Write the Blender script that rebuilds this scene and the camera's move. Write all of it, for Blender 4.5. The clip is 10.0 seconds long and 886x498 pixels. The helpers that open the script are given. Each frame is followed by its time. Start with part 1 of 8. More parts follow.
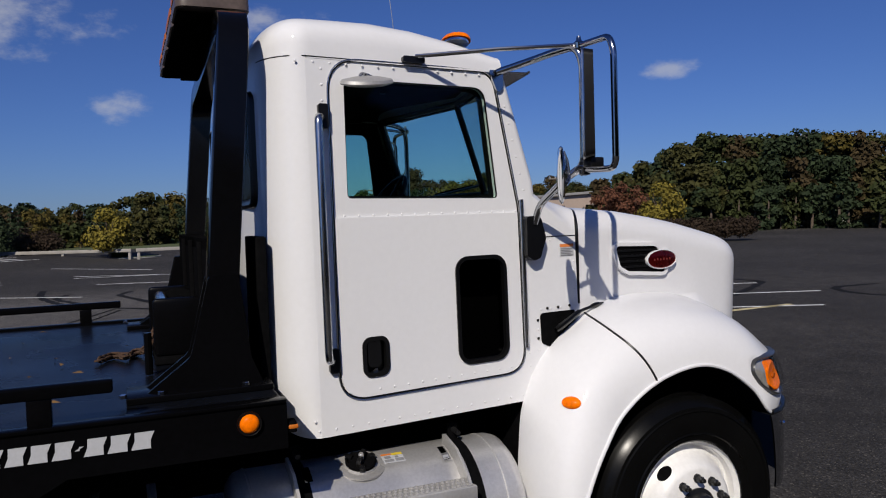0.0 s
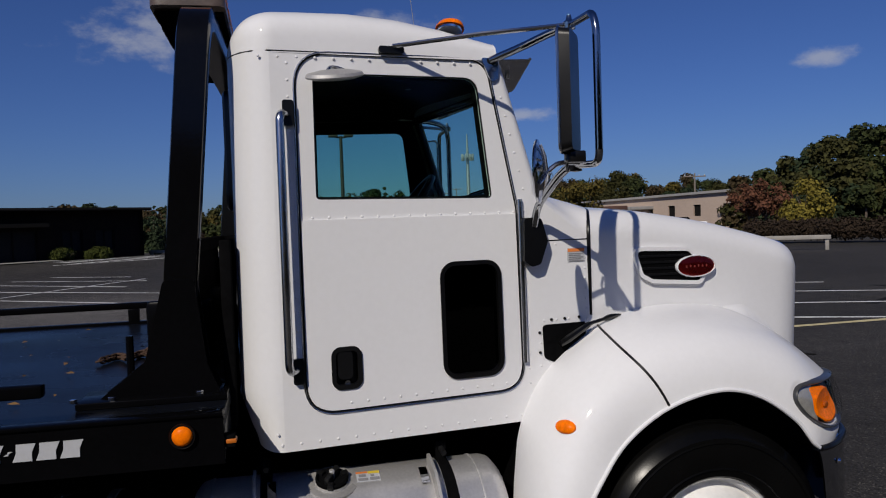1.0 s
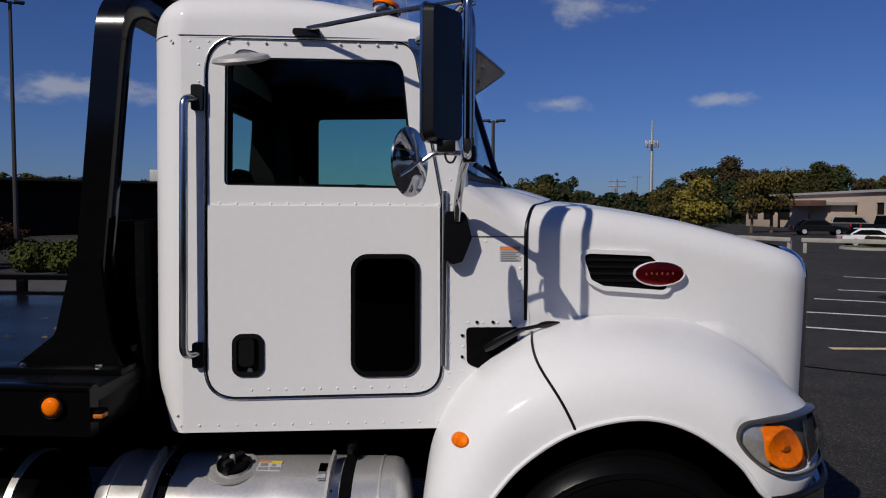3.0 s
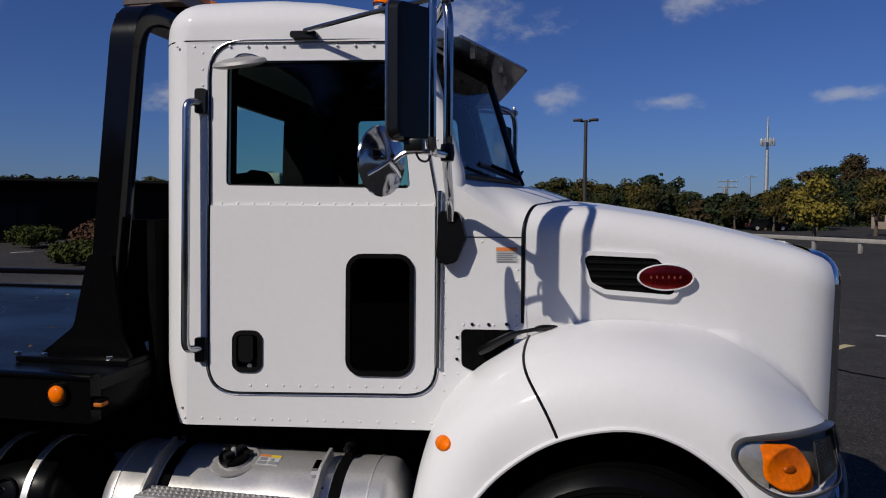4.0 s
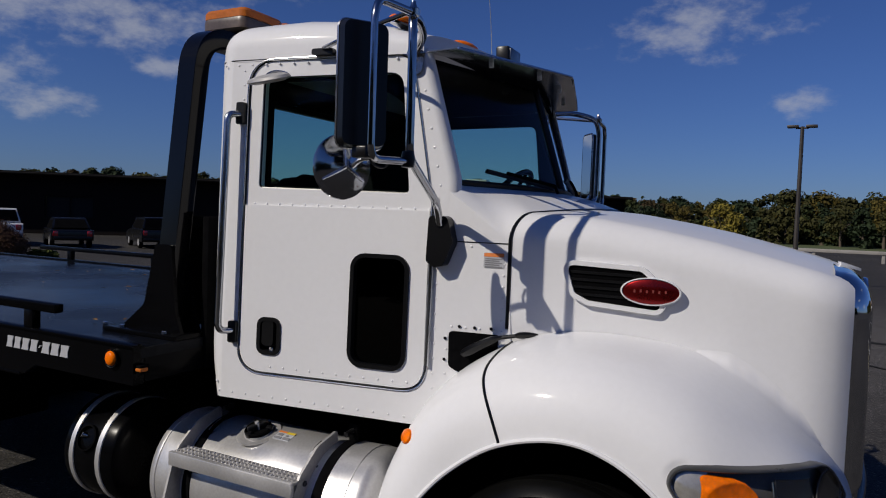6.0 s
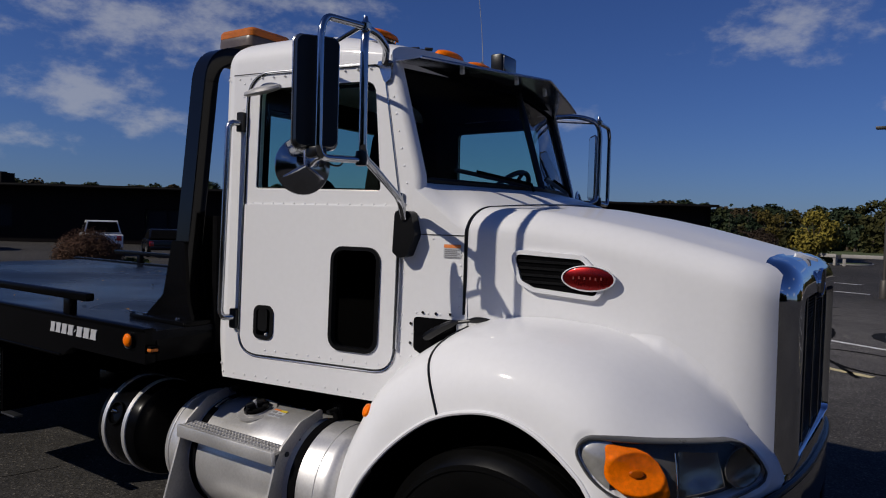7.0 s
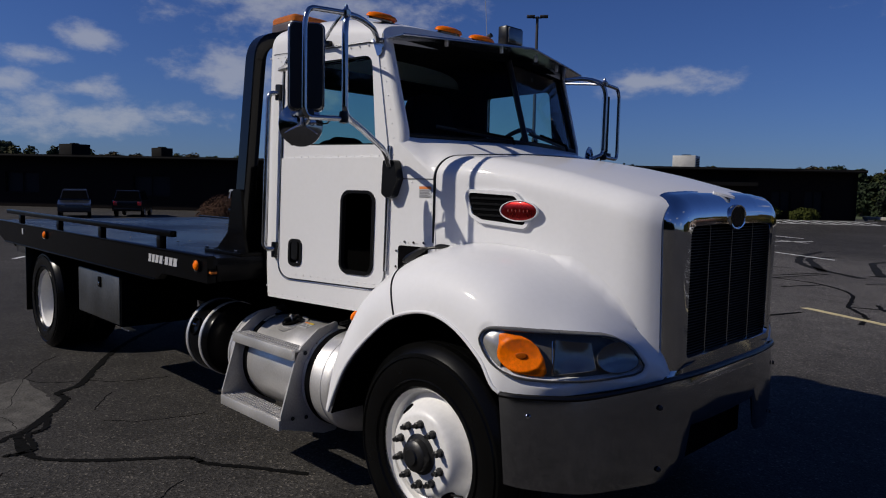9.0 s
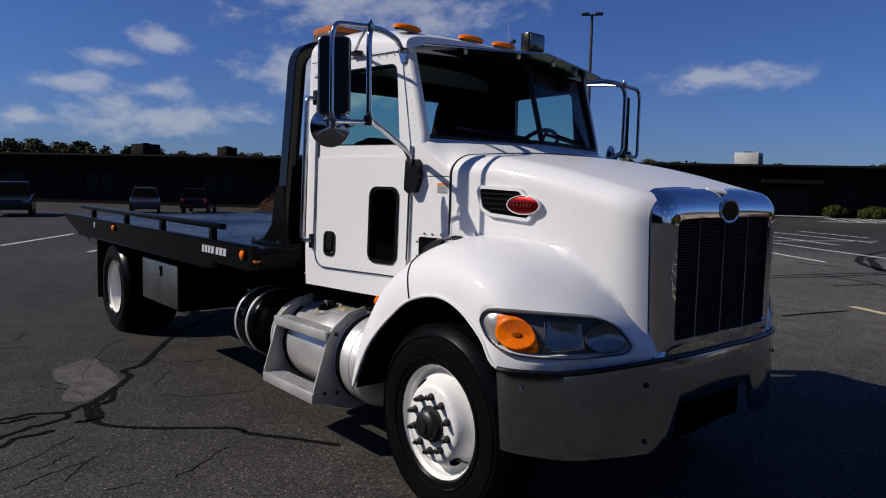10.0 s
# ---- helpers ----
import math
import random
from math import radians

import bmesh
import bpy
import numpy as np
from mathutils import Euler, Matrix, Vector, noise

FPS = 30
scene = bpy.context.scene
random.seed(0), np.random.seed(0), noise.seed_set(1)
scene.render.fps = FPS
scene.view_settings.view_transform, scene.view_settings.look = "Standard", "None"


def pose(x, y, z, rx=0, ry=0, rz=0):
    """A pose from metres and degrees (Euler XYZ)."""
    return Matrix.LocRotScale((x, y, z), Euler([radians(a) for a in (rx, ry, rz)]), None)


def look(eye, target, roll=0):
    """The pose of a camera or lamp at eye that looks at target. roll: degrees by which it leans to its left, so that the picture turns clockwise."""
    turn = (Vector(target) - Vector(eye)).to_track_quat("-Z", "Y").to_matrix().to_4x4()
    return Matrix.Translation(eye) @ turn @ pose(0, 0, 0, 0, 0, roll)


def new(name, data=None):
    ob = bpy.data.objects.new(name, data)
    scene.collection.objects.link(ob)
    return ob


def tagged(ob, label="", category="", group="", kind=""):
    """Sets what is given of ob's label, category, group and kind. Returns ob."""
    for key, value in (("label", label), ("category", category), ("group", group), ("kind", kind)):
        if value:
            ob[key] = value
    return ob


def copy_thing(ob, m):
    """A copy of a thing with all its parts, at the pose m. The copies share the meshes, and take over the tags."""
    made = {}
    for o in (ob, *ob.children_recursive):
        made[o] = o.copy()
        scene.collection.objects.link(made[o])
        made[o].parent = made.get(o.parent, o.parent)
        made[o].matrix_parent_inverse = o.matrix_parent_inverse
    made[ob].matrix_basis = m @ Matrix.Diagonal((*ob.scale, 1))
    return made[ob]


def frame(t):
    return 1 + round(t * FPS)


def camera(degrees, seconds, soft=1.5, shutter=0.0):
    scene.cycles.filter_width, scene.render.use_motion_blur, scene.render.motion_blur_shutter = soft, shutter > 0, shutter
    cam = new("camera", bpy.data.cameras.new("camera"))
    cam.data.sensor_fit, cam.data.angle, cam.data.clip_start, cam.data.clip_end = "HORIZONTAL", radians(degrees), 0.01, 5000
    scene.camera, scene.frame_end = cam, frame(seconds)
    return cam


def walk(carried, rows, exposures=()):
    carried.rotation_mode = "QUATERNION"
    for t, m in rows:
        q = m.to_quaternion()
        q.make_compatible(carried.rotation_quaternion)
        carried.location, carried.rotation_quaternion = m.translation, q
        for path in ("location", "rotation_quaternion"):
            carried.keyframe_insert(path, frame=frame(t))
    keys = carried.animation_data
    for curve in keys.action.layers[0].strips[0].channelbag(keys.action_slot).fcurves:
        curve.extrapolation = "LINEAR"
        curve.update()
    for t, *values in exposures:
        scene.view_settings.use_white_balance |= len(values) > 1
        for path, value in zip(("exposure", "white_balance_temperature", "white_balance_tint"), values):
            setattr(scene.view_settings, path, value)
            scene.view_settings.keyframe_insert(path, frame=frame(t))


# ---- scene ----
from mathutils import geometry

cam = camera(63.2, 10.0, soft=1.1)
PATH = [
    (0, (-2.384, -3.949, 1.91), (-1.66, -2.087, 1.824), -1.9),
    (0.5, (-2.102, -3.956, 1.883), (-1.522, -2.042, 1.856), -1.6),
    (1, (-1.71, -3.885, 1.898), (-1.334, -1.922, 1.824), -2.0),
    (1.5, (-1.387, -3.938, 1.905), (-1.114, -1.961, 1.785), -1.7),
    (2, (-1.146, -3.879, 1.899), (-0.982, -1.89, 1.772), -1.8),
    (2.5, (-0.893, -3.813, 1.911), (-0.861, -1.817, 1.797), -1.0),
    (4, (-0.223, -3.698, 1.906), (-0.617, -1.74, 1.8), 0.3),
    (4.5, (-0.045, -3.562, 1.923), (-0.573, -1.637, 1.8), -1.0),
    (5, (0.227, -3.471, 1.918), (-0.487, -1.607, 1.778), 1.5),
    (6.5, (0.904, -3.509, 1.899), (-0.143, -1.806, 1.833), 1.5),
    (7, (1.231, -3.438, 1.857), (0.076, -1.807, 1.784), 1.6),
    (7.5, (1.477, -3.489, 1.817), (0.262, -1.903, 1.726), 0.6),
    (8, (1.695, -3.551, 1.794), (0.433, -2.011, 1.601), 0.1),
    (8.5, (1.952, -3.481, 1.763), (0.614, -2.001, 1.625), 1.4),
    (9, (2.317, -3.494, 1.746), (0.886, -2.107, 1.583), 1.3),
    (9.5, (2.496, -3.486, 1.734), (1.017, -2.153, 1.547), 0.9),
    (10, (2.753, -3.559, 1.741), (1.213, -2.294, 1.569), 1.3),
]
walk(cam, [(t, look(eye, target, roll)) for t, eye, target, roll in PATH], [(0.0, 0.34), (1.0, 0.08), (4.5, 0.10), (8.0, 0.08), (9.0, 0.14), (10.0, 0.44)])

# ---------- light ----------
SUN_DIR = Vector((0.556, 0.831, -0.790)).normalized()
ELEVATION = math.asin(-SUN_DIR.z)
AZIMUTH = math.atan2(-SUN_DIR.x, -SUN_DIR.y)

sun = new("sun", bpy.data.lights.new("sun", "SUN"))
sun.data.energy, sun.data.angle, sun.data.color = 3.05, radians(0.53), (1.0, 0.925, 0.82)
sun.matrix_world = look((-20, -28, 30), Vector((-20, -28, 30)) + SUN_DIR)

world = bpy.data.worlds.new("sky")
scene.world = world
world.use_nodes = True
wn, wl = world.node_tree.nodes, world.node_tree.links
wn.clear()
w_out = wn.new("ShaderNodeOutputWorld")
w_bg = wn.new("ShaderNodeBackground")
w_sky = wn.new("ShaderNodeTexSky")
w_sky.sky_type = "NISHITA"
w_sky.sun_disc = False
w_sky.sun_elevation, w_sky.sun_rotation = ELEVATION, AZIMUTH % (2 * math.pi)
w_sky.altitude, w_sky.air_density, w_sky.dust_density, w_sky.ozone_density = 50, 1.0, 0.3, 2.5
w_bg.inputs["Strength"].default_value = 0.0348
# fair-weather clouds: azimuth and height of each in degrees, half its width and half its height
CLOUDS = [
    (145.8, 13.3, 9.5, 2.4), (161.7, 9.8, 2.2, 1.0), (165.5, 8.6, 2.9, 0.7), (167.7, 6.8, 2.4, 0.7), (162.0, 6.6, 2.8, 0.9), (163.5, 4.4, 6.0, 1.5), (156.0, 5.3, 3.2, 1.0), (152.5, 8.6, 4.0, 1.9),
    (170.6, 4.2, 2.2, 0.8), (119.4, 8.4, 7.0, 0.9), (148.6, 6.9, 4.5, 1.2), (135.2, 16.2, 4.9, 1.0), (99.4, 14.3, 5.4, 1.9), (92.8, 8.6, 2.7, 0.9), (84.0, 8.2, 1.9, 0.6),
    (72.9, 8.1, 2.1, 0.6), (139.8, 10.1, 2.2, 0.8), (118.3, 8.0, 3.0, 0.8), (82.0, 15.2, 3.0, 0.9), (51.1, 10.5, 1.6, 0.6),
]
# unseen random clouds added round the rest of the sky, for light and reflections
cloud_rnd = random.Random(12)
for i in range(13):
    CLOUDS.append((185 + i * 17 + cloud_rnd.uniform(-6, 6), cloud_rnd.uniform(6, 38), cloud_rnd.uniform(3, 9), cloud_rnd.uniform(1.2, 3)))
w_tc = wn.new("ShaderNodeTexCoord")
w_body = None
for az, el, wide, high in CLOUDS:
    az, el = radians(az), radians(el)
    w_map = wn.new("ShaderNodeMapping")
    w_map.vector_type = "TEXTURE"
    w_map.inputs["Location"].default_value = (math.cos(el) * math.cos(az), math.cos(el) * math.sin(az), math.sin(el))
    w_map.inputs["Rotation"].default_value = (0, -el, az)
    w_map.inputs["Scale"].default_value = (0.4, radians(wide), radians(high))
    w_len = wn.new("ShaderNodeVectorMath"); w_len.operation = "LENGTH"
    wl.new(w_tc.outputs["Generated"], w_map.inputs["Vector"])
    wl.new(w_map.outputs[0], w_len.inputs[0])
    if w_body is None:
        w_body = w_len.outputs["Value"]
    else:
        w_min = wn.new("ShaderNodeMath"); w_min.operation = "MINIMUM"
        wl.new(w_body, w_min.inputs[0]); wl.new(w_len.outputs["Value"], w_min.inputs[1])
        w_body = w_min.outputs[0]
w_flat = wn.new("ShaderNodeMapping")
w_flat.inputs["Scale"].default_value = (1.0, 1.0, 1.9)
w_noise = wn.new("ShaderNodeTexNoise")
w_noise.inputs["Scale"].default_value, w_noise.inputs["Detail"].default_value, w_noise.inputs["Roughness"].default_value = 16.0, 7.0, 0.60
wl.new(w_tc.outputs["Generated"], w_flat.inputs["Vector"]); wl.new(w_flat.outputs[0], w_noise.inputs["Vector"])
w_ragged = wn.new("ShaderNodeMath"); w_ragged.operation = "MULTIPLY_ADD"; w_ragged.inputs[1].default_value = 3.7
wl.new(w_noise.outputs["Fac"], w_ragged.inputs[0])
w_neg = wn.new("ShaderNodeMath"); w_neg.operation = "MULTIPLY"; w_neg.inputs[1].default_value = -1.0
wl.new(w_body, w_neg.inputs[0]); wl.new(w_neg.outputs[0], w_ragged.inputs[2])
w_edge = wn.new("ShaderNodeMapRange"); w_edge.interpolation_type = "SMOOTHSTEP"
w_edge.inputs["From Min"].default_value, w_edge.inputs["From Max"].default_value = 0.62, 1.95
w_edge.inputs["To Max"].default_value = 0.52
wl.new(w_ragged.outputs[0], w_edge.inputs["Value"])
w_mix = wn.new("ShaderNodeMix"); w_mix.data_type = "RGBA"
w_tint = wn.new("ShaderNodeMix"); w_tint.data_type = "RGBA"; w_tint.blend_type = "MULTIPLY"
w_tint.inputs["Factor"].default_value = 1.0
w_tint.inputs["B"].default_value = (0.52, 0.76, 1.46, 1)
wl.new(w_sky.outputs[0], w_tint.inputs["A"])
wl.new(w_tint.outputs["Result"], w_mix.inputs["A"])
w_mix.inputs["B"].default_value = (11.5, 11.6, 12.2, 1)
wl.new(w_edge.outputs["Result"], w_mix.inputs["Factor"])
wl.new(w_mix.outputs["Result"], w_bg.inputs["Color"])
wl.new(w_bg.outputs[0], w_out.inputs[0])


# ---------- materials ----------
def pbr(name, base, rough=0.5, metal=0.0, var=0.15, coarse=2.0, fine=60.0, bump=0.05, coat=0.0, rvar=0.1, spec=0.5, trans=0.0):
    """A principled surface whose colour, gloss and relief vary at two scales."""
    m = bpy.data.materials.new(name)
    m.use_nodes = True
    n, l = m.node_tree.nodes, m.node_tree.links
    b = n["Principled BSDF"]
    tc = n.new("ShaderNodeTexCoord")
    n1, n2 = n.new("ShaderNodeTexNoise"), n.new("ShaderNodeTexNoise")
    n1.inputs["Scale"].default_value, n1.inputs["Detail"].default_value = coarse, 6.0
    n2.inputs["Scale"].default_value, n2.inputs["Detail"].default_value = fine, 4.0
    l.new(tc.outputs["Object"], n1.inputs["Vector"])
    l.new(tc.outputs["Object"], n2.inputs["Vector"])
    add = n.new("ShaderNodeMath"); add.operation = "ADD"
    l.new(n1.outputs["Fac"], add.inputs[0]); l.new(n2.outputs["Fac"], add.inputs[1])
    mr = n.new("ShaderNodeMapRange")
    mr.inputs["From Min"].default_value, mr.inputs["From Max"].default_value = 0.6, 1.4
    mr.inputs["To Min"].default_value, mr.inputs["To Max"].default_value = 1.0 - var, 1.0 + var * 0.6
    l.new(add.outputs[0], mr.inputs["Value"])
    mul = n.new("ShaderNodeVectorMath"); mul.operation = "SCALE"
    mul.inputs[0].default_value = base[:3]
    l.new(mr.outputs["Result"], mul.inputs["Scale"])
    l.new(mul.outputs[0], b.inputs["Base Color"])
    rr = n.new("ShaderNodeMapRange")
    rr.inputs["From Min"].default_value, rr.inputs["From Max"].default_value = 0.3, 0.7
    rr.inputs["To Min"].default_value, rr.inputs["To Max"].default_value = max(0.02, rough * (1 - rvar)), min(1.0, rough * (1 + rvar))
    l.new(n1.outputs["Fac"], rr.inputs["Value"])
    l.new(rr.outputs["Result"], b.inputs["Roughness"])
    b.inputs["Metallic"].default_value = metal
    b.inputs["Specular IOR Level"].default_value = spec
    b.inputs["Coat Weight"].default_value = coat
    b.inputs["Coat Roughness"].default_value = 0.06
    b.inputs["Transmission Weight"].default_value = trans
    if bump:
        bp = n.new("ShaderNodeBump")
        bp.inputs["Strength"].default_value, bp.inputs["Distance"].default_value = bump, 0.004
        l.new(n2.outputs["Fac"], bp.inputs["Height"])
        l.new(bp.outputs[0], b.inputs["Normal"])
    return m


def pane(name, tint, gloss=0.6, power=5.0, base=0.05):
    """Window glass: tinted, clear through, with a mirror gloss that grows at grazing angles."""
    m = bpy.data.materials.new(name)
    m.use_nodes = True
    n, l = m.node_tree.nodes, m.node_tree.links
    n.clear()
    out, mix = n.new("ShaderNodeOutputMaterial"), n.new("ShaderNodeMixShader")
    tr, gl, lw = n.new("ShaderNodeBsdfTransparent"), n.new("ShaderNodeBsdfGlossy"), n.new("ShaderNodeLayerWeight")
    pw, ma = n.new("ShaderNodeMath"), n.new("ShaderNodeMath")
    pw.operation, ma.operation = "POWER", "MULTIPLY_ADD"
    pw.inputs[1].default_value = power
    ma.inputs[1].default_value, ma.inputs[2].default_value = 0.9 * gloss, base * gloss
    lw.inputs["Blend"].default_value = 0.5
    tr.inputs["Color"].default_value = (*tint, 1)
    gl.inputs["Roughness"].default_value = 0.02
    l.new(lw.outputs["Facing"], pw.inputs[0]); l.new(pw.outputs[0], ma.inputs[0])
    l.new(ma.outputs[0], mix.inputs[0]); l.new(tr.outputs[0], mix.inputs[1]); l.new(gl.outputs[0], mix.inputs[2])
    l.new(mix.outputs[0], out.inputs[0])
    return m


M_WHITE = pbr("white_paint", (0.74, 0.74, 0.75), 0.55, 0, 0.03, 1.5, 40, 0.01, coat=0.45, spec=0.25)
M_BLACK = pbr("black_paint", (0.0025, 0.0025, 0.003), 0.22, 0, 0.3, 2, 50, 0.03, coat=0.0, spec=0.06)
M_RACK = pbr("glossy_black_steel", (0.003, 0.003, 0.0035), 0.13, 0, 0.3, 2, 50, 0.03, spec=0.22, rvar=0.4)
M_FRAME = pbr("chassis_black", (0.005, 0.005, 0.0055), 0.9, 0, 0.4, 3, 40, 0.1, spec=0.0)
M_RUBBER = pbr("rubber", (0.0045, 0.0045, 0.005), 0.30, 0, 0.3, 5, 90, 0.05, spec=0.3)
M_TYRE = pbr("tyre_rubber", (0.0032, 0.0032, 0.0032), 0.26, 0, 0.35, 6, 120, 0.03, spec=0.14)
M_PLASTIC = pbr("black_plastic", (0.006, 0.006, 0.0065), 0.32, 0, 0.2, 6, 200, 0.06, spec=0.32)
M_CHROME = pbr("chrome", (0.70, 0.71, 0.73), 0.05, 1.0, 0.05, 3, 30, 0.006, rvar=0.4)
M_VISOR = pbr("polished_visor", (0.52, 0.52, 0.53), 0.20, 0.95, 0.15, 3, 70, 0.03, rvar=0.4)
M_ARM = pbr("tube_chrome", (0.42, 0.43, 0.45), 0.10, 1.0, 0.15, 4, 50, 0.01, rvar=0.4)
M_STEEL = pbr("polished_steel", (0.50, 0.51, 0.53), 0.20, 1.0, 0.12, 2.5, 50, 0.03, rvar=0.5)
M_ALU = pbr("aluminium", (0.66, 0.65, 0.64), 0.40, 0.65, 0.15, 3, 80, 0.06, rvar=0.3)
M_ALU_DULL = pbr("dull_aluminium", (0.44, 0.43, 0.42), 0.5, 0.5, 0.25, 5, 90, 0.12, rvar=0.3)
M_BOX = pbr("diamond_aluminium", (0.20, 0.205, 0.21), 0.42, 1.0, 0.3, 4, 45, 0.2)
M_WHEEL = pbr("white_wheel_paint", (0.78, 0.77, 0.75), 0.4, 0, 0.10, 5, 40, 0.04)
M_HUB = pbr("greasy_black", (0.009, 0.009, 0.0095), 0.4, 0, 0.5, 12, 60, 0.2)
M_AMBER = pbr("amber_lens", (0.95, 0.185, 0.001), 0.3, 0, 0.35, 14, 60, 0.10, coat=0.12, spec=0.08)
M_RED = pbr("red_enamel", (0.24, 0.009, 0.009), 0.28, 0.9, 0.2, 20, 120, 0.05, coat=0.25)
M_MARK = pbr("dark_red_print", (0.20, 0.035, 0.03), 0.4, 0, 0.1, 20, 80, 0.0)
# dust on the light bar; its darker tone also serves as shade on the side marker
M_DUSTY_SHADED = pbr("dusty_shaded_amber", (0.50, 0.135, 0.014), 0.4, 0, 0.25, 9, 60, 0.1, spec=0.3)
M_REDLENS = pbr("red_lens", (0.55, 0.02, 0.02), 0.2, 0, 0.1, 20, 80, 0.05, coat=1.0)
M_AMBERDARK = pbr("amber_bulb", (0.42, 0.085, 0.001), 0.25, 0, 0.3, 20, 60, 0.08, spec=0.4)
M_LAMP = pbr("lamp_reflector", (0.20, 0.20, 0.20), 0.20, 0.95, 0.35, 15, 40, 0.30)
M_RIM = pbr("lamp_rim_plastic", (0.045, 0.045, 0.045), 0.30, 0.0, 0.15, 12, 60, 0.02, coat=0.2)
M_CLEAR = pbr("lamp_end_plastic", (0.50, 0.49, 0.46), 0.20, 0.5, 0.25, 14, 60, 0.05, coat=0.4)
M_LAMPDARK = pbr("lamp_housing", (0.105, 0.100, 0.095), 0.5, 0.0, 0.25, 10, 60, 0.05, spec=0.25)
M_LENSGLASS = pane("lamp_cover", (0.93, 0.93, 0.93), 0.35)
M_GLASS = pane("window_glass", (0.80, 0.93, 0.86), 0.2)
M_SCREEN = pane("windscreen_glass", (0.83, 0.93, 0.90), 1.5, 5.0, 0.002)
M_DARKGLASS = pane("dark_glass", (0.02, 0.025, 0.025), 0.35)
M_MIRROR = pbr("mirror_glass", (0.85, 0.86, 0.87), 0.03, 1.0, 0.02, 2, 20, 0.0, rvar=0.0)
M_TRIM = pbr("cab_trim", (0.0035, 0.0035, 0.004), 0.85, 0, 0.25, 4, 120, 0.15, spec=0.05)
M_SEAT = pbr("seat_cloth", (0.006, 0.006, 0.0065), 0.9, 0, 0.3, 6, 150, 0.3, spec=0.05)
M_DECK = pbr("deck_steel", (0.005, 0.006, 0.009), 0.26, 0.0, 0.5, 1.0, 45, 0.06, spec=0.06, rvar=0.4)
M_DECAL = pbr("decal_white", (0.46, 0.47, 0.49), 0.45, 0, 0.1, 10, 80, 0.02)
M_YELLOW = pbr("sticker_yellow", (0.70, 0.52, 0.05), 0.5, 0, 0.1, 10, 80, 0.0)
M_ORANGE = pbr("sticker_orange", (0.75, 0.22, 0.05), 0.5, 0, 0.1, 10, 80, 0.0)
M_GREYPRINT = pbr("sticker_print", (0.22, 0.22, 0.23), 0.6, 0, 0.1, 10, 80, 0.0)
M_MESH = pbr("grille_mesh", (0.030, 0.027, 0.025), 0.5, 0.3, 0.3, 8, 120, 0.1, spec=0.3)
M_RUST = pbr("rusty_chain", (0.07, 0.036, 0.020), 0.85, 0.1, 0.5, 20, 90, 0.4)


# ---------- mesh helpers ----------
def part(name, bm, material, parent=None, label="", angle=38):
    """Links a bmesh as one mesh object under a thing or a part."""
    bmesh.ops.recalc_face_normals(bm, faces=bm.faces)
    me = bpy.data.meshes.new(name)
    bm.to_mesh(me)
    bm.free()
    me.materials.append(material)
    me.polygons.foreach_set("use_smooth", [True] * len(me.polygons))
    me.set_sharp_from_angle(angle=radians(angle))
    ob = new(name, me)
    if parent:
        ob.parent = parent
    if label:
        ob["label"] = label
    return ob


def thing(name, label, category, group="", kind=""):
    return tagged(new(name), label, category, group, kind)


def box(bm, x0, x1, y0, y1, z0, z1, bev=0.0, m=None):
    mat = Matrix.Translation(((x0 + x1) / 2, (y0 + y1) / 2, (z0 + z1) / 2)) @ Matrix.Diagonal((abs(x1 - x0), abs(y1 - y0), abs(z1 - z0), 1))
    made = bmesh.ops.create_cube(bm, size=1.0, matrix=(m @ mat) if m else mat)["verts"]
    if bev:
        edges = list({e for v in made for e in v.link_edges})
        bmesh.ops.bevel(bm, geom=edges, offset=bev, segments=2, affect="EDGES", profile=0.5, clamp_overlap=True)
    return bm


def fillet(pts, r, n=5):
    """Rounds the inner corners of an open run of points."""
    pts = [Vector(p) for p in pts]
    out = [pts[0]]
    for a, b, c in zip(pts, pts[1:], pts[2:]):
        u, v = (a - b), (c - b)
        k = min(r, u.length * 0.49, v.length * 0.49)
        p, q = b + u.normalized() * k, b + v.normalized() * k
        for i in range(n + 1):
            t = i / n
            out.append(p * (1 - t) ** 2 + b * 2 * t * (1 - t) + q * t * t)
    return out + [pts[-1]]


def spline(pts, n=6):
    """A smooth run through the given points."""
    pts = [Vector(p) for p in pts]
    ext = [2 * pts[0] - pts[1]] + pts + [2 * pts[-1] - pts[-2]]
    out = []
    for i in range(1, len(ext) - 2):
        p0, p1, p2, p3 = ext[i - 1 : i + 3]
        for k in range(n):
            t = k / n
            out.append(0.5 * (2 * p1 + (p2 - p0) * t + (2 * p0 - 5 * p1 + 4 * p2 - p3) * t * t + (3 * p1 - p0 - 3 * p2 + p3) * t**3))
    return out + [pts[-1]]


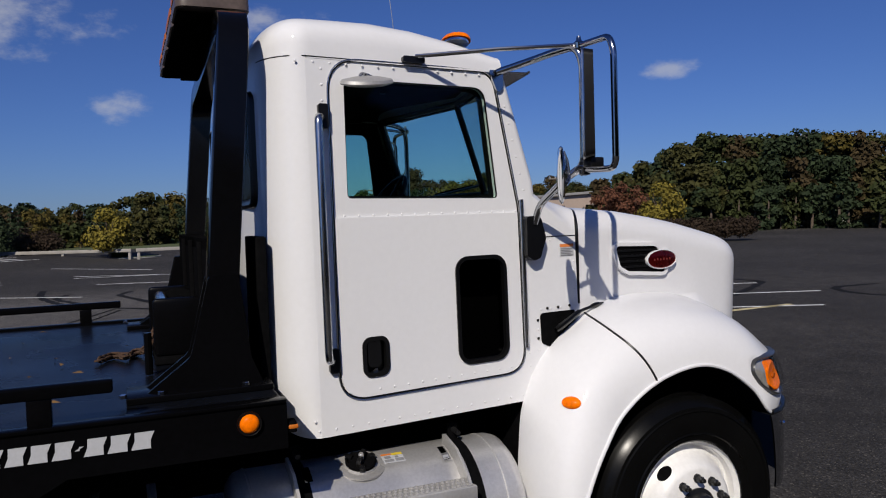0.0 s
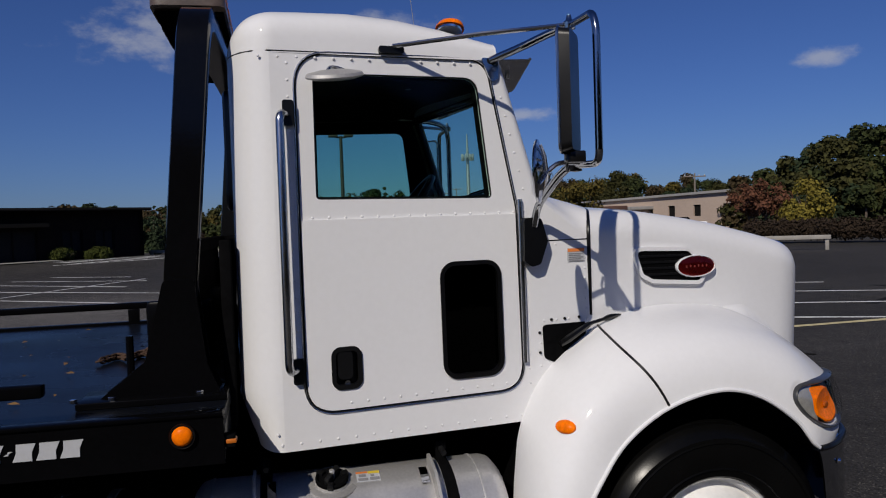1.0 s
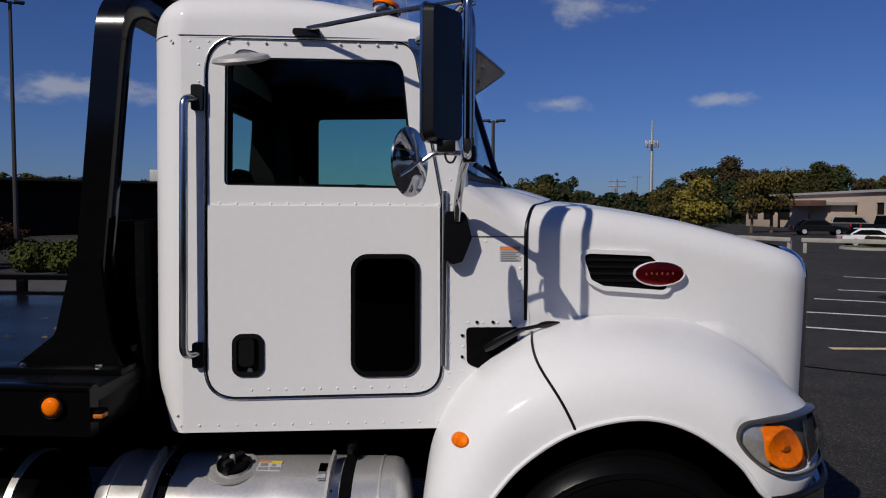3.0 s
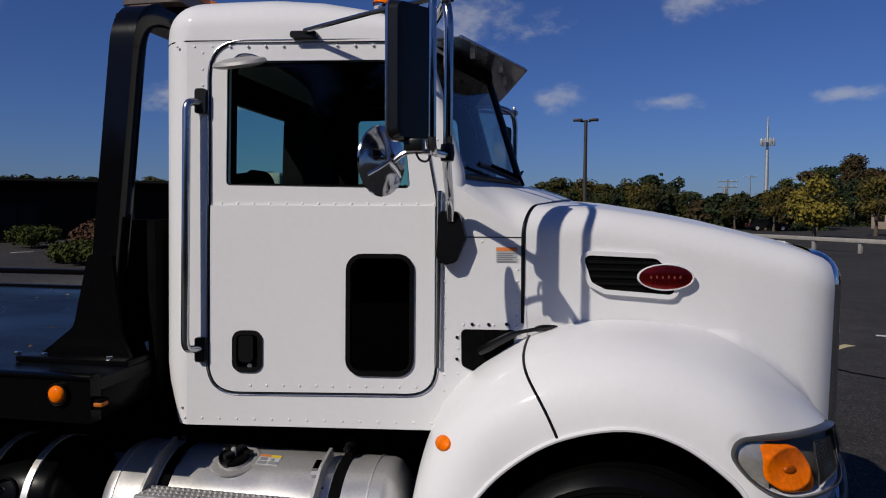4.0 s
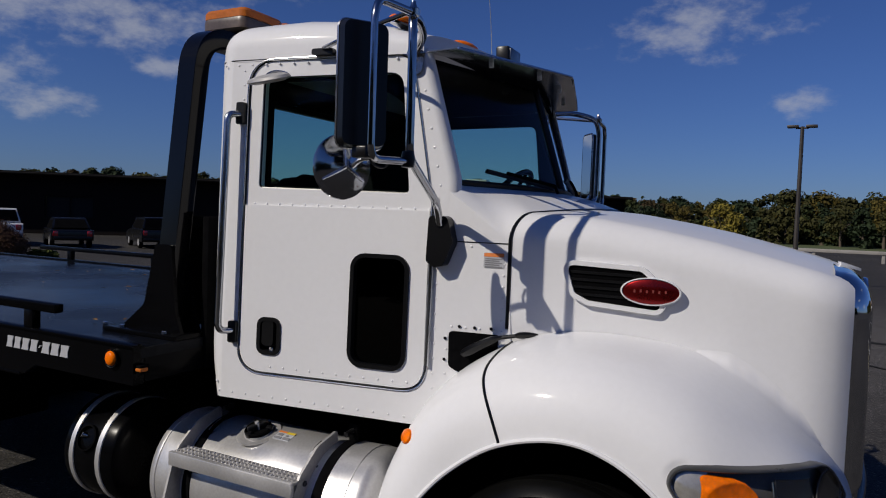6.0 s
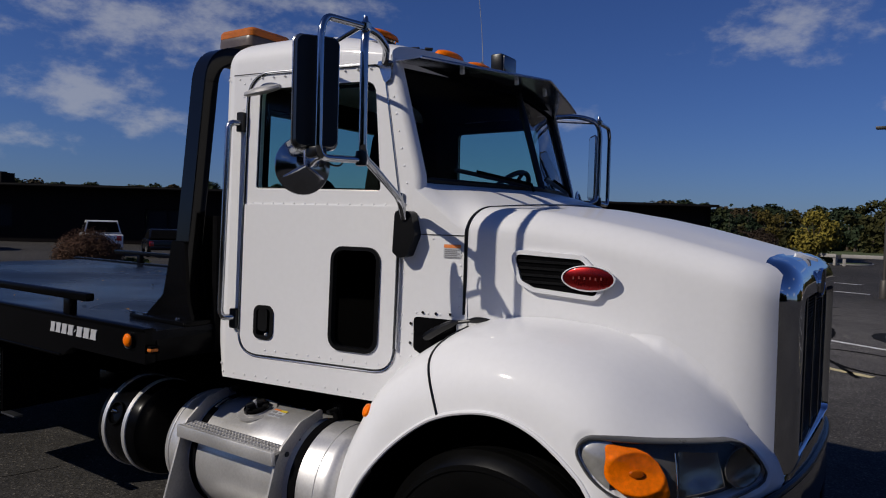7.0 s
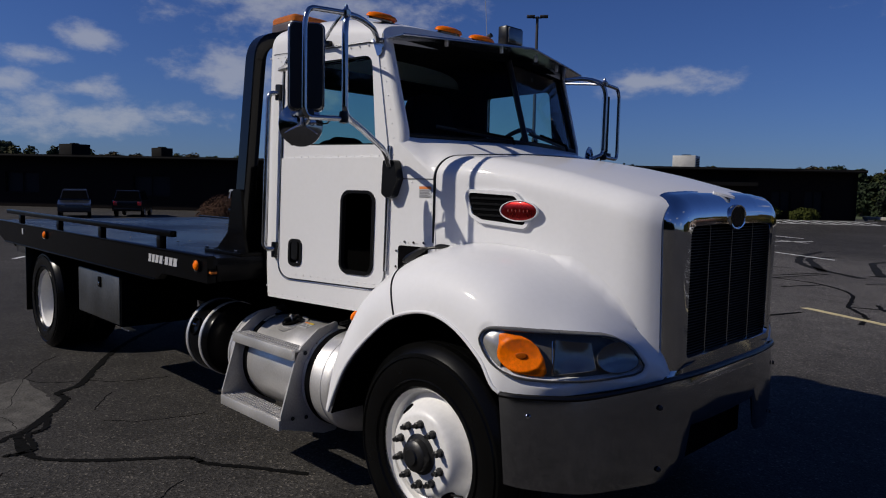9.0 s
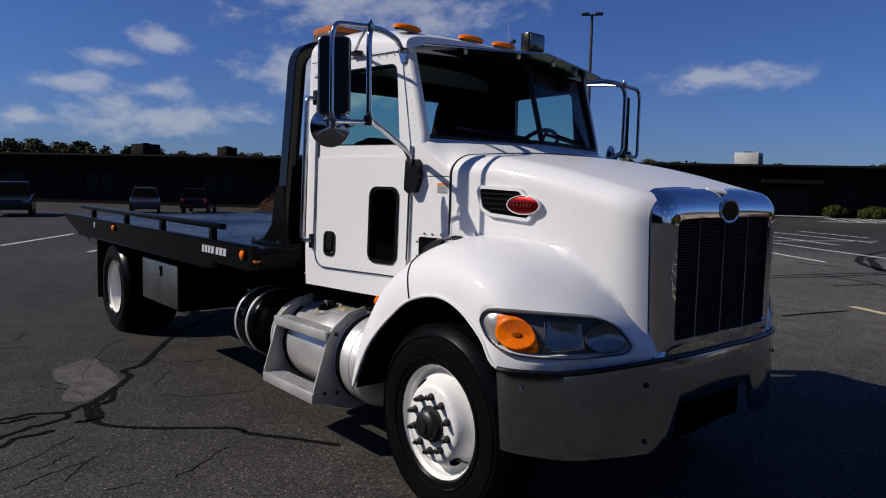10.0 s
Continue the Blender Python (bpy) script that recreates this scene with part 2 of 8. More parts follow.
def tube(bm, pts, r, seg=10, closed=False, flat=1.0):
    pts = [Vector(p) for p in pts]
    n = len(pts)
    rings, ref = [], None
    for i, p in enumerate(pts):
        if closed:
            d = pts[(i + 1) % n] - pts[i - 1]
        else:
            d = pts[min(i + 1, n - 1)] - pts[max(i - 1, 0)]
        d = d.normalized() if d.length > 1e-9 else Vector((0, 0, 1))
        if ref is None:
            ref = d.orthogonal().normalized()
        ref = (ref - d * ref.dot(d))
        ref = ref.normalized() if ref.length > 1e-6 else d.orthogonal().normalized()
        side = d.cross(ref)
        rr = r[i] if isinstance(r, (list, tuple)) else r
        rings.append([bm.verts.new(p + (ref * math.cos(a) * flat + side * math.sin(a)) * rr) for a in (2 * math.pi * k / seg for k in range(seg))])
    last = n if closed else n - 1
    for i in range(last):
        a, b = rings[i], rings[(i + 1) % n]
        for k in range(seg):
            bm.faces.new((a[k], a[(k + 1) % seg], b[(k + 1) % seg], b[k]))
    if not closed:
        bm.faces.new(rings[0][::-1])
        bm.faces.new(rings[-1])
    return bm


AX = {"x": Matrix.Rotation(radians(90), 4, "Y"), "y": Matrix.Rotation(radians(-90), 4, "X"), "z": Matrix.Identity(4)}


def lathe(bm, prof, centre, axis="z", seg=32, m=None):
    """Turns a profile of (radius, height) round an axis; the ends close where the radius is nought."""
    mat = m if m else Matrix.Translation(centre) @ AX[axis]
    rings = []
    for r, h in prof:
        if r < 1e-6:
            rings.append([bm.verts.new(mat @ Vector((0, 0, h)))])
        else:
            rings.append([bm.verts.new(mat @ Vector((r * math.cos(a), r * math.sin(a), h))) for a in (2 * math.pi * k / seg for k in range(seg))])
    for a, b in zip(rings, rings[1:]):
        for k in range(seg):
            va, vb = [a[k % len(a)], a[(k + 1) % len(a)]], [b[(k + 1) % len(b)], b[k % len(b)]]
            vs = []
            for v in va + vb:
                if v not in vs:
                    vs.append(v)
            if len(vs) > 2:
                bm.faces.new(vs)
    return bm


def disc(bm, centre, r, axis, depth, seg=24, bev=0.003, m=None):
    return lathe(bm, [(0, 0), (r - bev, 0), (r, bev), (r, depth - bev), (r - bev, depth), (0, depth)], centre, axis, seg, m)


def rrect(x0, x1, z0, z1, r, n=6):
    """A rounded rectangle as a loop of 2D points."""
    out = []
    for cx, cz, a0 in ((x1 - r, z1 - r, 0), (x0 + r, z1 - r, 90), (x0 + r, z0 + r, 180), (x1 - r, z0 + r, 270)):
        for i in range(n + 1):
            a = radians(a0 + 90 * i / n)
            out.append((cx + r * math.cos(a), cz + r * math.sin(a)))
    return out


def rpoly(pts, n=6):
    """A loop of (x, z, radius) corners, rounded."""
    out, k = [], len(pts)
    for i in range(k):
        a, b, c = (Vector(pts[(i + j) % k][:2]) for j in (-1, 0, 1))
        r = pts[i][2]
        if r <= 0:
            out.append(tuple(b))
            continue
        u, v = a - b, c - b
        half = u.angle(v) / 2
        d = min(r / max(math.tan(half), 0.05), u.length * 0.49, v.length * 0.49)
        p, q = b + u.normalized() * d, b + v.normalized() * d
        for j in range(n + 1):
            t = j / n
            out.append(tuple(p * (1 - t) ** 2 + b * 2 * t * (1 - t) + q * t * t))
    return out


def grow(loop, d):
    """A loop moved outwards by d (inwards if negative)."""
    n = len(loop)
    area = sum(loop[i][0] * loop[(i + 1) % n][1] - loop[(i + 1) % n][0] * loop[i][1] for i in range(n))
    s = 1 if area > 0 else -1
    out = []
    for i in range(n):
        a, b = Vector(loop[i - 1]), Vector(loop[(i + 1) % n])
        t = (b - a).normalized()
        out.append((loop[i][0] + s * t.y * d, loop[i][1] - s * t.x * d))
    return out


def plate(bm, outer, holes, fn, d0, d1):
    """A sheet with holes, from 2D loops; fn lays (u, v, depth) into space."""
    loops = [outer] + list(holes)
    flat = [p for lp in loops for p in lp]
    tris = geometry.tessellate_polygon([[Vector((p[0], p[1], 0)) for p in lp] for lp in loops])
    front = [bm.verts.new(fn(p[0], p[1], d0)) for p in flat]
    back = [bm.verts.new(fn(p[0], p[1], d1)) for p in flat]
    for a, b, c in tris:
        if len({a, b, c}) == 3:
            try:
                bm.faces.new((front[a], front[b], front[c]))
                bm.faces.new((back[c], back[b], back[a]))
            except ValueError:
                pass
    i0 = 0
    for lp in loops:
        k = len(lp)
        for i in range(k):
            a, b = i0 + i, i0 + (i + 1) % k
            bm.faces.new((front[a], front[b], back[b], back[a]))
        i0 += k
    return bm


def sheet(bm, nu, nv, fn, thick=0.0, wrap=False):
    """A curved sheet over u, v in 0..1, given a thickness if asked."""
    vs = [[bm.verts.new(fn(i / nu, j / nv)) for j in range(nv + 1)] for i in range(nu + (0 if wrap else 1))]
    made = []
    for i in range(nu):
        a, b = vs[i], vs[(i + 1) % len(vs)]
        for j in range(nv):
            made.append(bm.faces.new((a[j], b[j], b[j + 1], a[j + 1])))
    if thick:
        bmesh.ops.recalc_face_normals(bm, faces=made)
        bmesh.ops.solidify(bm, geom=made, thickness=thick)
    return bm


def interp(x, table):
    """Straight-line reading of a small table of (x, value)."""
    if x <= table[0][0]:
        return table[0][1]
    for (a, fa), (b, fb) in zip(table, table[1:]):
        if x <= b:
            return fa + (fb - fa) * (x - a) / (b - a)
    return table[-1][1]


# ================= the tow truck =================
truck = thing("tow_truck", "white conventional-cab flatbed tow truck with a black bed, parked on asphalt", "truck")


def half(x, z):
    """Half the cab's width: it narrows towards the front and a little towards the roof."""
    return 0.969 - 0.02584 * (z - 1.4) - 0.1351 * (x + 1.2)


def on_side(s):
    return lambda x, z, d: Vector((x, s * (half(x, z) - d), z))


REAR, SEAM, FLOOR = -1.985, 2.575, 1.03
DOOR = rpoly([(-1.735, 1.160, 0.13), (-0.803, 1.168, 0.12), (-0.808, 1.95, 0.3), (-0.925, 2.580, 0.10), (-1.728, 2.580, 0.14)], 8)
WINDOW = rpoly([(-1.662, 2.004, 0.02), (-0.917, 1.994, 0.02), (-0.968, 2.503, 0.07), (-1.657, 2.503, 0.04)], 6)
VENTPANE = rrect(-1.162, -0.901, 1.250, 1.728, 0.06)
GRIP = rrect(-1.626, -1.511, 1.254, 1.416, 0.035)
cab = part("cab_body", box(bmesh.new(), -1.88, -0.80, -0.80, 0.80, 1.035, 1.09, 0.01), M_TRIM, truck, "white riveted cab shell with dark floor")

for s in (-1, 1):
    fn = on_side(s)
    # side skin round the door opening
    outer = [(-1.82, FLOOR), (-0.46, FLOOR), (-0.448, 1.40), (-0.470, 1.803), (-0.742, 1.803), (-0.742, 2.046), (-0.896, SEAM), (-0.93, 2.60), (-1.82, 2.60)]
    bm = plate(bmesh.new(), outer, [grow(DOOR, 0.002)], fn, 0.0, 0.03)
    part("side_panel", bm, M_WHITE, cab)
    # dark lining behind skin and door
    hole = grow(WINDOW, -0.012)
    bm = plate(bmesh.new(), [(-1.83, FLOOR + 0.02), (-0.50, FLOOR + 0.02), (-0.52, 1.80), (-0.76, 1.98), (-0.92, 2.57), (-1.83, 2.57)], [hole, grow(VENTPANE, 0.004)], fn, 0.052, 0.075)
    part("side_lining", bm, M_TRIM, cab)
    # the door: frame above the seam, skin below it
    door = part("door", plate(bmesh.new(), grow(DOOR, -0.005), [WINDOW, VENTPANE, GRIP], fn, 0.006, 0.045), M_WHITE, truck, "white cab door with window, small lower pane and paddle handle")
    low = grow(DOOR, -0.009)
    skin = []
    k = len(low)
    for i in range(k):
        a, b = low[i], low[(i + 1) % k]
        if a[1] <= 1.924:
            skin.append(a)
        if (a[1] - 1.924) * (b[1] - 1.924) < 0:
            t = (1.924 - a[1]) / (b[1] - a[1])
            skin.append((a[0] + (b[0] - a[0]) * t, 1.924))
    part("door_skin", plate(bmesh.new(), skin, [VENTPANE, GRIP], fn, -0.003, 0.006), M_WHITE, door)
    # weather strip and bright edge round the door
    part("door_seal", tube(bmesh.new(), [fn(x, z, 0.004) for x, z in grow(DOOR, -0.003)], 0.0034, 8, closed=True), M_RUBBER, door)
    part("door_edge_trim", tube(bmesh.new(), [fn(x, z, -0.002) for x, z in grow(DOOR, 0.003)], 0.0036, 8, closed=True), M_STEEL, door, "thin bright strip round the door")
    part("hinge_cover", tube(bmesh.new(), [fn(-0.797, z, -0.010) for z in (1.285, 1.5, 1.8, 1.985)], 0.011, 10), M_STEEL, door, "polished hinge strip")
    # glass
    ob = part("window_pane", plate(bmesh.new(), grow(WINDOW, 0.006), [], fn, 0.022, 0.027), M_GLASS, door, "tinted side window glass")
    ob.visible_shadow = False
    part("window_gasket", tube(bmesh.new(), [fn(x, z, 0.016) for x, z in grow(WINDOW, 0.000)], 0.005, 8, closed=True), M_RUBBER, door)
    part("lower_pane", plate(bmesh.new(), VENTPANE, [], fn, 0.016, 0.022), M_DARKGLASS, door, "dark lower vision pane")
    part("pane_gasket", plate(bmesh.new(), grow(VENTPANE, 0.006), [grow(VENTPANE, -0.012)], fn, -0.012, 0.02), M_RUBBER, door)
    part("pane_shade", plate(bmesh.new(), grow(VENTPANE, 0.02), [], fn, 0.060, 0.066), M_FRAME, door)
    # paddle handle in its recess
    handle = part("door_handle", plate(bmesh.new(), grow(GRIP, 0.004), [grow(GRIP, -0.014)], fn, -0.010, 0.02), M_PLASTIC, door, "black recessed paddle handle")
    part("handle_recess", plate(bmesh.new(), GRIP, [], fn, 0.030, 0.04), M_PLASTIC, handle)
    bm = plate(bmesh.new(), rrect(-1.605, -1.545, 1.29, 1.405, 0.02), [], fn, -0.006, 0.03)
    part("paddle", bm, M_PLASTIC, handle)
    part("lock", disc(bmesh.new(), (0, 0, 0), 0.012, "y", 0.01, 14, 0.002, Matrix.Translation(fn(-1.567, 1.272, 0.012)) @ AX["y"]), M_STEEL, handle)
    # grab bar beside the door
    bar = part("grab_bar", tube(bmesh.new(), fillet([fn(-1.757, 2.335, 0.0), fn(-1.79, 2.335, -0.060), fn(-1.793, 1.345, -0.068), fn(-1.757, 1.345, 0.0)], 0.06), 0.0165, 12), M_STEEL, truck, "polished grab bar with black feet")
    for z in (2.340, 1.340):
        part("foot", plate(bmesh.new(), rrect(-1.778, -1.735, z - 0.05, z + 0.05, 0.01), [], fn, -0.022, 0.0), M_PLASTIC, bar)
    # look-down mirror over the window
    if s < 0:
        mm = Matrix.Translation(fn(-1.575, 2.478, -0.065)) @ Matrix.Rotation(radians(-4), 4, "Y") @ Matrix.Rotation(radians(-18 * s), 4, "X") @ Matrix.Diagonal((0.114, 0.070, 1, 1))
        ldm = part("lookdown_mirror", lathe(bmesh.new(), [(0, -0.016), (0.7, -0.014), (0.96, -0.006), (1.0, 0.0), (0.93, 0.012), (0.5, 0.022), (0, 0.024)], None, "z", 28, mm), M_ALU_DULL, truck, "small grey oval look-down mirror over the window")
        part("mirror_bracket", tube(bmesh.new(), fillet([fn(-1.605, 2.492, -0.055), fn(-1.590, 2.520, -0.030), fn(-1.560, 2.524, -0.004), fn(-1.53, 2.515, 0.0)], 0.02), 0.007, 8), M_STEEL, ldm)


# ---- back of the cab: wide rounded corners, crowned rear wall with its window ----
def corner_y(x, z):
    """Half the cab's width round its rear corner."""
    k = min(1.0, max(0.0, (-1.82 - x) / (-1.82 - REAR)))
    return half(max(x, -1.82), z) - 0.215 * (1 - math.sqrt(1 - k * k))


for s in (-1, 1):
    def corner(u, v, s=s):
        z = FLOOR + (SEAM + 0.02 - FLOOR) * v
        cut = max(0.0, 1.22 - z) * 0.42
        x = -1.818 + (REAR + cut * 0.8 + 1.818) * math.sin(radians(90) * u)
        return Vector((x, s * corner_y(-1.82 + (x + 1.82) * (REAR + 1.82) / (REAR + cut * 0.8 + 1.82), z), z))
    part("rear_corner", sheet(bmesh.new(), 18, 20, corner, 0.02), M_WHITE, cab)
    part("corner_lining", sheet(bmesh.new(), 12, 10, lambda u, v, s=s: (lambda p: Vector((p.x + 0.036 * u, p.y - s * 0.048, p.z)))(corner(u, 0.01 + 0.98 * v, s))), M_TRIM, cab)


def rear_at(y, z, d):
    return Vector((REAR - 0.028 * (1 - min(1.0, abs(y) / 0.82) ** 2) + max(0.0, 1.22 - z) * 0.336 + d, y, z))


REARWIN = rrect(-0.76, 0.76, 2.00, 2.465, 0.05)
for y0, y1, z0, z1 in ((-0.83, -0.76, 1.22, 2.60), (0.76, 0.83, 1.22, 2.60), (-0.76, 0.76, 2.465, 2.60), (-0.76, 0.76, 1.22, 2.00), (-0.83, 0.83, FLOOR, 1.22)):
    part("rear_panel", sheet(bmesh.new(), 16, 3, lambda u, v: rear_at(y0 + (y1 - y0) * u, z0 + (z1 - z0) * v, 0.0), 0.02), M_WHITE, cab, "white crowned rear panel")
ob = part("rear_window", sheet(bmesh.new(), 16, 2, lambda u, v: rear_at(-0.76 + 1.52 * u, 2.0 + 0.465 * v, 0.012)), M_GLASS, cab, "rear window glass")
ob.visible_shadow = False
part("rear_gasket", tube(bmesh.new(), [rear_at(y, z, -0.004) for y, z in REARWIN], 0.022, 8, closed=True), M_RUBBER, cab)
part("rear_lining", plate(bmesh.new(), [(-0.93, 1.05), (0.93, 1.05), (0.90, 2.58), (-0.90, 2.58)], [REARWIN], lambda y, z, d: Vector((REAR + 0.05 + d, y, z)), 0.0, 0.02), M_TRIM, cab)

# ---- roof ----
def screen_x(y, z):
    """The shallow V of the windscreen in plan, leaning back as it rises."""
    k = (z - 2.046) / (2.576 - 2.046)
    w = 0.862 - 0.014 * k
    return -0.735 - 0.157 * k + (0.205 - 0.01 * k) * (1 - min(1.0, abs(y) / w) ** 1.12)


ROOF_TOP = [(-2.0, 2.800), (-1.70, 2.812), (-1.50, 2.816), (-1.30, 2.798), (-1.10, 2.757), (-0.95, 2.712), (-0.80, 2.668), (-0.60, 2.622)]


def roof_edge(x):
    return corner_y(x, SEAM)


def roof(u, v):
    p = 4.1
    a = (v - 0.5) * math.pi
    c = abs(math.sin(a)) ** (2 / p) * (1 if v >= 0.5 else -1)
    h = max(0.0, math.cos(a)) ** (2 / p)
    y = c * roof_edge(REAR + (-0.93 - REAR) * u)
    xf = screen_x(y, 2.576) + 0.01
    x = REAR + (xf - REAR) * u
    b = min(1.0, (x - REAR) / 0.20)
    hx = (1 - (1 - b) ** 2.6) ** (1 / 2.6) if b > 0 else 0.0
    top = interp(x, ROOF_TOP)
    return Vector((x, y, SEAM + (top - SEAM) * h * hx))


def roof_fine(u, v):
    return roof(u * u * (1.6 - 0.6 * u), v)


part("roof", sheet(bmesh.new(), 44, 48, roof_fine), M_WHITE, cab, "white crowned roof")
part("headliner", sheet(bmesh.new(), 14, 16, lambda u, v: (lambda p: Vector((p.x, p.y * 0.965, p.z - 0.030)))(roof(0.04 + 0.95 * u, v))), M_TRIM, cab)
for s in (-1, 1):
    part("roof_seam", tube(bmesh.new(), [Vector((x, s * (corner_y(x, 2.582) + 0.001), 2.582)) for x in (-1.983, -1.975, -1.96, -1.93, -1.89, -1.82, -1.5, -1.2, -0.95)], 0.0025, 6), M_RUBBER, cab)

def header(u, v):
    a = roof_fine(1.0, 0.04 + 0.92 * u)
    b = Vector((screen_x(a.y, 2.576) + 0.014, a.y, 2.566))
    return a.lerp(b, v)


part("roof_header", sheet(bmesh.new(), 40, 2, header, 0.004), M_WHITE, cab)

# ---- windscreen, pillars, cowl ----
def screen(u, v, off=0.0):
    z = 2.046 + 0.535 * v
    w = 0.862 - 0.014 * v - 0.012
    y = -w + 2 * w * u
    return Vector((screen_x(y, z) - off, y, z))


screen_frame = part("windscreen_gasket", tube(bmesh.new(), [screen(u / 24, 0) for u in range(25)] + [screen(1, v / 6) for v in range(1, 6)] + [screen(1 - u / 24, 1) for u in range(25)] + [screen(0, 1 - v / 6) for v in range(1, 6)], 0.016, 8, closed=True), M_RUBBER, truck, "black rubber windscreen gasket with a centre post")
part("centre_post", tube(bmesh.new(), [screen(0.5, v / 4) for v in range(5)], 0.019, 8), M_RUBBER, screen_frame)
for u0 in (0.0, 0.5):
    ob = part("windscreen_pane", sheet(bmesh.new(), 14, 6, lambda u, v: screen(u0 + 0.5 * u, v)), M_SCREEN, screen_frame, "clear windscreen pane")
    ob.visible_shadow = False
for s in (-1, 1):
    def pillar(u, v, s=s):
        z = 1.80 + (2.60 - 1.80) * v
        xa = interp(z, [(1.80, -0.745), (2.046, -0.745), (2.60, -0.905)])
        a = radians(100) * u
        y0 = half(xa, z)
        return Vector((xa + 0.045 * math.sin(a), s * (y0 - 0.045 * (1 - math.cos(a))), z))
    part("windscreen_pillar", sheet(bmesh.new(), 8, 12, pillar, 0.01), M_WHITE, cab)


def hood_rear_x(y):
    return -0.462 + 0.20 * (1 - min(1.0, abs(y) / 0.86) ** 2)


HOOD_TOP = [(-0.50, 1.966), (-0.26, 1.957), (-0.13, 1.946), (0.10, 1.910), (0.285, 1.874), (0.50, 1.820), (0.62, 1.788), (0.70, 1.762), (0.74, 1.745)]


def hood_half(x):
    w = 0.861 - 0.132 * (x + 0.445)
    if x > 0.58:
        w -= 0.085 * (1 - math.sqrt(max(0.0, 1 - ((x - 0.58) / 0.165) ** 2)))
    return w


def hood_section(k, w, top, low=0.95):
    """Across the hood: up one side, over the rounded shoulder, to the other; k in -1..1."""
    a = abs(k)
    sgn = 1 if k >= 0 else -1
    r, crown = 0.125, 0.030
    if a > 0.62:
        t = (a - 0.62) / 0.38
        return sgn * w, (top - crown - r) + (low - (top - crown - r)) * t
    if a > 0.34:
        t = (a - 0.34) / 0.28 * math.pi / 2
        return sgn * (w - r + r * math.sin(t)), top - crown - r + r * math.cos(t)
    t = a / 0.34
    return sgn * (w - r) * t, top - crown * t**2.2


def hood(u, v):
    k = v * 2 - 1
    y0, _ = hood_section(k, 0.86, 1.96)
    xr = hood_rear_x(y0)
    x = xr + (0.738 - xr) * u
    y, z = hood_section(k, hood_half(x), interp(x, HOOD_TOP))
    y *= 1 - 0.07 * max(0.0, min(1.0, (x - 0.35) / 0.35)) * max(0.0, min(1.0, (1.748 - z) / 0.823))
    return Vector((x, y, z))


hood_ob = part("hood", sheet(bmesh.new(), 40, 64, hood, 0.012), M_WHITE, truck, "white sloping hood")
part("hood_gap", tube(bmesh.new(), [hood(0, j / 96) + Vector((-0.006, 0, -0.004)) for j in range(11, 86)], 0.0085, 8), M_RUBBER, hood_ob)


def cowl(u, v):
    k = v * 2 - 1
    y, z = hood_section(k, 0.861, 1.966, 1.80)
    y0, _ = hood_section(k, 0.86, 1.96)
    b = Vector((hood_rear_x(y0) - 0.012, y, z))
    a = abs(k)
    sgn = 1 if k >= 0 else -1
    if a > 0.62:
        t = (a - 0.62) / 0.38
        z2 = 2.02 + (1.80 - 2.02) * t
        p = Vector((-0.742, sgn * half(-0.742, z2), z2))
    else:
        t = a / 0.62
        yy = sgn * 0.885 * t
        p = Vector((screen_x(yy, 2.046) + 0.006, yy, 2.035))
    q = p.lerp(b, u)
    q.z += 0.010 * math.sin(math.pi * u) * (1 - a)
    return q


part("cowl", sheet(bmesh.new(), 10, 60, cowl, 0.008), M_WHITE, cab, "white cowl below the windscreen")
for s in (-1, 1):
    fn = on_side(s)
    part("cowl_vent", plate(bmesh.new(), rpoly([(-0.709, 1.437, 0.02), (-0.50, 1.437, 0.006), (-0.50, 1.37, 0.006), (-0.655, 1.27, 0.025), (-0.705, 1.292, 0.025)], 4), [], fn, -0.005, 0.004), M_FRAME, cab)
    part("cowl_seam", tube(bmesh.new(), [fn(x, 1.803, -0.001) for x in (-0.742, -0.6, -0.475)], 0.0022, 6), M_RUBBER, cab)
    for x, z in ((-0.665, 1.458), (-0.60, 1.458), (-0.53, 1.460), (-0.724, 1.405), (-0.724, 1.318)):
        part("vent_rivet", disc(bmesh.new(), (0, 0, 0), 0.0065, "z", 0.005, 10, 0.001, Matrix.Translation(fn(x, z, -0.001)) @ AX["y"] @ Matrix.Diagonal((1, 1, s, 1))), M_RUBBER, cab)
    lat = [fn(-0.635, 1.352, -0.028), fn(-0.575, 1.388, -0.040), fn(-0.505, 1.425, -0.040), fn(-0.470, 1.436, -0.036)]
    latch = part("hood_latch", tube(bmesh.new(), spline(lat, 4), [0.017, 0.021, 0.023, 0.023, 0.022, 0.021, 0.020, 0.019, 0.018, 0.014, 0.011, 0.010, 0.009], 8, flat=0.7), M_RUBBER, truck, "black rubber hood latch")
    part("latch_link", tube(bmesh.new(), [fn(-0.480, 1.434, -0.036), Vector((-0.415, s * 0.893, 1.446))], 0.008, 8), M_RUBBER, latch)
    part("latch_pad", tube(bmesh.new(), spline([(-0.425, s * 0.893, 1.444), (-0.385, s * 0.888, 1.452), (-0.330, s * 0.878, 1.459)], 4), [0.006, 0.013, 0.016, 0.017, 0.017, 0.015, 0.012, 0.008, 0.003], 8, flat=0.6), M_RUBBER, latch)
fn = on_side(-1)
label = part("warning_label", plate(bmesh.new(), rrect(-0.575, -0.490, 1.704, 1.765, 0.004, 2), [], fn, -0.0025, 0.0), M_DECAL, cab, "small warning label with an orange header")
part("label_header", plate(bmesh.new(), rrect(-0.573, -0.492, 1.749, 1.763, 0.002, 2), [], fn, -0.0040, -0.0027), M_ORANGE, label)
bm = bmesh.new()
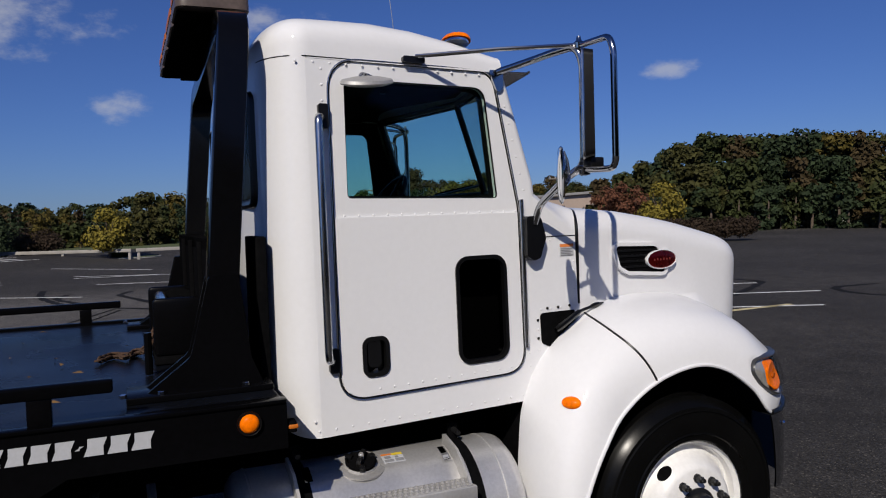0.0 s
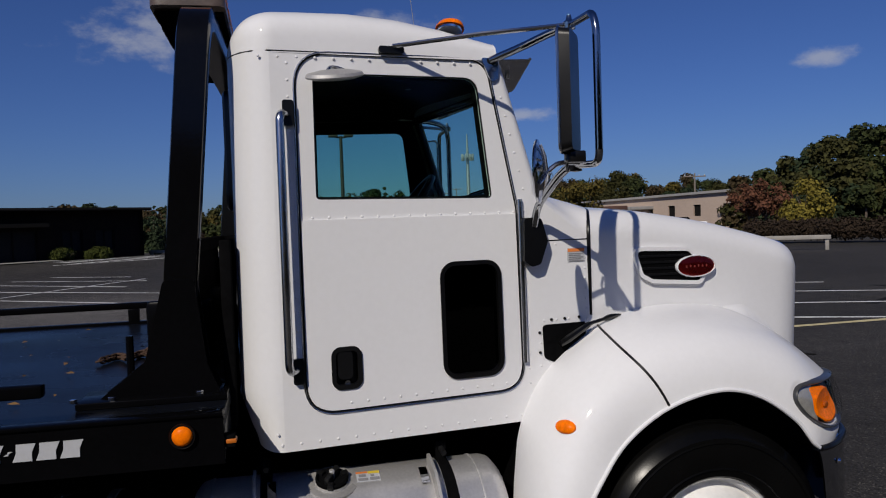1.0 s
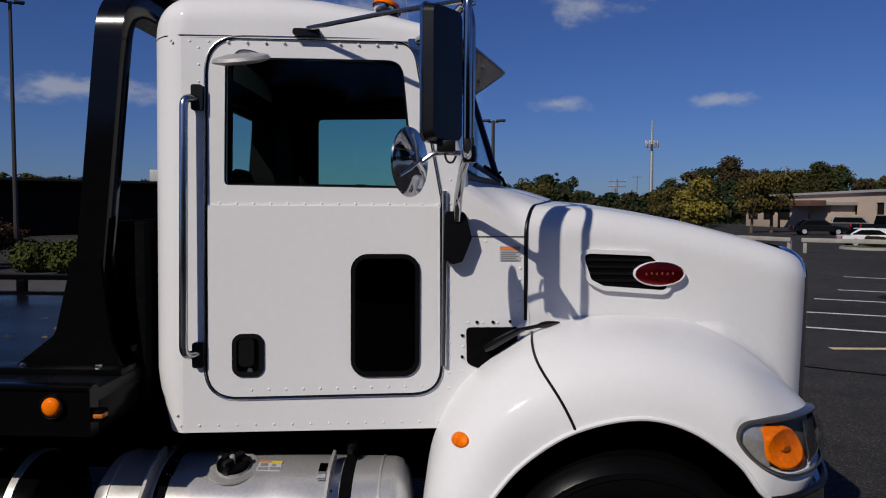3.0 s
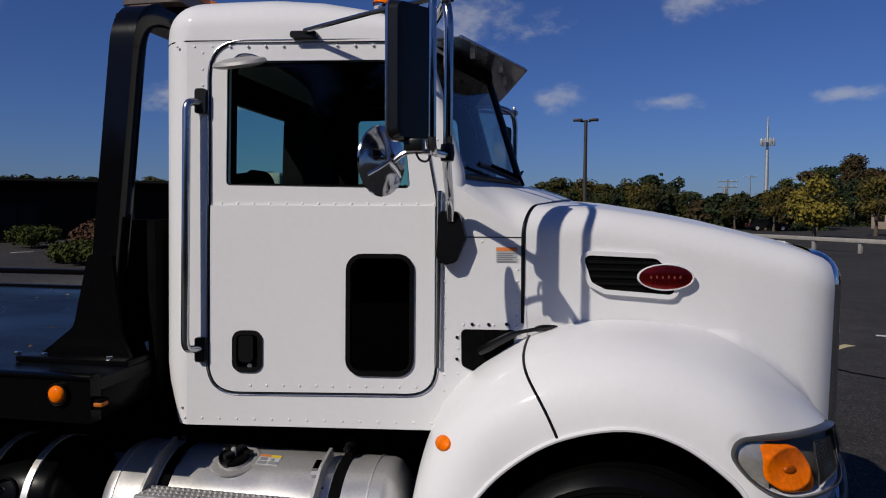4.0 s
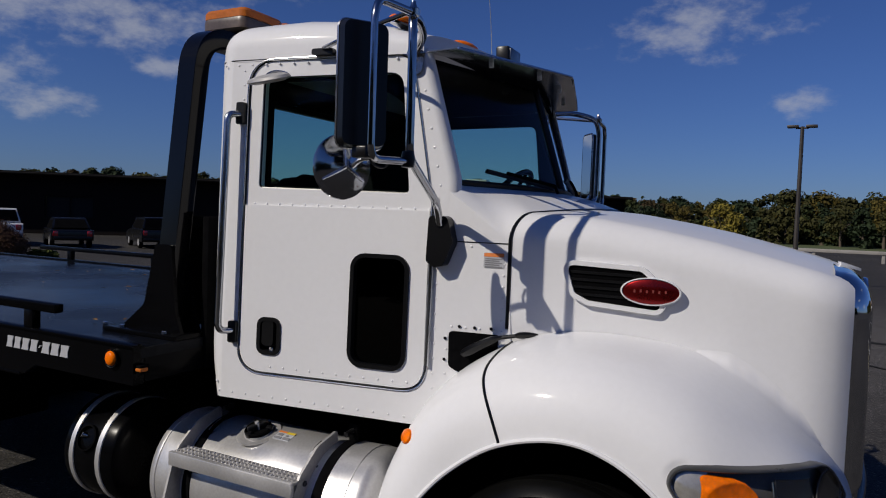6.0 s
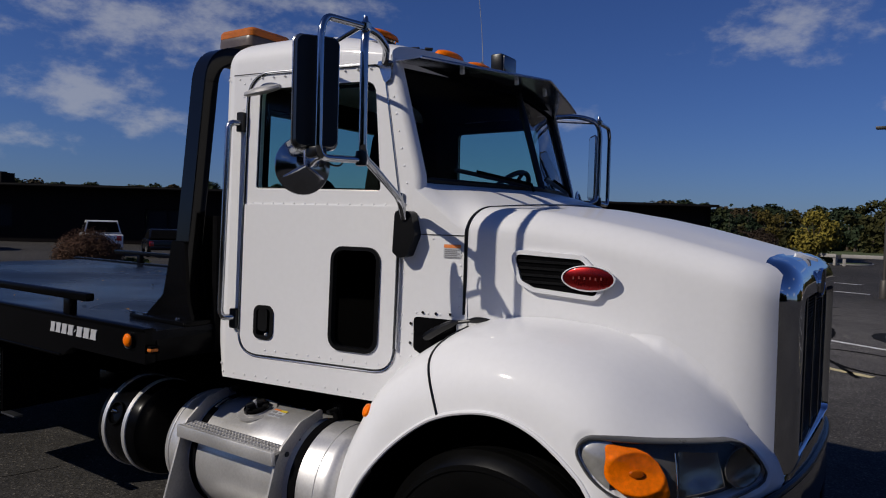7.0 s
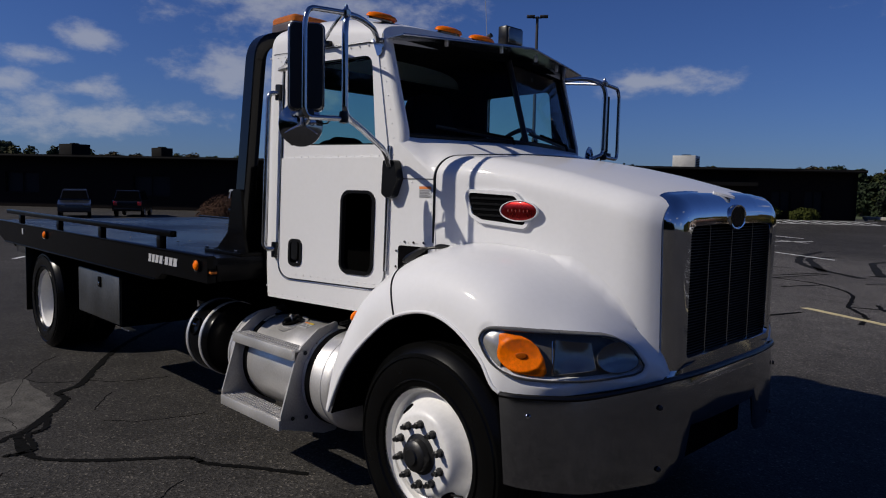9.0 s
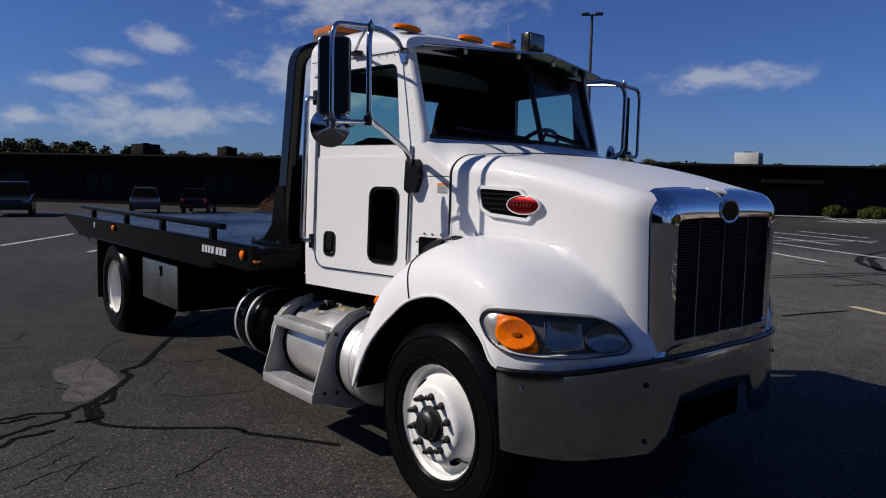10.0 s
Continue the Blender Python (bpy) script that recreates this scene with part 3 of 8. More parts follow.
for i in range(5):
    plate(bm, rrect(-0.569, -0.497 - 0.012 * (i % 2), 1.738 - 0.008 * i, 1.7425 - 0.008 * i, 0.001, 1), [], fn, -0.0040, -0.0027)
part("label_text_bars", bm, M_GREYPRINT, label)

# ---- wipers ----
for y0, y1 in ((-0.15, -0.66), (0.55, 0.02)):
    pts = [Vector((screen_x(y0 + (y1 - y0) * t, 2.055 + 0.05 * t) + 0.030, y0 + (y1 - y0) * t, 2.055 + 0.05 * t)) for t in (0, 0.25, 0.5, 0.75, 1)]
    wiper = part("wiper", tube(bmesh.new(), [Vector((screen_x(y0, 2.03) + 0.05, y0, 2.03))] + [p + Vector((0.012, 0, 0.012)) for p in pts[:4]], 0.008, 6), M_FRAME, truck)
    part("wiper_blade", tube(bmesh.new(), pts, 0.007, 6, flat=1.8), M_RUBBER, wiper)

# ---- hood vent with its oval emblem ----
def on_hood(s):
    return lambda x, z, d: Vector((x, s * (hood_half(x) + 0.012 - d), z))


for s in (-1, 1):
    fn = on_hood(s)
    slot = rpoly([(-0.243, 1.742, 0.03), (0.045, 1.730, 0.04), (0.125, 1.655, 0.03), (0.115, 1.580, 0.03), (-0.150, 1.600, 0.04), (-0.205, 1.628, 0.03)], 6)
    vent = part("hood_vent", plate(bmesh.new(), grow(slot, 0.014), [grow(slot, -0.004)], fn, -0.010, 0.012), M_WHITE, hood_ob, "white-rimmed hood vent with dark louvres")
    part("vent_back", plate(bmesh.new(), slot, [], fn, -0.001, 0.006), M_FRAME, vent)
    for i in range(4):
        z = 1.622 + 0.028 * i
        bm = plate(bmesh.new(), [(-0.215 + 0.008 * (3 - i) * (1 if z < 1.65 else 0), z), ((0.10, 0.10, 0.085, 0.05)[i], z - 0.004), ((0.10, 0.10, 0.085, 0.05)[i], z + 0.006), (-0.222, z + 0.010)], [], fn, -0.007, 0.0)
        part("louvre", bm, M_PLASTIC, vent)
    mm = Matrix.Translation(fn(0.078, 1.654, -0.008)) @ Matrix.Rotation(radians(-7.5 * s), 4, "Z") @ AX["y"] @ Matrix.Diagonal((0.110, 0.052, s, 1))
    emblem = part("emblem", lathe(bmesh.new(), [(0, -0.008), (0.97, -0.008), (1.0, 0.004), (0.98, 0.012), (0.94, 0.013), (0.92, 0.006), (0, 0.006)], None, "z", 40, mm), M_WHITE, hood_ob, "bright-rimmed oval emblem")
    mm2 = mm @ Matrix.Diagonal((0.93, 0.87, 1, 1))
    part("emblem_face", lathe(bmesh.new(), [(0, 0.004), (0.98, 0.004), (1.0, 0.008), (0.9, 0.0115), (0, 0.0125)], None, "z", 40, mm2), M_RED, emblem, "dark red oval enamel")
    bm = bmesh.new()
    for i in range(6):
        mmb = Matrix.Translation(fn(0.078 + (-0.055 + 0.022 * i), 1.654 + 0.002 * (i % 2), -0.0212))
        box(bm, -0.0035, 0.0035, -0.0006, 0.0006, -0.0055, 0.0055, 0, mmb)
    part("emblem_mark", bm, M_MARK, emblem)

# ---- fenders ----
STATIONS = [
    # inner edge, outer lip, shoulder
    ((-0.895, 0.970, 0.560), (-0.790, 1.320, 0.565), (-0.890, 1.310, 0.560)),
    ((-0.870, 0.950, 0.820), (-0.715, 1.310, 0.740), (-0.870, 1.300, 0.820)),
    ((-0.825, 0.925, 1.030), (-0.635, 1.295, 0.873), (-0.800, 1.275, 1.020)),
    ((-0.700, 0.905, 1.235), (-0.512, 1.265, 1.009), (-0.655, 1.265, 1.225)),
    ((-0.445, 0.872, 1.412), (-0.330, 1.265, 1.130), (-0.400, 1.235, 1.390)),
    ((-0.220, 0.838, 1.476), (-0.107, 1.265, 1.183), (-0.160, 1.235, 1.440)),
    ((0.030, 0.804, 1.480), (0.075, 1.263, 1.144), (0.080, 1.243, 1.430)),
    ((0.259, 0.758, 1.442), (0.242, 1.263, 1.030), (0.300, 1.258, 1.360)),
    ((0.459, 0.699, 1.345), (0.353, 1.255, 0.905), (0.500, 1.217, 1.250)),
    ((0.627, 0.624, 1.185), (0.537, 1.136, 0.905), (0.672, 1.109, 1.150)),
    ((0.735, 0.573, 1.045), (0.667, 0.892, 0.915), (0.738, 0.872, 1.060)),
    ((0.773, 0.547, 0.945), (0.768, 0.616, 0.930), (0.773, 0.616, 0.950)),
]


def catmull(seq, t):
    n = len(seq) - 1
    i = min(int(t * n), n - 1)
    f = t * n - i
    p = [Vector(seq[max(0, min(n, i + j))]) for j in (-1, 0, 1, 2)]
    return 0.5 * (2 * p[1] + (p[2] - p[0]) * f + (2 * p[0] - 5 * p[1] + 4 * p[2] - p[3]) * f * f + (3 * p[1] - p[0] - 3 * p[2] + p[3]) * f**3)


COLS = [[st[i] for st in STATIONS] for i in range(3)]


def fender_at(u, v, s):
    j, l, c = (catmull(col, u) for col in COLS)
    w = 1.35
    a, b, d = (1 - v) ** 2, 2 * v * (1 - v) * w, v * v
    p = (j * a + c * b + l * d) / (a + b + d)
    return Vector((p.x, p.y * s, p.z))


# ---- headlamps ----
LAMP_PATH = spline([(0.242, 1.265, 0), (0.391, 1.230, 0), (0.511, 1.146, 0), (0.615, 1.019, 0), (0.667, 0.892, 0), (0.710, 0.736, 0), (0.770, 0.598, 0)], 12)
LENS = [0.0]
for a, b in zip(LAMP_PATH, LAMP_PATH[1:]):
    LENS.append(LENS[-1] + (b - a).length)


def on_lamp(q, z, d, s):
    """A place q metres along the nose's curve in plan at height z; d is the depth inwards."""
    i = max(0, min(len(LENS) - 2, next((k for k, v in enumerate(LENS) if v > q), len(LENS) - 1) - 1))
    a, b = LAMP_PATH[i], LAMP_PATH[i + 1]
    p = a.lerp(b, (q - LENS[i]) / (LENS[i + 1] - LENS[i]))
    t = (b - a).normalized()
    nx, ny = -t.y, t.x
    if nx < 0 and ny < 0:
        nx, ny = -nx, -ny
    out = Vector((abs(t.y), abs(t.x), 0))
    lean = -(max(0.0, z - 1.02)) * 0.22
    p = p + out * (0.020 - d + lean)
    return Vector((p.x, s * p.y, z))


UPPER = [(0.0, 1.120), (0.002, 1.131), (0.006, 1.141), (0.012, 1.149), (0.020, 1.156), (0.031, 1.162), (0.045, 1.166), (0.08, 1.169), (0.18, 1.170), (0.32, 1.167), (0.46, 1.160), (0.57, 1.150), (0.63, 1.136), (0.68, 1.112), (0.725, 1.076), (0.755, 1.044), (0.775, 1.012)]
LOWER = [(0.0, 1.116), (0.002, 1.109), (0.007, 1.099), (0.016, 1.086), (0.030, 1.068), (0.045, 1.052), (0.070, 1.032), (0.10, 1.014), (0.13, 1.000), (0.17, 0.987), (0.22, 0.979), (0.30, 0.974), (0.46, 0.973), (0.60, 0.975), (0.72, 0.977), (0.765, 0.988), (0.775, 1.008)]


def lens_region(q0, q1, grow_by, depth, s, up=None, lo=None):
    def f(u, v):
        q = q0 + (q1 - q0) * u
        a, b = interp(q, up or UPPER) + grow_by, interp(q, lo or LOWER) - grow_by
        dome = -0.012 * math.sin(math.pi * v) * math.sin(math.pi * u) ** 0.5
        return on_lamp(q, b + (a - b) * v, depth + dome, s)
    return f


ALONG = [0.775 * (1 - math.cos(math.pi * i / 64)) / 2 for i in range(65)]
LAMP_OUTLINE = [(q, interp(q, UPPER)) for q in ALONG] + [(q, interp(q, LOWER)) for q in ALONG[-2:0:-1]]


def inside_lamp(q, z):
    """Distance to the lamp's outline, positive within it."""
    best, inside = 9.0, False
    for (a, b), (c, d) in zip(LAMP_OUTLINE, LAMP_OUTLINE[1:] + LAMP_OUTLINE[:1]):
        ex, ez = c - a, d - b
        t = max(0.0, min(1.0, ((q - a) * ex + (z - b) * ez) / (ex * ex + ez * ez + 1e-12)))
        best = min(best, math.hypot(q - a - t * ex, z - b - t * ez))
        if (b > z) != (d > z) and q < a + (z - b) * ex / (d - b):
            inside = not inside
    return best if inside else -best


def lamp_seat(p, s):
    """Presses the fender in behind the headlamp."""
    if not 0.94 < p.z < 1.21:
        return p
    flat = Vector((p.x, abs(p.y), 0))
    k = min(range(len(LAMP_PATH)), key=lambda i: (LAMP_PATH[i] - flat).length_squared)
    a, b = LAMP_PATH[max(0, k - 1)], LAMP_PATH[min(len(LAMP_PATH) - 1, k + 1)]
    t = (b - a).normalized()
    q = LENS[k] + (flat - LAMP_PATH[k]).dot(t)
    edge = inside_lamp(q, p.z)
    if edge > -0.034:
        out = Vector((abs(t.y), abs(t.x), 0))
        lim = on_lamp(q, p.z, 0.008 + 0.042 * min(1.0, max(0.0, (edge - 0.003) / 0.010)), 1)
        over = (flat - Vector((lim.x, lim.y, 0))).dot(out)
        if over > 0:
            k2 = min(1.0, (edge + 0.034) / 0.030)
            over *= k2 * k2 * (3 - 2 * k2)
            return Vector((p.x - out.x * over, s * (flat.y - out.y * over), p.z))
    return p


def fender_skin(s):
    """The fender's sheet, finer where the lamp is let in."""
    def f(u, v):
        u = u / 0.25 * 0.54 if u < 0.25 else 0.54 + (u - 0.25) / 0.75 * 0.46
        p = fender_at(u, v, s)
        return lamp_seat(p, s) if u > 0.5 else p
    return sheet(bmesh.new(), 300, 130, f, 0.010)


def hood_side(x, z):
    """Half the hood's width on its flat side."""
    return hood_half(x) * (1 - 0.07 * max(0.0, min(1.0, (x - 0.35) / 0.35)) * max(0.0, min(1.0, (1.748 - z) / 0.823)))


def crease_fillet(s, reach=0.055):
    """The soft hollow where the fender's sheet runs into the hood's side."""
    found = []
    for i in range(91):
        u = 0.30 + 0.66 * i / 90
        for j in range(1, 160):
            p = fender_at(u, j / 200, s)
            if abs(p.y) > hood_side(p.x, p.z):
                break
        if j > 1 and -0.41 < p.x < 0.66:
            far, k = p, j
            while (far - p).length < reach and k < 190:
                k += 1
                far = fender_at(u, k / 200, s)
            found.append((p, far))
    bm = bmesh.new()
    rows = []
    for i, (p, far) in enumerate(found):
        r = min(1.0, 0.15 + i / 8, 0.15 + (len(found) - 1 - i) / 8)
        up = Vector((p.x, s * (hood_side(p.x, p.z + reach * r) + 0.0006), p.z + reach * r))
        out = p.lerp(far, r) + Vector((0, 0, 0.0006))
        rows.append([bm.verts.new(up * (1 - t) ** 2 + p * (2 * t * (1 - t)) + out * t * t) for t in (n / 8 for n in range(9))])
    for a, b in zip(rows, rows[1:]):
        for n in range(8):
            bm.faces.new((a[n], a[n + 1], b[n + 1], b[n]))
    bmesh.ops.recalc_face_normals(bm, faces=bm.faces)
    return bm


for s in (-1, 1):
    fender = part("fender", fender_skin(s), M_WHITE, truck, "white rounded front fender")
    part("fender_fillet", crease_fillet(s), M_WHITE, fender)
    part("fender_lip", tube(bmesh.new(), [fender_at(i / 48 * 8 / 11, 1.0, s) for i in range(49)], 0.009, 8), M_WHITE, fender)
    part("fender_seam", tube(bmesh.new(), [fender_at(4 / 11 + 0.002 - 0.017 * math.sin((v / 16) ** 0.8 * 3.14), v / 16, s) + Vector((0, s * 0.001, 0.001)) for v in range(17)], 0.0055, 6), M_RUBBER, fender)
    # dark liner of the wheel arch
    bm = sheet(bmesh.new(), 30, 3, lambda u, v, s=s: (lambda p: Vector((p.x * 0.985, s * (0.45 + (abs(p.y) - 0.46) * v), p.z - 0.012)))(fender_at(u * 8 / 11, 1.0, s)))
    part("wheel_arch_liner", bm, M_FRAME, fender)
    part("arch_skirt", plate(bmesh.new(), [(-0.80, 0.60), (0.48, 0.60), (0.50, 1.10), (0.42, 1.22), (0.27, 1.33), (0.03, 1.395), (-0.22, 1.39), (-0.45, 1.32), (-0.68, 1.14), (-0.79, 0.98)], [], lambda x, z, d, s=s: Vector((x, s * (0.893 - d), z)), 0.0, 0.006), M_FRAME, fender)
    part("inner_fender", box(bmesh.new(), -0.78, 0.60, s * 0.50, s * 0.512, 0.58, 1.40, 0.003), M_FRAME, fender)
    best = min(((fender_at(a / 120, b / 40, s) - Vector((-0.722, s * 1.185, 1.072))).length, a, b) for a in range(20, 50) for b in range(8, 40))
    u0, v0 = best[1] / 120, best[2] / 40
    p = fender_at(u0, v0, s)
    nrm = (fender_at(u0 + 0.01, v0, s) - p).cross(fender_at(u0, v0 + 0.02, s) - p).normalized()
    if nrm.y * s < 0:
        nrm = -nrm
    mm = Matrix.Translation(p) @ nrm.to_track_quat("Z", "Y").to_matrix().to_4x4() @ Matrix.Diagonal((0.043, 0.028, 1, 1))
    part("marker_lamp", lathe(bmesh.new(), [(0, -0.01), (1, -0.01), (1, 0.006), (0.8, 0.014), (0.4, 0.018), (0, 0.019)], None, "z", 24, mm), M_AMBER, fender, "oval amber side marker")

for s in (-1, 1):
    lamp = part("headlamp", sheet(bmesh.new(), 30, 8, lens_region(-0.004, 0.782, 0.007, 0.036, s), 0.01), M_LAMPDARK, truck, "wide wrap-around headlamp with an amber turn lens")
    outline = LAMP_OUTLINE
    bands = []
    bm = bmesh.new()
    for by, depth in ((-0.003, -0.004), (0.000, -0.008), (0.004, -0.008), (0.008, -0.002), (0.011, 0.022)):
        bands.append([bm.verts.new(on_lamp(q, z, depth, s)) for q, z in grow(outline, by)])
    for a, b in zip(bands, bands[1:]):
        for k in range(len(a)):
            bm.faces.new((a[k], a[(k + 1) % len(a)], b[(k + 1) % len(b)], b[k]))
    part("lamp_rim", bm, M_RIM, lamp, "thin grey lamp rim")
    AU = [(0.046, 1.118), (0.049, 1.130), (0.056, 1.141), (0.066, 1.148), (0.080, 1.152), (0.110, 1.155), (0.190, 1.150), (0.235, 1.134), (0.270, 1.104), (0.295, 1.060), (0.306, 1.012)]
    AL = [(0.046, 1.114), (0.050, 1.103), (0.060, 1.088), (0.080, 1.062), (0.110, 1.034), (0.155, 1.004), (0.200, 0.994), (0.260, 0.988), (0.295, 0.988), (0.306, 1.004)]

    def amber(u, v, s=s, AU=AU, AL=AL):
        q = 0.046 + 0.260 * u
        a, b = interp(q, AU), interp(q, AL)
        z = b + (a - b) * v
        r = math.hypot((q - 0.195) / 0.092, (z - 1.072) / 0.066)
        crown = math.sqrt(max(0.0, 1 - (2 * u - 1) ** 2) * max(0.0, 1 - (2 * v - 1) ** 2))
        bowl_in = max(0.0, 1 - r * r)
        return on_lamp(q, z, 0.012 - 0.010 * crown + 0.018 * bowl_in ** 1.5 - 0.003 * math.exp(-((r - 1.02) / 0.14) ** 2), s)
    turn = part("turn_lamp", sheet(bmesh.new(), 96, 64, amber, 0.004), M_AMBER, lamp, "amber turn lens")
    part("turn_bulb", lathe(bmesh.new(), [(0, -0.010), (0.8, -0.008), (1, 0.0), (0.8, 0.006), (0, 0.008)], None, "z", 20, Matrix.Translation(on_lamp(0.197, 1.068, 0.016, s)) @ (on_lamp(0.197, 1.066, -0.1, s) - on_lamp(0.197, 1.066, 0.0, s)).to_track_quat("Z", "Y").to_matrix().to_4x4() @ Matrix.Diagonal((0.026, 0.014, 1, 1))), M_AMBERDARK, turn)
    part("lamp_divider", tube(bmesh.new(), [on_lamp(0.328, 1.000 + 0.135 * i / 6, 0.004, s) for i in range(7)], 0.0022, 6), M_CHROME, lamp)
    part("end_reflector", sheet(bmesh.new(), 10, 8, lens_region(0.006, 0.110, -0.004, 0.012, s), 0.003), M_CLEAR, lamp, "pale end of the lamp")
    def pocket(u, v, s=s):
        a, b = 2 * u - 1, 2 * v - 1
        return on_lamp(0.425 + (0.088 - 0.006 * b) * a, 1.068 + (0.064 - 0.008 * a) * b, 0.008 + 0.012 * (1 - a * a) * (1 - b * b), s)
    part("reflector", sheet(bmesh.new(), 16, 12, pocket), M_LAMP, lamp, "dim square lamp reflector")
    part("reflector_ring", tube(bmesh.new(), [pocket(i / 8, 0) for i in range(8)] + [pocket(1, i / 8) for i in range(8)] + [pocket(1 - i / 8, 1) for i in range(8)] + [pocket(0, 1 - i / 8) for i in range(8)], 0.0022, 6, closed=True), M_LAMPDARK, lamp)

    def bowl(u, v, s=s):
        a = 2 * math.pi * u
        tip = 1 + 0.22 * max(0.0, math.cos(a + 0.55)) ** 4
        return on_lamp(0.632 + 0.108 * v * math.cos(a) * tip, 1.056 + 0.064 * v * math.sin(a) * tip, 0.019 - 0.017 * v * v, s)
    part("reflector", sheet(bmesh.new(), 48, 8, bowl, 0.0, True), M_LAMP, lamp, "dim oval lamp reflector")
    part("reflector_ring", tube(bmesh.new(), [bowl(i / 48, 1.0) for i in range(48)], 0.0022, 6, closed=True), M_LAMPDARK, lamp)
    ob = part("lamp_cover", sheet(bmesh.new(), 30, 8, lens_region(0.002, 0.772, 0, -0.008, s)), M_LENSGLASS, lamp, "clear lens cover")
    ob.visible_shadow = False

# ---- grille ----
SHELL = rpoly([(-0.581, 0.925, 0.03), (0.581, 0.925, 0.03), (0.625, 1.748, 0.15), (0.30, 1.762, 0.3), (-0.30, 1.762, 0.3), (-0.625, 1.748, 0.15)], 9)
MESH = rpoly([(-0.470, 1.015, 0.03), (0.470, 1.015, 0.03), (0.478, 1.605, 0.05), (0.25, 1.612, 0.2), (-0.25, 1.612, 0.2), (-0.478, 1.605, 0.05)], 9)
grille = part("grille_surround", bmesh.new(), M_CHROME, truck, "chrome radiator grille surround")
bm = bmesh.new()
rings = []
ROLL = [(0.675, -0.04)] + [(0.690 + 0.112 * math.sin(radians(a)), 0.80 * (1 - math.cos(radians(a)))) for a in range(0, 91, 9)] + [(0.803, 0.97), (0.797, 1.0), (0.765, 1.0)]
for x, w in ROLL:
    rings.append([bm.verts.new((x, p[0] + (q[0] - p[0]) * w, p[1] + (q[1] - p[1]) * w)) for p, q in zip(SHELL, MESH)])
for a, b in zip(rings, rings[1:]):
    for i in range(len(a)):
        bm.faces.new((a[i], a[(i + 1) % len(a)], b[(i + 1) % len(b)], b[i]))
bmesh.ops.recalc_face_normals(bm, faces=bm.faces)
bm.to_mesh(grille.data)
bm.free()
grille.data.polygons.foreach_set("use_smooth", [True] * len(grille.data.polygons))
grille.data.set_sharp_from_angle(angle=radians(40))
part("grille_back", plate(bmesh.new(), MESH, [], lambda y, z, d: Vector((0.765 - d, y, z)), 0.0, 0.01), M_FRAME, grille)
bm = bmesh.new()
for i in range(44):
    z = 1.020 + 0.0133 * i
    box(bm, 0.768, 0.774, -0.474, 0.474, z, z + 0.004)
tagged(part("grille_screen", bm, M_MESH, grille, "fine dark screen"), kind="stuff")
for y in (-0.248, 0.0, 0.248):
    part("grille_bar", tube(bmesh.new(), [Vector((0.782, y, z)) for z in (1.014, 1.2, 1.4, 1.608)], 0.0035, 8), M_ARM, grille)
mm = Matrix.Translation((0.794, 0.0, 1.648)) @ AX["x"] @ Matrix.Diagonal((0.062, 0.098, 0.75, 1))
badge = part("badge", lathe(bmesh.new(), [(0, 0), (1.0, 0), (1.02, 0.012), (0.95, 0.022), (0.86, 0.02), (0.84, 0.014), (0, 0.014)], None, "z", 36, mm), M_CHROME, grille, "bright-rimmed oval badge")
part("badge_face", lathe(bmesh.new(), [(0, 0.013), (0.83, 0.013), (0.8, 0.018), (0, 0.02)], None, "z", 36, mm), M_BLACK, badge)

part("hood_nose", plate(bmesh.new(), rpoly([(0.70, -0.075, 0.01), (0.79, 0.0, 0.01), (0.70, 0.075, 0.01)], 3), [], lambda x, y, d: Vector((x, y, 1.772 - 0.30 * (x - 0.70) - d)), 0.0, 0.012), M_WHITE, hood_ob, "small white point over the grille")

# ---- bumper ----
BUMP = spline([(0.353, 1.258, 0), (0.425, 1.234, 0), (0.519, 1.169, 0), (0.635, 1.049, 0), (0.714, 0.844, 0), (0.778, 0.598, 0), (0.812, 0.300, 0), (0.820, 0.000, 0)], 8)


def bump_path(k):
    """k runs from 0 at the right end over the middle to 1 at the left end."""
    a = k * 2 if k <= 0.5 else (1 - k) * 2
    i = min(int(a * (len(BUMP) - 1)), len(BUMP) - 2)
    p = BUMP[i].lerp(BUMP[i + 1], a * (len(BUMP) - 1) - i)
    return Vector((p.x, -p.y if k <= 0.5 else p.y, 0))


def bumper(u, v):
    e = 0.034 * (1 - v)
    p = bump_path(e + (1 - 2 * e) * u)
    y = abs(p.y)
    top = interp(y, [(0, 0.926), (0.6, 0.918), (1.1, 0.892), (1.29, 0.890)])
    low = interp(p.y, [(-1.29, 0.530), (-1.22, 0.512), (-1.0, 0.490), (-0.60, 0.470), (-0.47, 0.490), (-0.43, 0.550), (-0.42, 0.690), (0.300, 0.690), (0.310, 0.560), (0.35, 0.51), (0.40, 0.490), (0.60, 0.470), (1.0, 0.490), (1.22, 0.512), (1.29, 0.53)])
    z = low + (top - low) * v
    bulge = 0.014 * math.sin(math.pi * v) ** 0.5
    d = Vector((0.9, 0.0, 0)) if y < 0.7 else Vector((0.5, 0.5 * (1 if p.y > 0 else -1), 0))
    return p + d * bulge + Vector((0, 0, z))


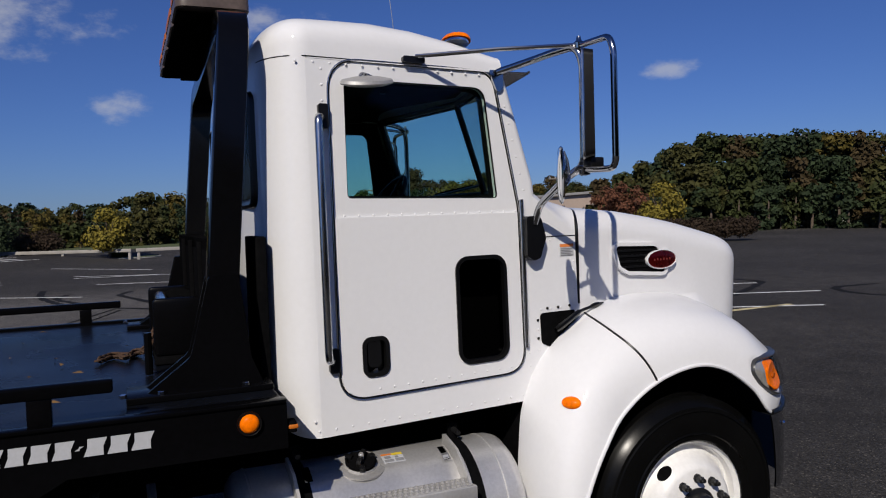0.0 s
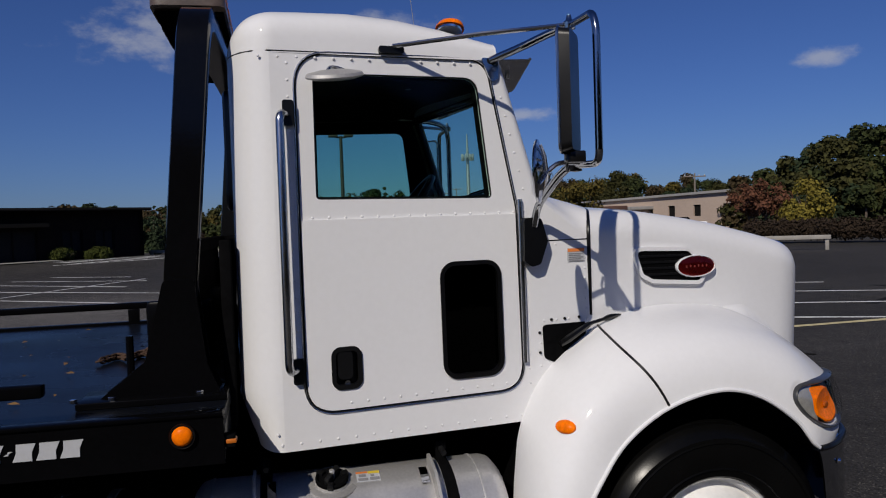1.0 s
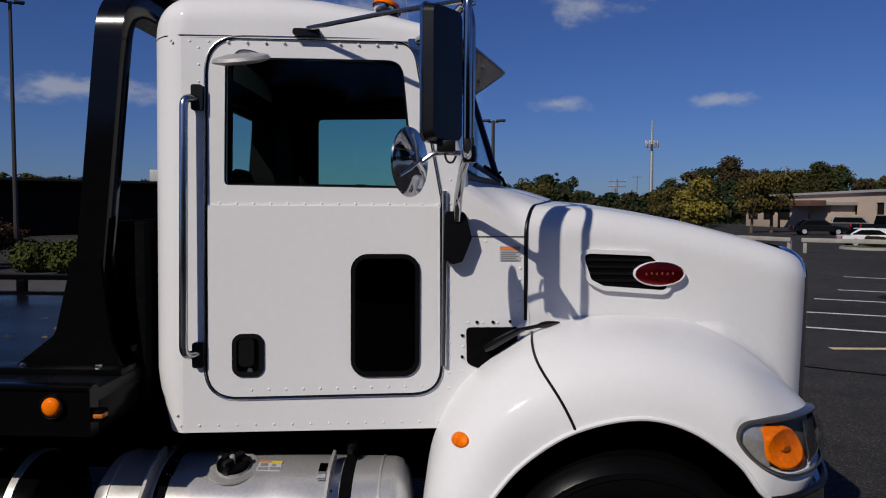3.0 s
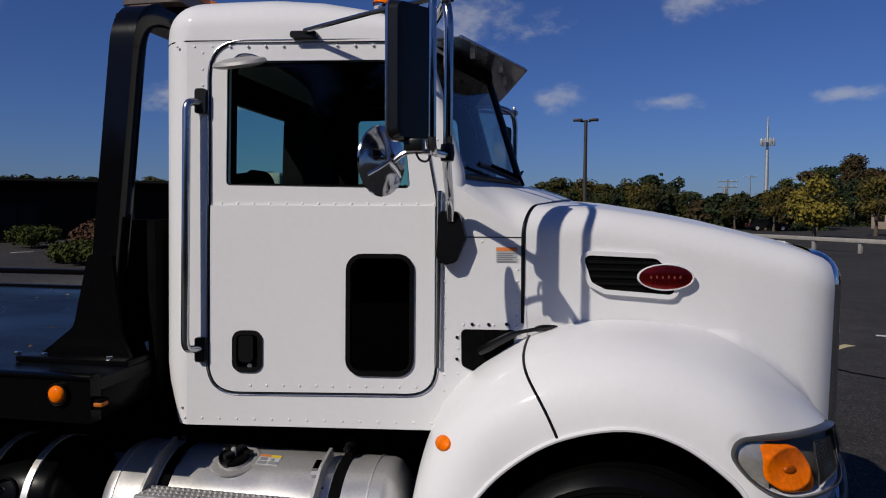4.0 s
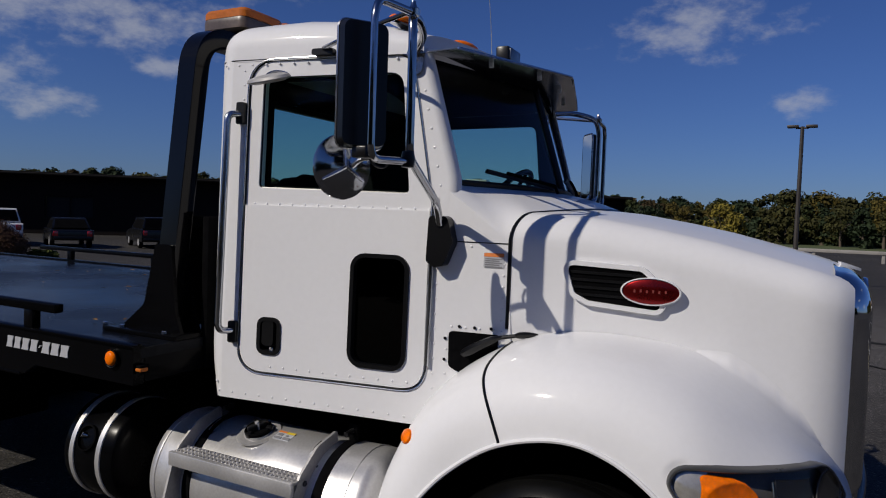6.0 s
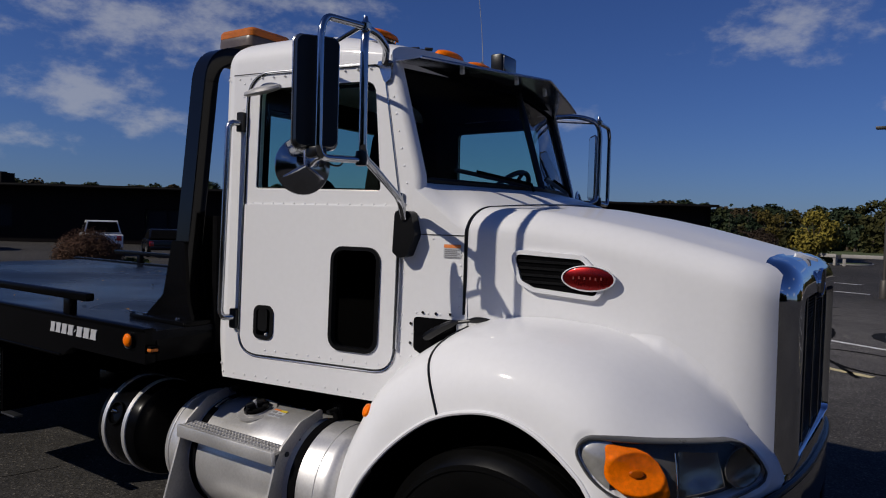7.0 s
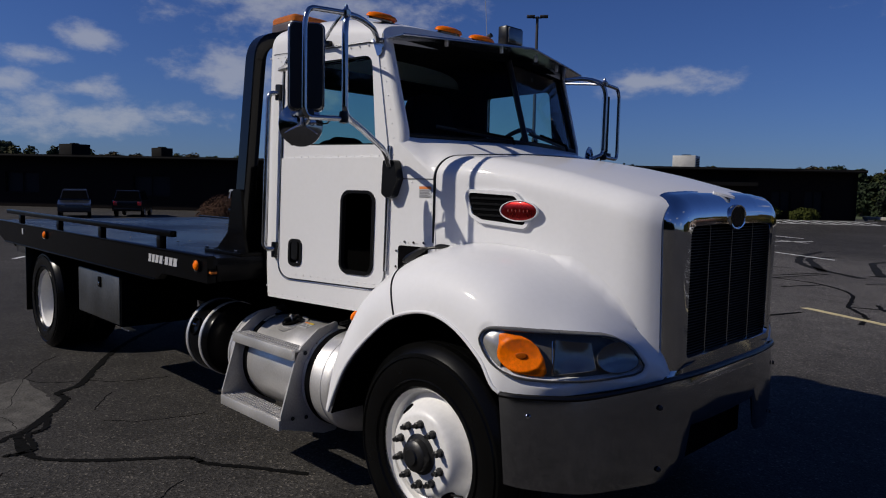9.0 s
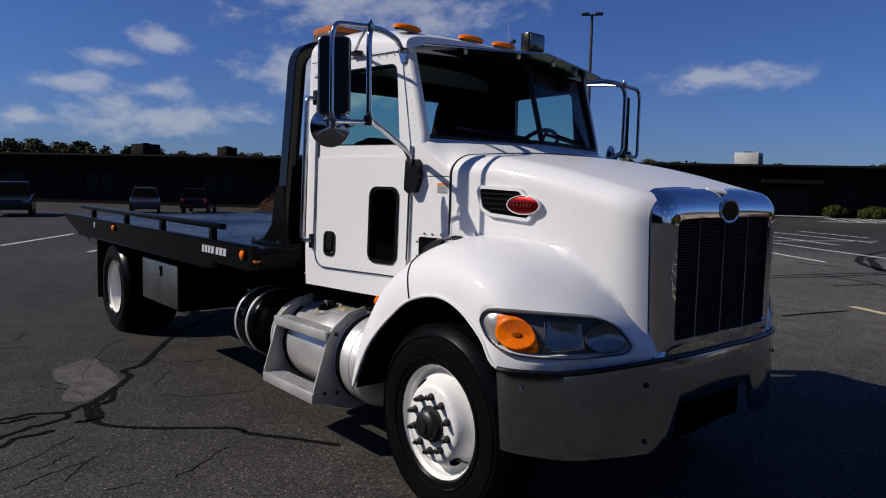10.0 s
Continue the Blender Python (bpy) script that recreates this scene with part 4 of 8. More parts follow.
BUMP_U = sorted([i / 72 for i in range(73)] + [min(range(20000), key=lambda i: abs(bump_path(i / 20000).y - y)) / 20000 for y in (-0.43, -0.42, 0.300, 0.310)])
bump = part("bumper", sheet(bmesh.new(), len(BUMP_U) - 1, 10, lambda u, v: bumper(BUMP_U[round(u * (len(BUMP_U) - 1))], v), 0.008), M_ARM, truck, "polished steel wrap-around bumper with bolt heads")
def ledge(u, v):
    """Closes the gap from the bumper's top up to the grille and back under the fenders."""
    p = bumper(u, 1.0)
    k = interp(abs(p.y), [(0.55, 0.008), (0.66, 0.11)])
    q = Vector((p.x * (1 - k), p.y * (1 - k), p.z + interp(abs(p.y), [(0.0, 0.092), (0.54, 0.086), (0.66, 0.012)])))
    return p.lerp(q, v)


part("bumper_ledge", sheet(bmesh.new(), 64, 3, ledge, 0.004), M_ARM, bump)
part("bumper_strip", tube(bmesh.new(), [bumper(i / 64, 1.0) + Vector((0.006, 0, 0.010)) for i in range(65)], 0.013, 8), M_RUBBER, bump)
for u, v in ((0.105, 0.82), (0.340, 0.78), (0.660, 0.78), (0.895, 0.82), (0.335, 0.15), (0.665, 0.15)):
    p, q = bumper(u, v), bumper(u + 0.004, v)
    t = (q - p).normalized()
    nrm = Vector((abs(t.y), -t.x * (1 if t.y > 0 else -1), 0)) if p.y > 0 else Vector((abs(t.y), -abs(t.x), 0))
    part("bolt_head", lathe(bmesh.new(), [(0, 0.012), (0.008, 0.010), (0.012, 0.004), (0.013, 0.0), (0, 0)], None, "z", 12, Matrix.Translation(p + nrm * 0.004) @ nrm.to_track_quat("Z", "Y").to_matrix().to_4x4()), M_CHROME if u < 0.2 or u > 0.8 else M_HUB, bump)
# black plate added behind the notch for the darkness inside it
part("tow_pin_plate", box(bmesh.new(), 0.66, 0.70, -0.42, 0.42, 0.46, 0.80, 0.01), M_FRAME, bump)

# ---- sun visor over the windscreen ----
def visor(u, v):
    k = u * 2 - 1
    y = 0.885 * k
    x0 = screen_x(min(0.84, abs(y)), 2.576) 
    xs = interp(abs(k), [(0.0, -0.505), (0.06, -0.515), (1.0, -0.722)])
    zl = interp(abs(k), [(0.0, 2.620), (1.0, 2.588)])
    zt = interp(abs(k), [(0.0, 2.600), (0.5, 2.598), (0.85, 2.592), (1.0, 2.585)])
    return Vector((x0 + 0.02 + (xs - x0 - 0.02) * v, y, zt + (zl - zt) * v))


vis = part("sun_visor", sheet(bmesh.new(), 40, 6, visor, 0.004), M_VISOR, truck, "polished steel sun visor over the windscreen")
# black strip under the visor's root stands in for the shade there
part("screen_header", sheet(bmesh.new(), 40, 2, lambda u, v: Vector((visor(u, 0.0).x - 0.004, visor(u, 0.0).y * 0.985, 2.552 + (visor(u, 0.0).z - 2.548) * v)), 0.004), M_FRAME, vis)
part("visor_edge", tube(bmesh.new(), [visor(i / 40, 1.0) for i in range(41)], 0.007, 6), M_VISOR, vis)
for y in (-0.55, -0.16, 0.20, 0.55):
    c = visor((y / 0.885 + 1) / 2, 0.55)
    part("visor_tab", box(bmesh.new(), c.x - 0.014, c.x + 0.006, y - 0.007, y + 0.007, c.z - 0.026, c.z - 0.002, 0.002), M_WHITE, vis, "bright fixing tab under the visor's edge")

# ---- roof lamps, aerial, camera lamp on the roof ----
for y in (-0.77, -0.26, 0.06):
    x = -1.045 if abs(y) > 0.5 else -0.985
    z = interp(x, ROOF_TOP) - (0.008 if abs(y) > 0.5 else -0.010)
    lampb = part("clearance_lamp", lathe(bmesh.new(), [(0, -0.012), (1.05, -0.012), (1.05, 0.004), (0.95, 0.014), (0, 0.014)], None, "z", 24, Matrix.Translation((x, y, z)) @ Matrix.Rotation(radians(13), 4, "Y") @ Matrix.Diagonal((0.050, 0.097, 0.6, 1))), M_CHROME, cab, "amber cab clearance lamp")
    part("lens", lathe(bmesh.new(), [(1.0, 0.01), (0.98, 0.022), (0.85, 0.042), (0.5, 0.056), (0, 0.060)], None, "z", 24, Matrix.Translation((x, y, z)) @ Matrix.Rotation(radians(13), 4, "Y") @ Matrix.Diagonal((0.060, 0.112, 0.66, 1))), M_AMBER, lampb)
spot = part("work_lamp", box(bmesh.new(), -1.06, -0.98, 0.32, 0.50, 2.756, 2.888, 0.012), M_PLASTIC, cab, "square lamp in a black case on the roof")
part("lamp_face", box(bmesh.new(), -0.981, -0.970, 0.333, 0.487, 2.770, 2.875, 0.003), M_LAMP, spot)
part("lamp_foot", tube(bmesh.new(), [(-1.02, 0.375, 2.69), (-1.02, 0.375, 2.77)], 0.018, 10), M_PLASTIC, spot)
part("aerial", tube(bmesh.new(), spline([(-1.0, 0.14, 2.70), (-1.03, 0.13, 3.10), (-1.12, 0.11, 3.75)], 6), 0.0018, 5), M_ALU_DULL, cab, "thin whip aerial")
part("air_horn", tube(bmesh.new(), fillet([(-1.18, 0.30, 2.74), (-1.18, 0.30, 2.80), (-1.10, 0.30, 2.83)], 0.03), 0.016, 8), M_PLASTIC, cab)

# ---- side mirrors on tubular arms ----
for s in (-1, 1):
    def P(x, y, z, s=s):
        k = max(0.0, min(1.0, (y - 0.95) / 0.3))
        return Vector((x + 0.065 * k, y - 0.21 * k, z - 0.080 * k)) if s > 0 else Vector((x - 0.020 * k, -y, z))
    arm = part("mirror_arm", tube(bmesh.new(), fillet([P(-0.905, 0.915, 2.575), P(-0.80, 1.03, 2.605), P(-0.735, 1.16, 2.622), P(-0.700, 1.275, 2.622), P(-0.684, 1.297, 2.55), P(-0.686, 1.292, 2.11), P(-0.710, 1.19, 2.07), P(-0.742, 0.985, 1.955), P(-0.748, 0.945, 1.87)], 0.05), 0.0165, 12), M_ARM, truck, "polished tubular mirror arm with mirrors")
    part("outer_loop", tube(bmesh.new(), fillet([P(-0.692, 1.285, 2.622), P(-0.700, 1.505, 2.610), P(-0.699, 1.530, 2.55), P(-0.699, 1.530, 2.085), P(-0.688, 1.30, 2.095)], 0.05), 0.0135, 12), M_ARM, arm)
    part("knob", lathe(bmesh.new(), [(0, -0.02), (0.024, -0.012), (0.026, 0.01), (0.012, 0.022), (0.008, 0.04), (0, 0.042)], P(-0.692, 1.285, 2.622), "z", 14), M_STEEL, arm)
    part("elbow", lathe(bmesh.new(), [(0, -0.03), (0.022, -0.026), (0.026, 0.0), (0.022, 0.03), (0, 0.034)], P(-0.687, 1.298, 2.10), "z", 14), M_PLASTIC, arm)
    part("stay", tube(bmesh.new(), [P(-1.329, 0.985, 2.612), P(-1.0, 1.15, 2.622), P(-0.715, 1.29, 2.622)], 0.0095, 8), M_STEEL, arm)
    foot = part("stay_foot", plate(bmesh.new(), rrect(-1.39, -1.285, 2.585, 2.612, 0.01), [], on_side(s), -0.03, 0.01), M_PLASTIC, arm)
    part("pillar_bracket", plate(bmesh.new(), rpoly([(-0.95, 2.585, 0.01), (-0.87, 2.585, 0.01), (-0.875, 2.50, 0.02), (-0.905, 2.48, 0.02)], 3), [], on_side(s), -0.014, 0.0), M_STEEL, arm)
    base = part("arm_base", plate(bmesh.new(), rpoly([(-0.795, 1.905, 0.02), (-0.715, 1.905, 0.03), (-0.688, 1.80, 0.02), (-0.725, 1.705, 0.02), (-0.765, 1.695, 0.02), (-0.800, 1.72, 0.02)], 4), [], on_side(s), -0.055, -0.004), M_RUBBER, arm, "black moulded arm base")
    # flat mirror in its black case
    wide = Vector((0.559, s * -0.829, 0)).normalized()
    up = Vector((0, 0, 1))
    nrm = Vector((-0.829, -s * 0.559, 0)).normalized()
    frame_m = Matrix((( wide.x, up.x, nrm.x, 0), (wide.y, up.y, nrm.y, 0), (wide.z, up.z, nrm.z, 0), (0, 0, 0, 1)))
    centre = P(-0.776, 1.4685, 2.341)
    head = part("mirror_case", plate(bmesh.new(), rrect(-0.088, 0.088, -0.215, 0.215, 0.03), [], lambda x, y, q, c=centre, fm=frame_m: c + fm.to_3x3() @ Vector((x * (1 - 0.08 * (q < -0.01)), y * (1 - 0.04 * (q < -0.01)), q)), -0.020, 0.021), M_PLASTIC, arm, "tall black mirror case")
    part("mirror_rim", tube(bmesh.new(), [centre + frame_m.to_3x3() @ Vector((x, y, 0.021)) for x, y in rrect(-0.088, 0.088, -0.215, 0.215, 0.03)], 0.0055, 6, closed=True), M_STEEL, arm)
    part("mirror_glass", plate(bmesh.new(), rrect(-0.083, 0.083, -0.209, 0.209, 0.026), [], lambda x, y, q, c=centre, fm=frame_m: c + fm.to_3x3() @ Vector((x, y, q)), 0.022, 0.026), M_MIRROR, arm)
    part("case_clamp", box(bmesh.new(), -0.03, 0.03, -0.03, 0.03, -0.02, 0.02, 0.006, Matrix.Translation(P(-0.765, 1.475, 2.112))), M_PLASTIC, arm)
    # round convex mirror below
    cm = Matrix.Translation(P(-0.884, 1.427, 2.066)) @ (Vector((-0.891, 0.454, 0)) if s < 0 else Vector((-0.97, -0.24, 0))).to_track_quat("Z", "Y").to_matrix().to_4x4() @ Matrix.Diagonal((1.08, 1.08, 1, 1))
    convex = part("convex_mirror", lathe(bmesh.new(), [(0, -0.026), (0.03, -0.024), (0.06, -0.018), (0.085, -0.009), (0.095, -0.006), (0.105, -0.004), (0.107, 0.002), (0.101, 0.007), (0.098, 0.008)], None, "z", 36, cm), M_ARM, arm, "round chrome convex mirror")
    part("convex_glass", lathe(bmesh.new(), [(0.099, 0.007), (0.07, 0.012), (0.035, 0.015), (0, 0.016)], None, "z", 36, cm), M_MIRROR, convex)
    for k in range(3):
        a = radians(90 + 120 * k)
        part("bracket_arm", tube(bmesh.new(), [cm @ Vector((0, 0, -0.030)), cm @ Vector((0.05 * math.cos(a), 0.05 * math.sin(a), -0.025)), cm @ Vector((0.088 * math.cos(a), 0.088 * math.sin(a), -0.012))], [0.007, 0.006, 0.004], 8), M_STEEL, convex)
    part("convex_stem", tube(bmesh.new(), spline([P(-0.845, 1.420, 2.068), P(-0.80, 1.42, 2.095), P(-0.72, 1.40, 2.097)], 4), 0.009, 8), M_STEEL, convex)
    part("heater_lead", tube(bmesh.new(), spline([P(-0.775, 1.45, 2.12), P(-0.765, 1.40, 2.075), P(-0.745, 1.36, 2.07), P(-0.73, 1.35, 2.10)], 5), 0.004, 6), M_RUBBER, arm)

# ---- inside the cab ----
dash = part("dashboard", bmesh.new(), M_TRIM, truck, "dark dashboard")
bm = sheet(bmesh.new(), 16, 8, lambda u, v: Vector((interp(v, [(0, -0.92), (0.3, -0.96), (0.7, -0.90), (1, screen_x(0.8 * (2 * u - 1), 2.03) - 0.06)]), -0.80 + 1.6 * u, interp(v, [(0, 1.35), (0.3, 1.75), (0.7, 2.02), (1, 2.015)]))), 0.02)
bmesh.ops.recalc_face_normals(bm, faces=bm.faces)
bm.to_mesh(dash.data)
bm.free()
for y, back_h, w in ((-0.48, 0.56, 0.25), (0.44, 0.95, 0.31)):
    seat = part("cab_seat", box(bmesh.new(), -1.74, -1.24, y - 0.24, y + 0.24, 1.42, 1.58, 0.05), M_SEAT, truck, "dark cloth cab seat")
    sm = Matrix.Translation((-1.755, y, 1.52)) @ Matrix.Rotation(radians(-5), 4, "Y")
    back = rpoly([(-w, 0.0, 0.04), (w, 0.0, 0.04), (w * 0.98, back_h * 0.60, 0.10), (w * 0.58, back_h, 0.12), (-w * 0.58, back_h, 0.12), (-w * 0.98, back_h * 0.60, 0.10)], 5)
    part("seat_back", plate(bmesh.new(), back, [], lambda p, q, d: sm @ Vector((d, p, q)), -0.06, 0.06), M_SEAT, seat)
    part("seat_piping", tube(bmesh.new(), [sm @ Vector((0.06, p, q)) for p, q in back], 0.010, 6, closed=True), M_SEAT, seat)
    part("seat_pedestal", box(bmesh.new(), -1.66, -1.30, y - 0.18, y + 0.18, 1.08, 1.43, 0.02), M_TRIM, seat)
wm = Matrix.Translation((-1.02, 0.45, 2.00)) @ Matrix.Rotation(radians(-52), 4, "Y")
wheel = part("steering_wheel", tube(bmesh.new(), [wm @ Vector((0.225 * math.cos(a), 0.225 * math.sin(a), 0)) for a in (2 * math.pi * i / 36 for i in range(36))], 0.016, 8, closed=True), M_PLASTIC, truck, "black steering wheel")
for a in (0, 120, 240):
    part("spoke", tube(bmesh.new(), [wm @ Vector((0, 0, -0.02)), wm @ Vector((0.22 * math.cos(radians(a)), 0.22 * math.sin(radians(a)), 0))], 0.012, 6), M_PLASTIC, wheel)
part("column", tube(bmesh.new(), [wm @ Vector((0, 0, 0.02)), wm @ Vector((0, 0, -0.45))], 0.035, 10), M_PLASTIC, wheel)

# ---- rivets over the cab's skin ----
bm = bmesh.new()
spots = []
for s in (-1, 1):
    fn = on_side(s)
    spots.append((fn(-1.845, 1.10, 0), s))
    for i in range(15):
        spots.append((fn(-1.83 + 0.072 * i, 1.058, 0), s))
    for i in range(14):
        spots.append((fn(-1.69 + 0.067 * i, 1.195 + 0.0006 * i, -0.003), s)) if 1 < i < 13 else None
    for i in range(14):
        spots.append((fn(-1.68 + 0.066 * i, 1.932, 0.006), s))
    for i in range(20):
        spots.append((fn(-1.755, 1.30 + 0.065 * i, 0), s))
        spots.append((fn(-0.775, 1.13 + 0.062 * i, 0), s)) if i < 14 else None
    for i in range(13):
        spots.append((fn(-1.86 + 0.072 * i, 2.560, 0), s))
    for i in range(4):
        spots.append((fn(-0.70 + 0.06 * i, 1.455, 0), s))
        spots.append((fn(-0.72, 1.26 + 0.05 * i, 0), s)) if i < 4 else None
        spots.append((fn(-0.69 + 0.06 * i, 1.785, 0), s))
    for i in range(8):
        spots.append((fn(-0.49, 1.45 + 0.045 * i, 0), s))
    for i in range(7):
        t = i / 6
        spots.append((fn(-0.775 - 0.105 * t, 2.03 + 0.47 * t, 0), s))
for p, s in spots:
    mm = Matrix.Translation(p) @ AX["y"] @ Matrix.Diagonal((1, 1, s, 1))
    lathe(bm, [(0.0058, -0.002), (0.0055, 0.001), (0.004, 0.0022), (0, 0.003)], None, "z", 7, mm)
tagged(part("rivets", bm, M_WHITE, cab, "rows of white dome rivets", 60), kind="stuff")

# ---- wheels ----
HUB_Z = 0.51
TYRE = [(0.300, 0.0), (0.312, -0.012), (0.36, -0.022), (0.42, -0.026), (0.47, -0.018), (0.497, 0.004), (0.508, 0.018)]


def tyre_profile(width):
    """Bead, sidewall, shoulder, grooved tread, and the same back again; heights run inwards from the outer face."""
    prof = list(TYRE)
    n = 5
    a, b = 0.024, width - 0.024
    for i in range(n):
        x0, x1 = a + (b - a) * i / n, a + (b - a) * (i + 1) / n
        prof += [(0.516, x0 + 0.004), (0.518, (x0 + x1) / 2), (0.516, x1 - 0.004)]
        if i < n - 1:
            prof += [(0.503, x1 - 0.003), (0.503, x1 + 0.003)]
    return prof + [(r, width - h) for r, h in reversed(TYRE)]


def wheel_at(x, s, face, width=0.28, dished=False, name="front_wheel", text="white steel wheel with a black tyre"):
    """face: distance of the tyre's outer side from the middle line."""
    m = Matrix.Translation((x, s * face, HUB_Z)) @ AX["y"] @ Matrix.Diagonal((1, 1, -s, 1))
    tyre = part(name, lathe(bmesh.new(), tyre_profile(width), None, "z", 56, m), M_TYRE, truck, text, 30)
    for r in (0.345, 0.452):
        part("tyre_ridge", lathe(bmesh.new(), [(r - 0.006, -0.018), (r, -0.0275), (r + 0.006, -0.018)], None, "z", 56, m), M_TYRE, tyre)
    if dished:
        prof = [(0.302, -0.004), (0.306, 0.004), (0.296, 0.016), (0.278, 0.022), (0.272, 0.06), (0.262, 0.13), (0.235, 0.165), (0.18, 0.172), (0.06, 0.172), (0, 0.172)]
        nut_h, flange = 0.172, 0.172
    else:
        prof = [(0.302, -0.004), (0.306, 0.004), (0.297, 0.016), (0.284, 0.024), (0.280, 0.058), (0.270, 0.066), (0.252, 0.050), (0.222, 0.002), (0.205, -0.024), (0.192, -0.036), (0.178, -0.040), (0.06, -0.040), (0, -0.040)]
        nut_h, flange = -0.040, -0.040
    rimob = part("rim", lathe(bmesh.new(), prof, None, "z", 56, m), M_WHEEL, tyre, "white painted steel disc wheel")
    for k in range(10):
        a = 2 * math.pi * (k + 0.5) / 10
        nm = m @ Matrix.Translation((0.143 * math.cos(a), 0.143 * math.sin(a), nut_h))
        part("wheel_nut", lathe(bmesh.new(), [(0.021, 0.0), (0.021, -0.008), (0.0165, -0.010), (0.0165, -0.034), (0.011, -0.038), (0.010, -0.052), (0, -0.053)], None, "z", 8, nm), M_HUB, rimob)
    part("hub", lathe(bmesh.new(), [(0.096, flange), (0.096, flange - 0.008), (0.078, flange - 0.014), (0.074, flange - 0.045), (0.062, flange - 0.056), (0.040, flange - 0.060), (0.036, flange - 0.070), (0, flange - 0.072)], None, "z", 28, m), M_HUB, rimob, "greasy black hub cap")
    if not dished:
        for k in range(2):
            a = radians(50 + 180 * k)
            hm = m @ Matrix.Translation((0.226 * math.cos(a), 0.226 * math.sin(a), 0.0075)) @ Matrix.Rotation(a, 4, "Z") @ Matrix.Rotation(radians(-57), 4, "Y") @ Matrix.Diagonal((0.027, 0.042, 1, 1))
            part("hand_hole", lathe(bmesh.new(), [(0, -0.003), (0.9, -0.003), (1.0, 0.001), (1.0, 0.01), (0, 0.01)], None, "z", 20, hm), M_FRAME, rimob)
        part("valve", tube(bmesh.new(), [m @ Vector((0.20, 0.17, 0.05)), m @ Vector((0.175, 0.15, -0.005))], 0.005, 6), M_HUB, rimob)
    return tyre


for s in (-1, 1):
    wheel_at(-0.115, s, 1.226)
    wheel_at(-6.03, s, 1.245, 0.27, True, "rear_wheel", "outer rear wheel with a deep white dish")
    wheel_at(-6.03, s, 0.945, 0.27, True, "rear_wheel", "inner rear wheel with a black tyre")

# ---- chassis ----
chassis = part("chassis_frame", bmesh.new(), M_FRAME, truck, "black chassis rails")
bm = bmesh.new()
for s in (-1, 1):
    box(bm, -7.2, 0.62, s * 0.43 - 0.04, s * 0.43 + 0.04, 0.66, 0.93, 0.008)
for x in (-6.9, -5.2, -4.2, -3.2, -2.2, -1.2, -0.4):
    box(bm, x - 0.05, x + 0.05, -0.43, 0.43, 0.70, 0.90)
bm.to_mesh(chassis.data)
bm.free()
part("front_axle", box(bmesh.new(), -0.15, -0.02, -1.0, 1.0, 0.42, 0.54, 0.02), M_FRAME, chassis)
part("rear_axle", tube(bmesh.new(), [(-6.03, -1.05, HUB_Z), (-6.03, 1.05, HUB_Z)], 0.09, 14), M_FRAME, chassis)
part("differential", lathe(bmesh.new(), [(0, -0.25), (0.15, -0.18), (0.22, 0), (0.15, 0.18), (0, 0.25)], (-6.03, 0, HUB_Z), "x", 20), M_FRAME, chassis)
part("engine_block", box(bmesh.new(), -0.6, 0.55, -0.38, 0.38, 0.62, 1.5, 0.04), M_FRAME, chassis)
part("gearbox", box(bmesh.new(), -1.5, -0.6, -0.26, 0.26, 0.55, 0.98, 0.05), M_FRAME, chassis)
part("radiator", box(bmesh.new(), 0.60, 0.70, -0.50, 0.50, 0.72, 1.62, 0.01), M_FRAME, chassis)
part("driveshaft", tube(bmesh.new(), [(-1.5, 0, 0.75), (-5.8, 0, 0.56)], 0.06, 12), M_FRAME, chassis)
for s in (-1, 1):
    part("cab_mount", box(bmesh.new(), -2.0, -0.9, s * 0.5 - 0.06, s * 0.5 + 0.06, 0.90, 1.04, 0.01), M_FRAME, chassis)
    flap = part("mud_flap", box(bmesh.new(), -6.70, -6.68, s * 0.95 - 0.32, s * 0.95 + 0.32, 0.30, 1.02, 0.004), M_RUBBER, chassis)
# small marker lamp at the head of the bed
part("reflector_plate", box(bmesh.new(), -2.022, -1.985, -1.385, -1.335, 1.165, 1.205, 0.003), M_FRAME, chassis)
# darker amber puts the shade on this marker into its colour
part("side_marker", box(bmesh.new(), -2.016, -1.980, -1.389, -1.345, 1.178, 1.194, 0.005), M_DUSTY_SHADED, chassis)

# ---- fuel tanks with steps ----
def tank_body(bm, x0, x1, y, z, r, dome=0.05):
    h = x1 - x0
    prof = [(0, 0), (r * 0.55, dome * 0.12), (r * 0.85, dome * 0.45), (r * 0.97, dome), (r, dome * 1.6), (r, h - dome * 1.6), (r * 0.97, h - dome), (r * 0.85, h - dome * 0.45), (r * 0.55, h - dome * 0.12), (0, h)]
    return lathe(bm, prof, (x0, y, z), "x", 48)


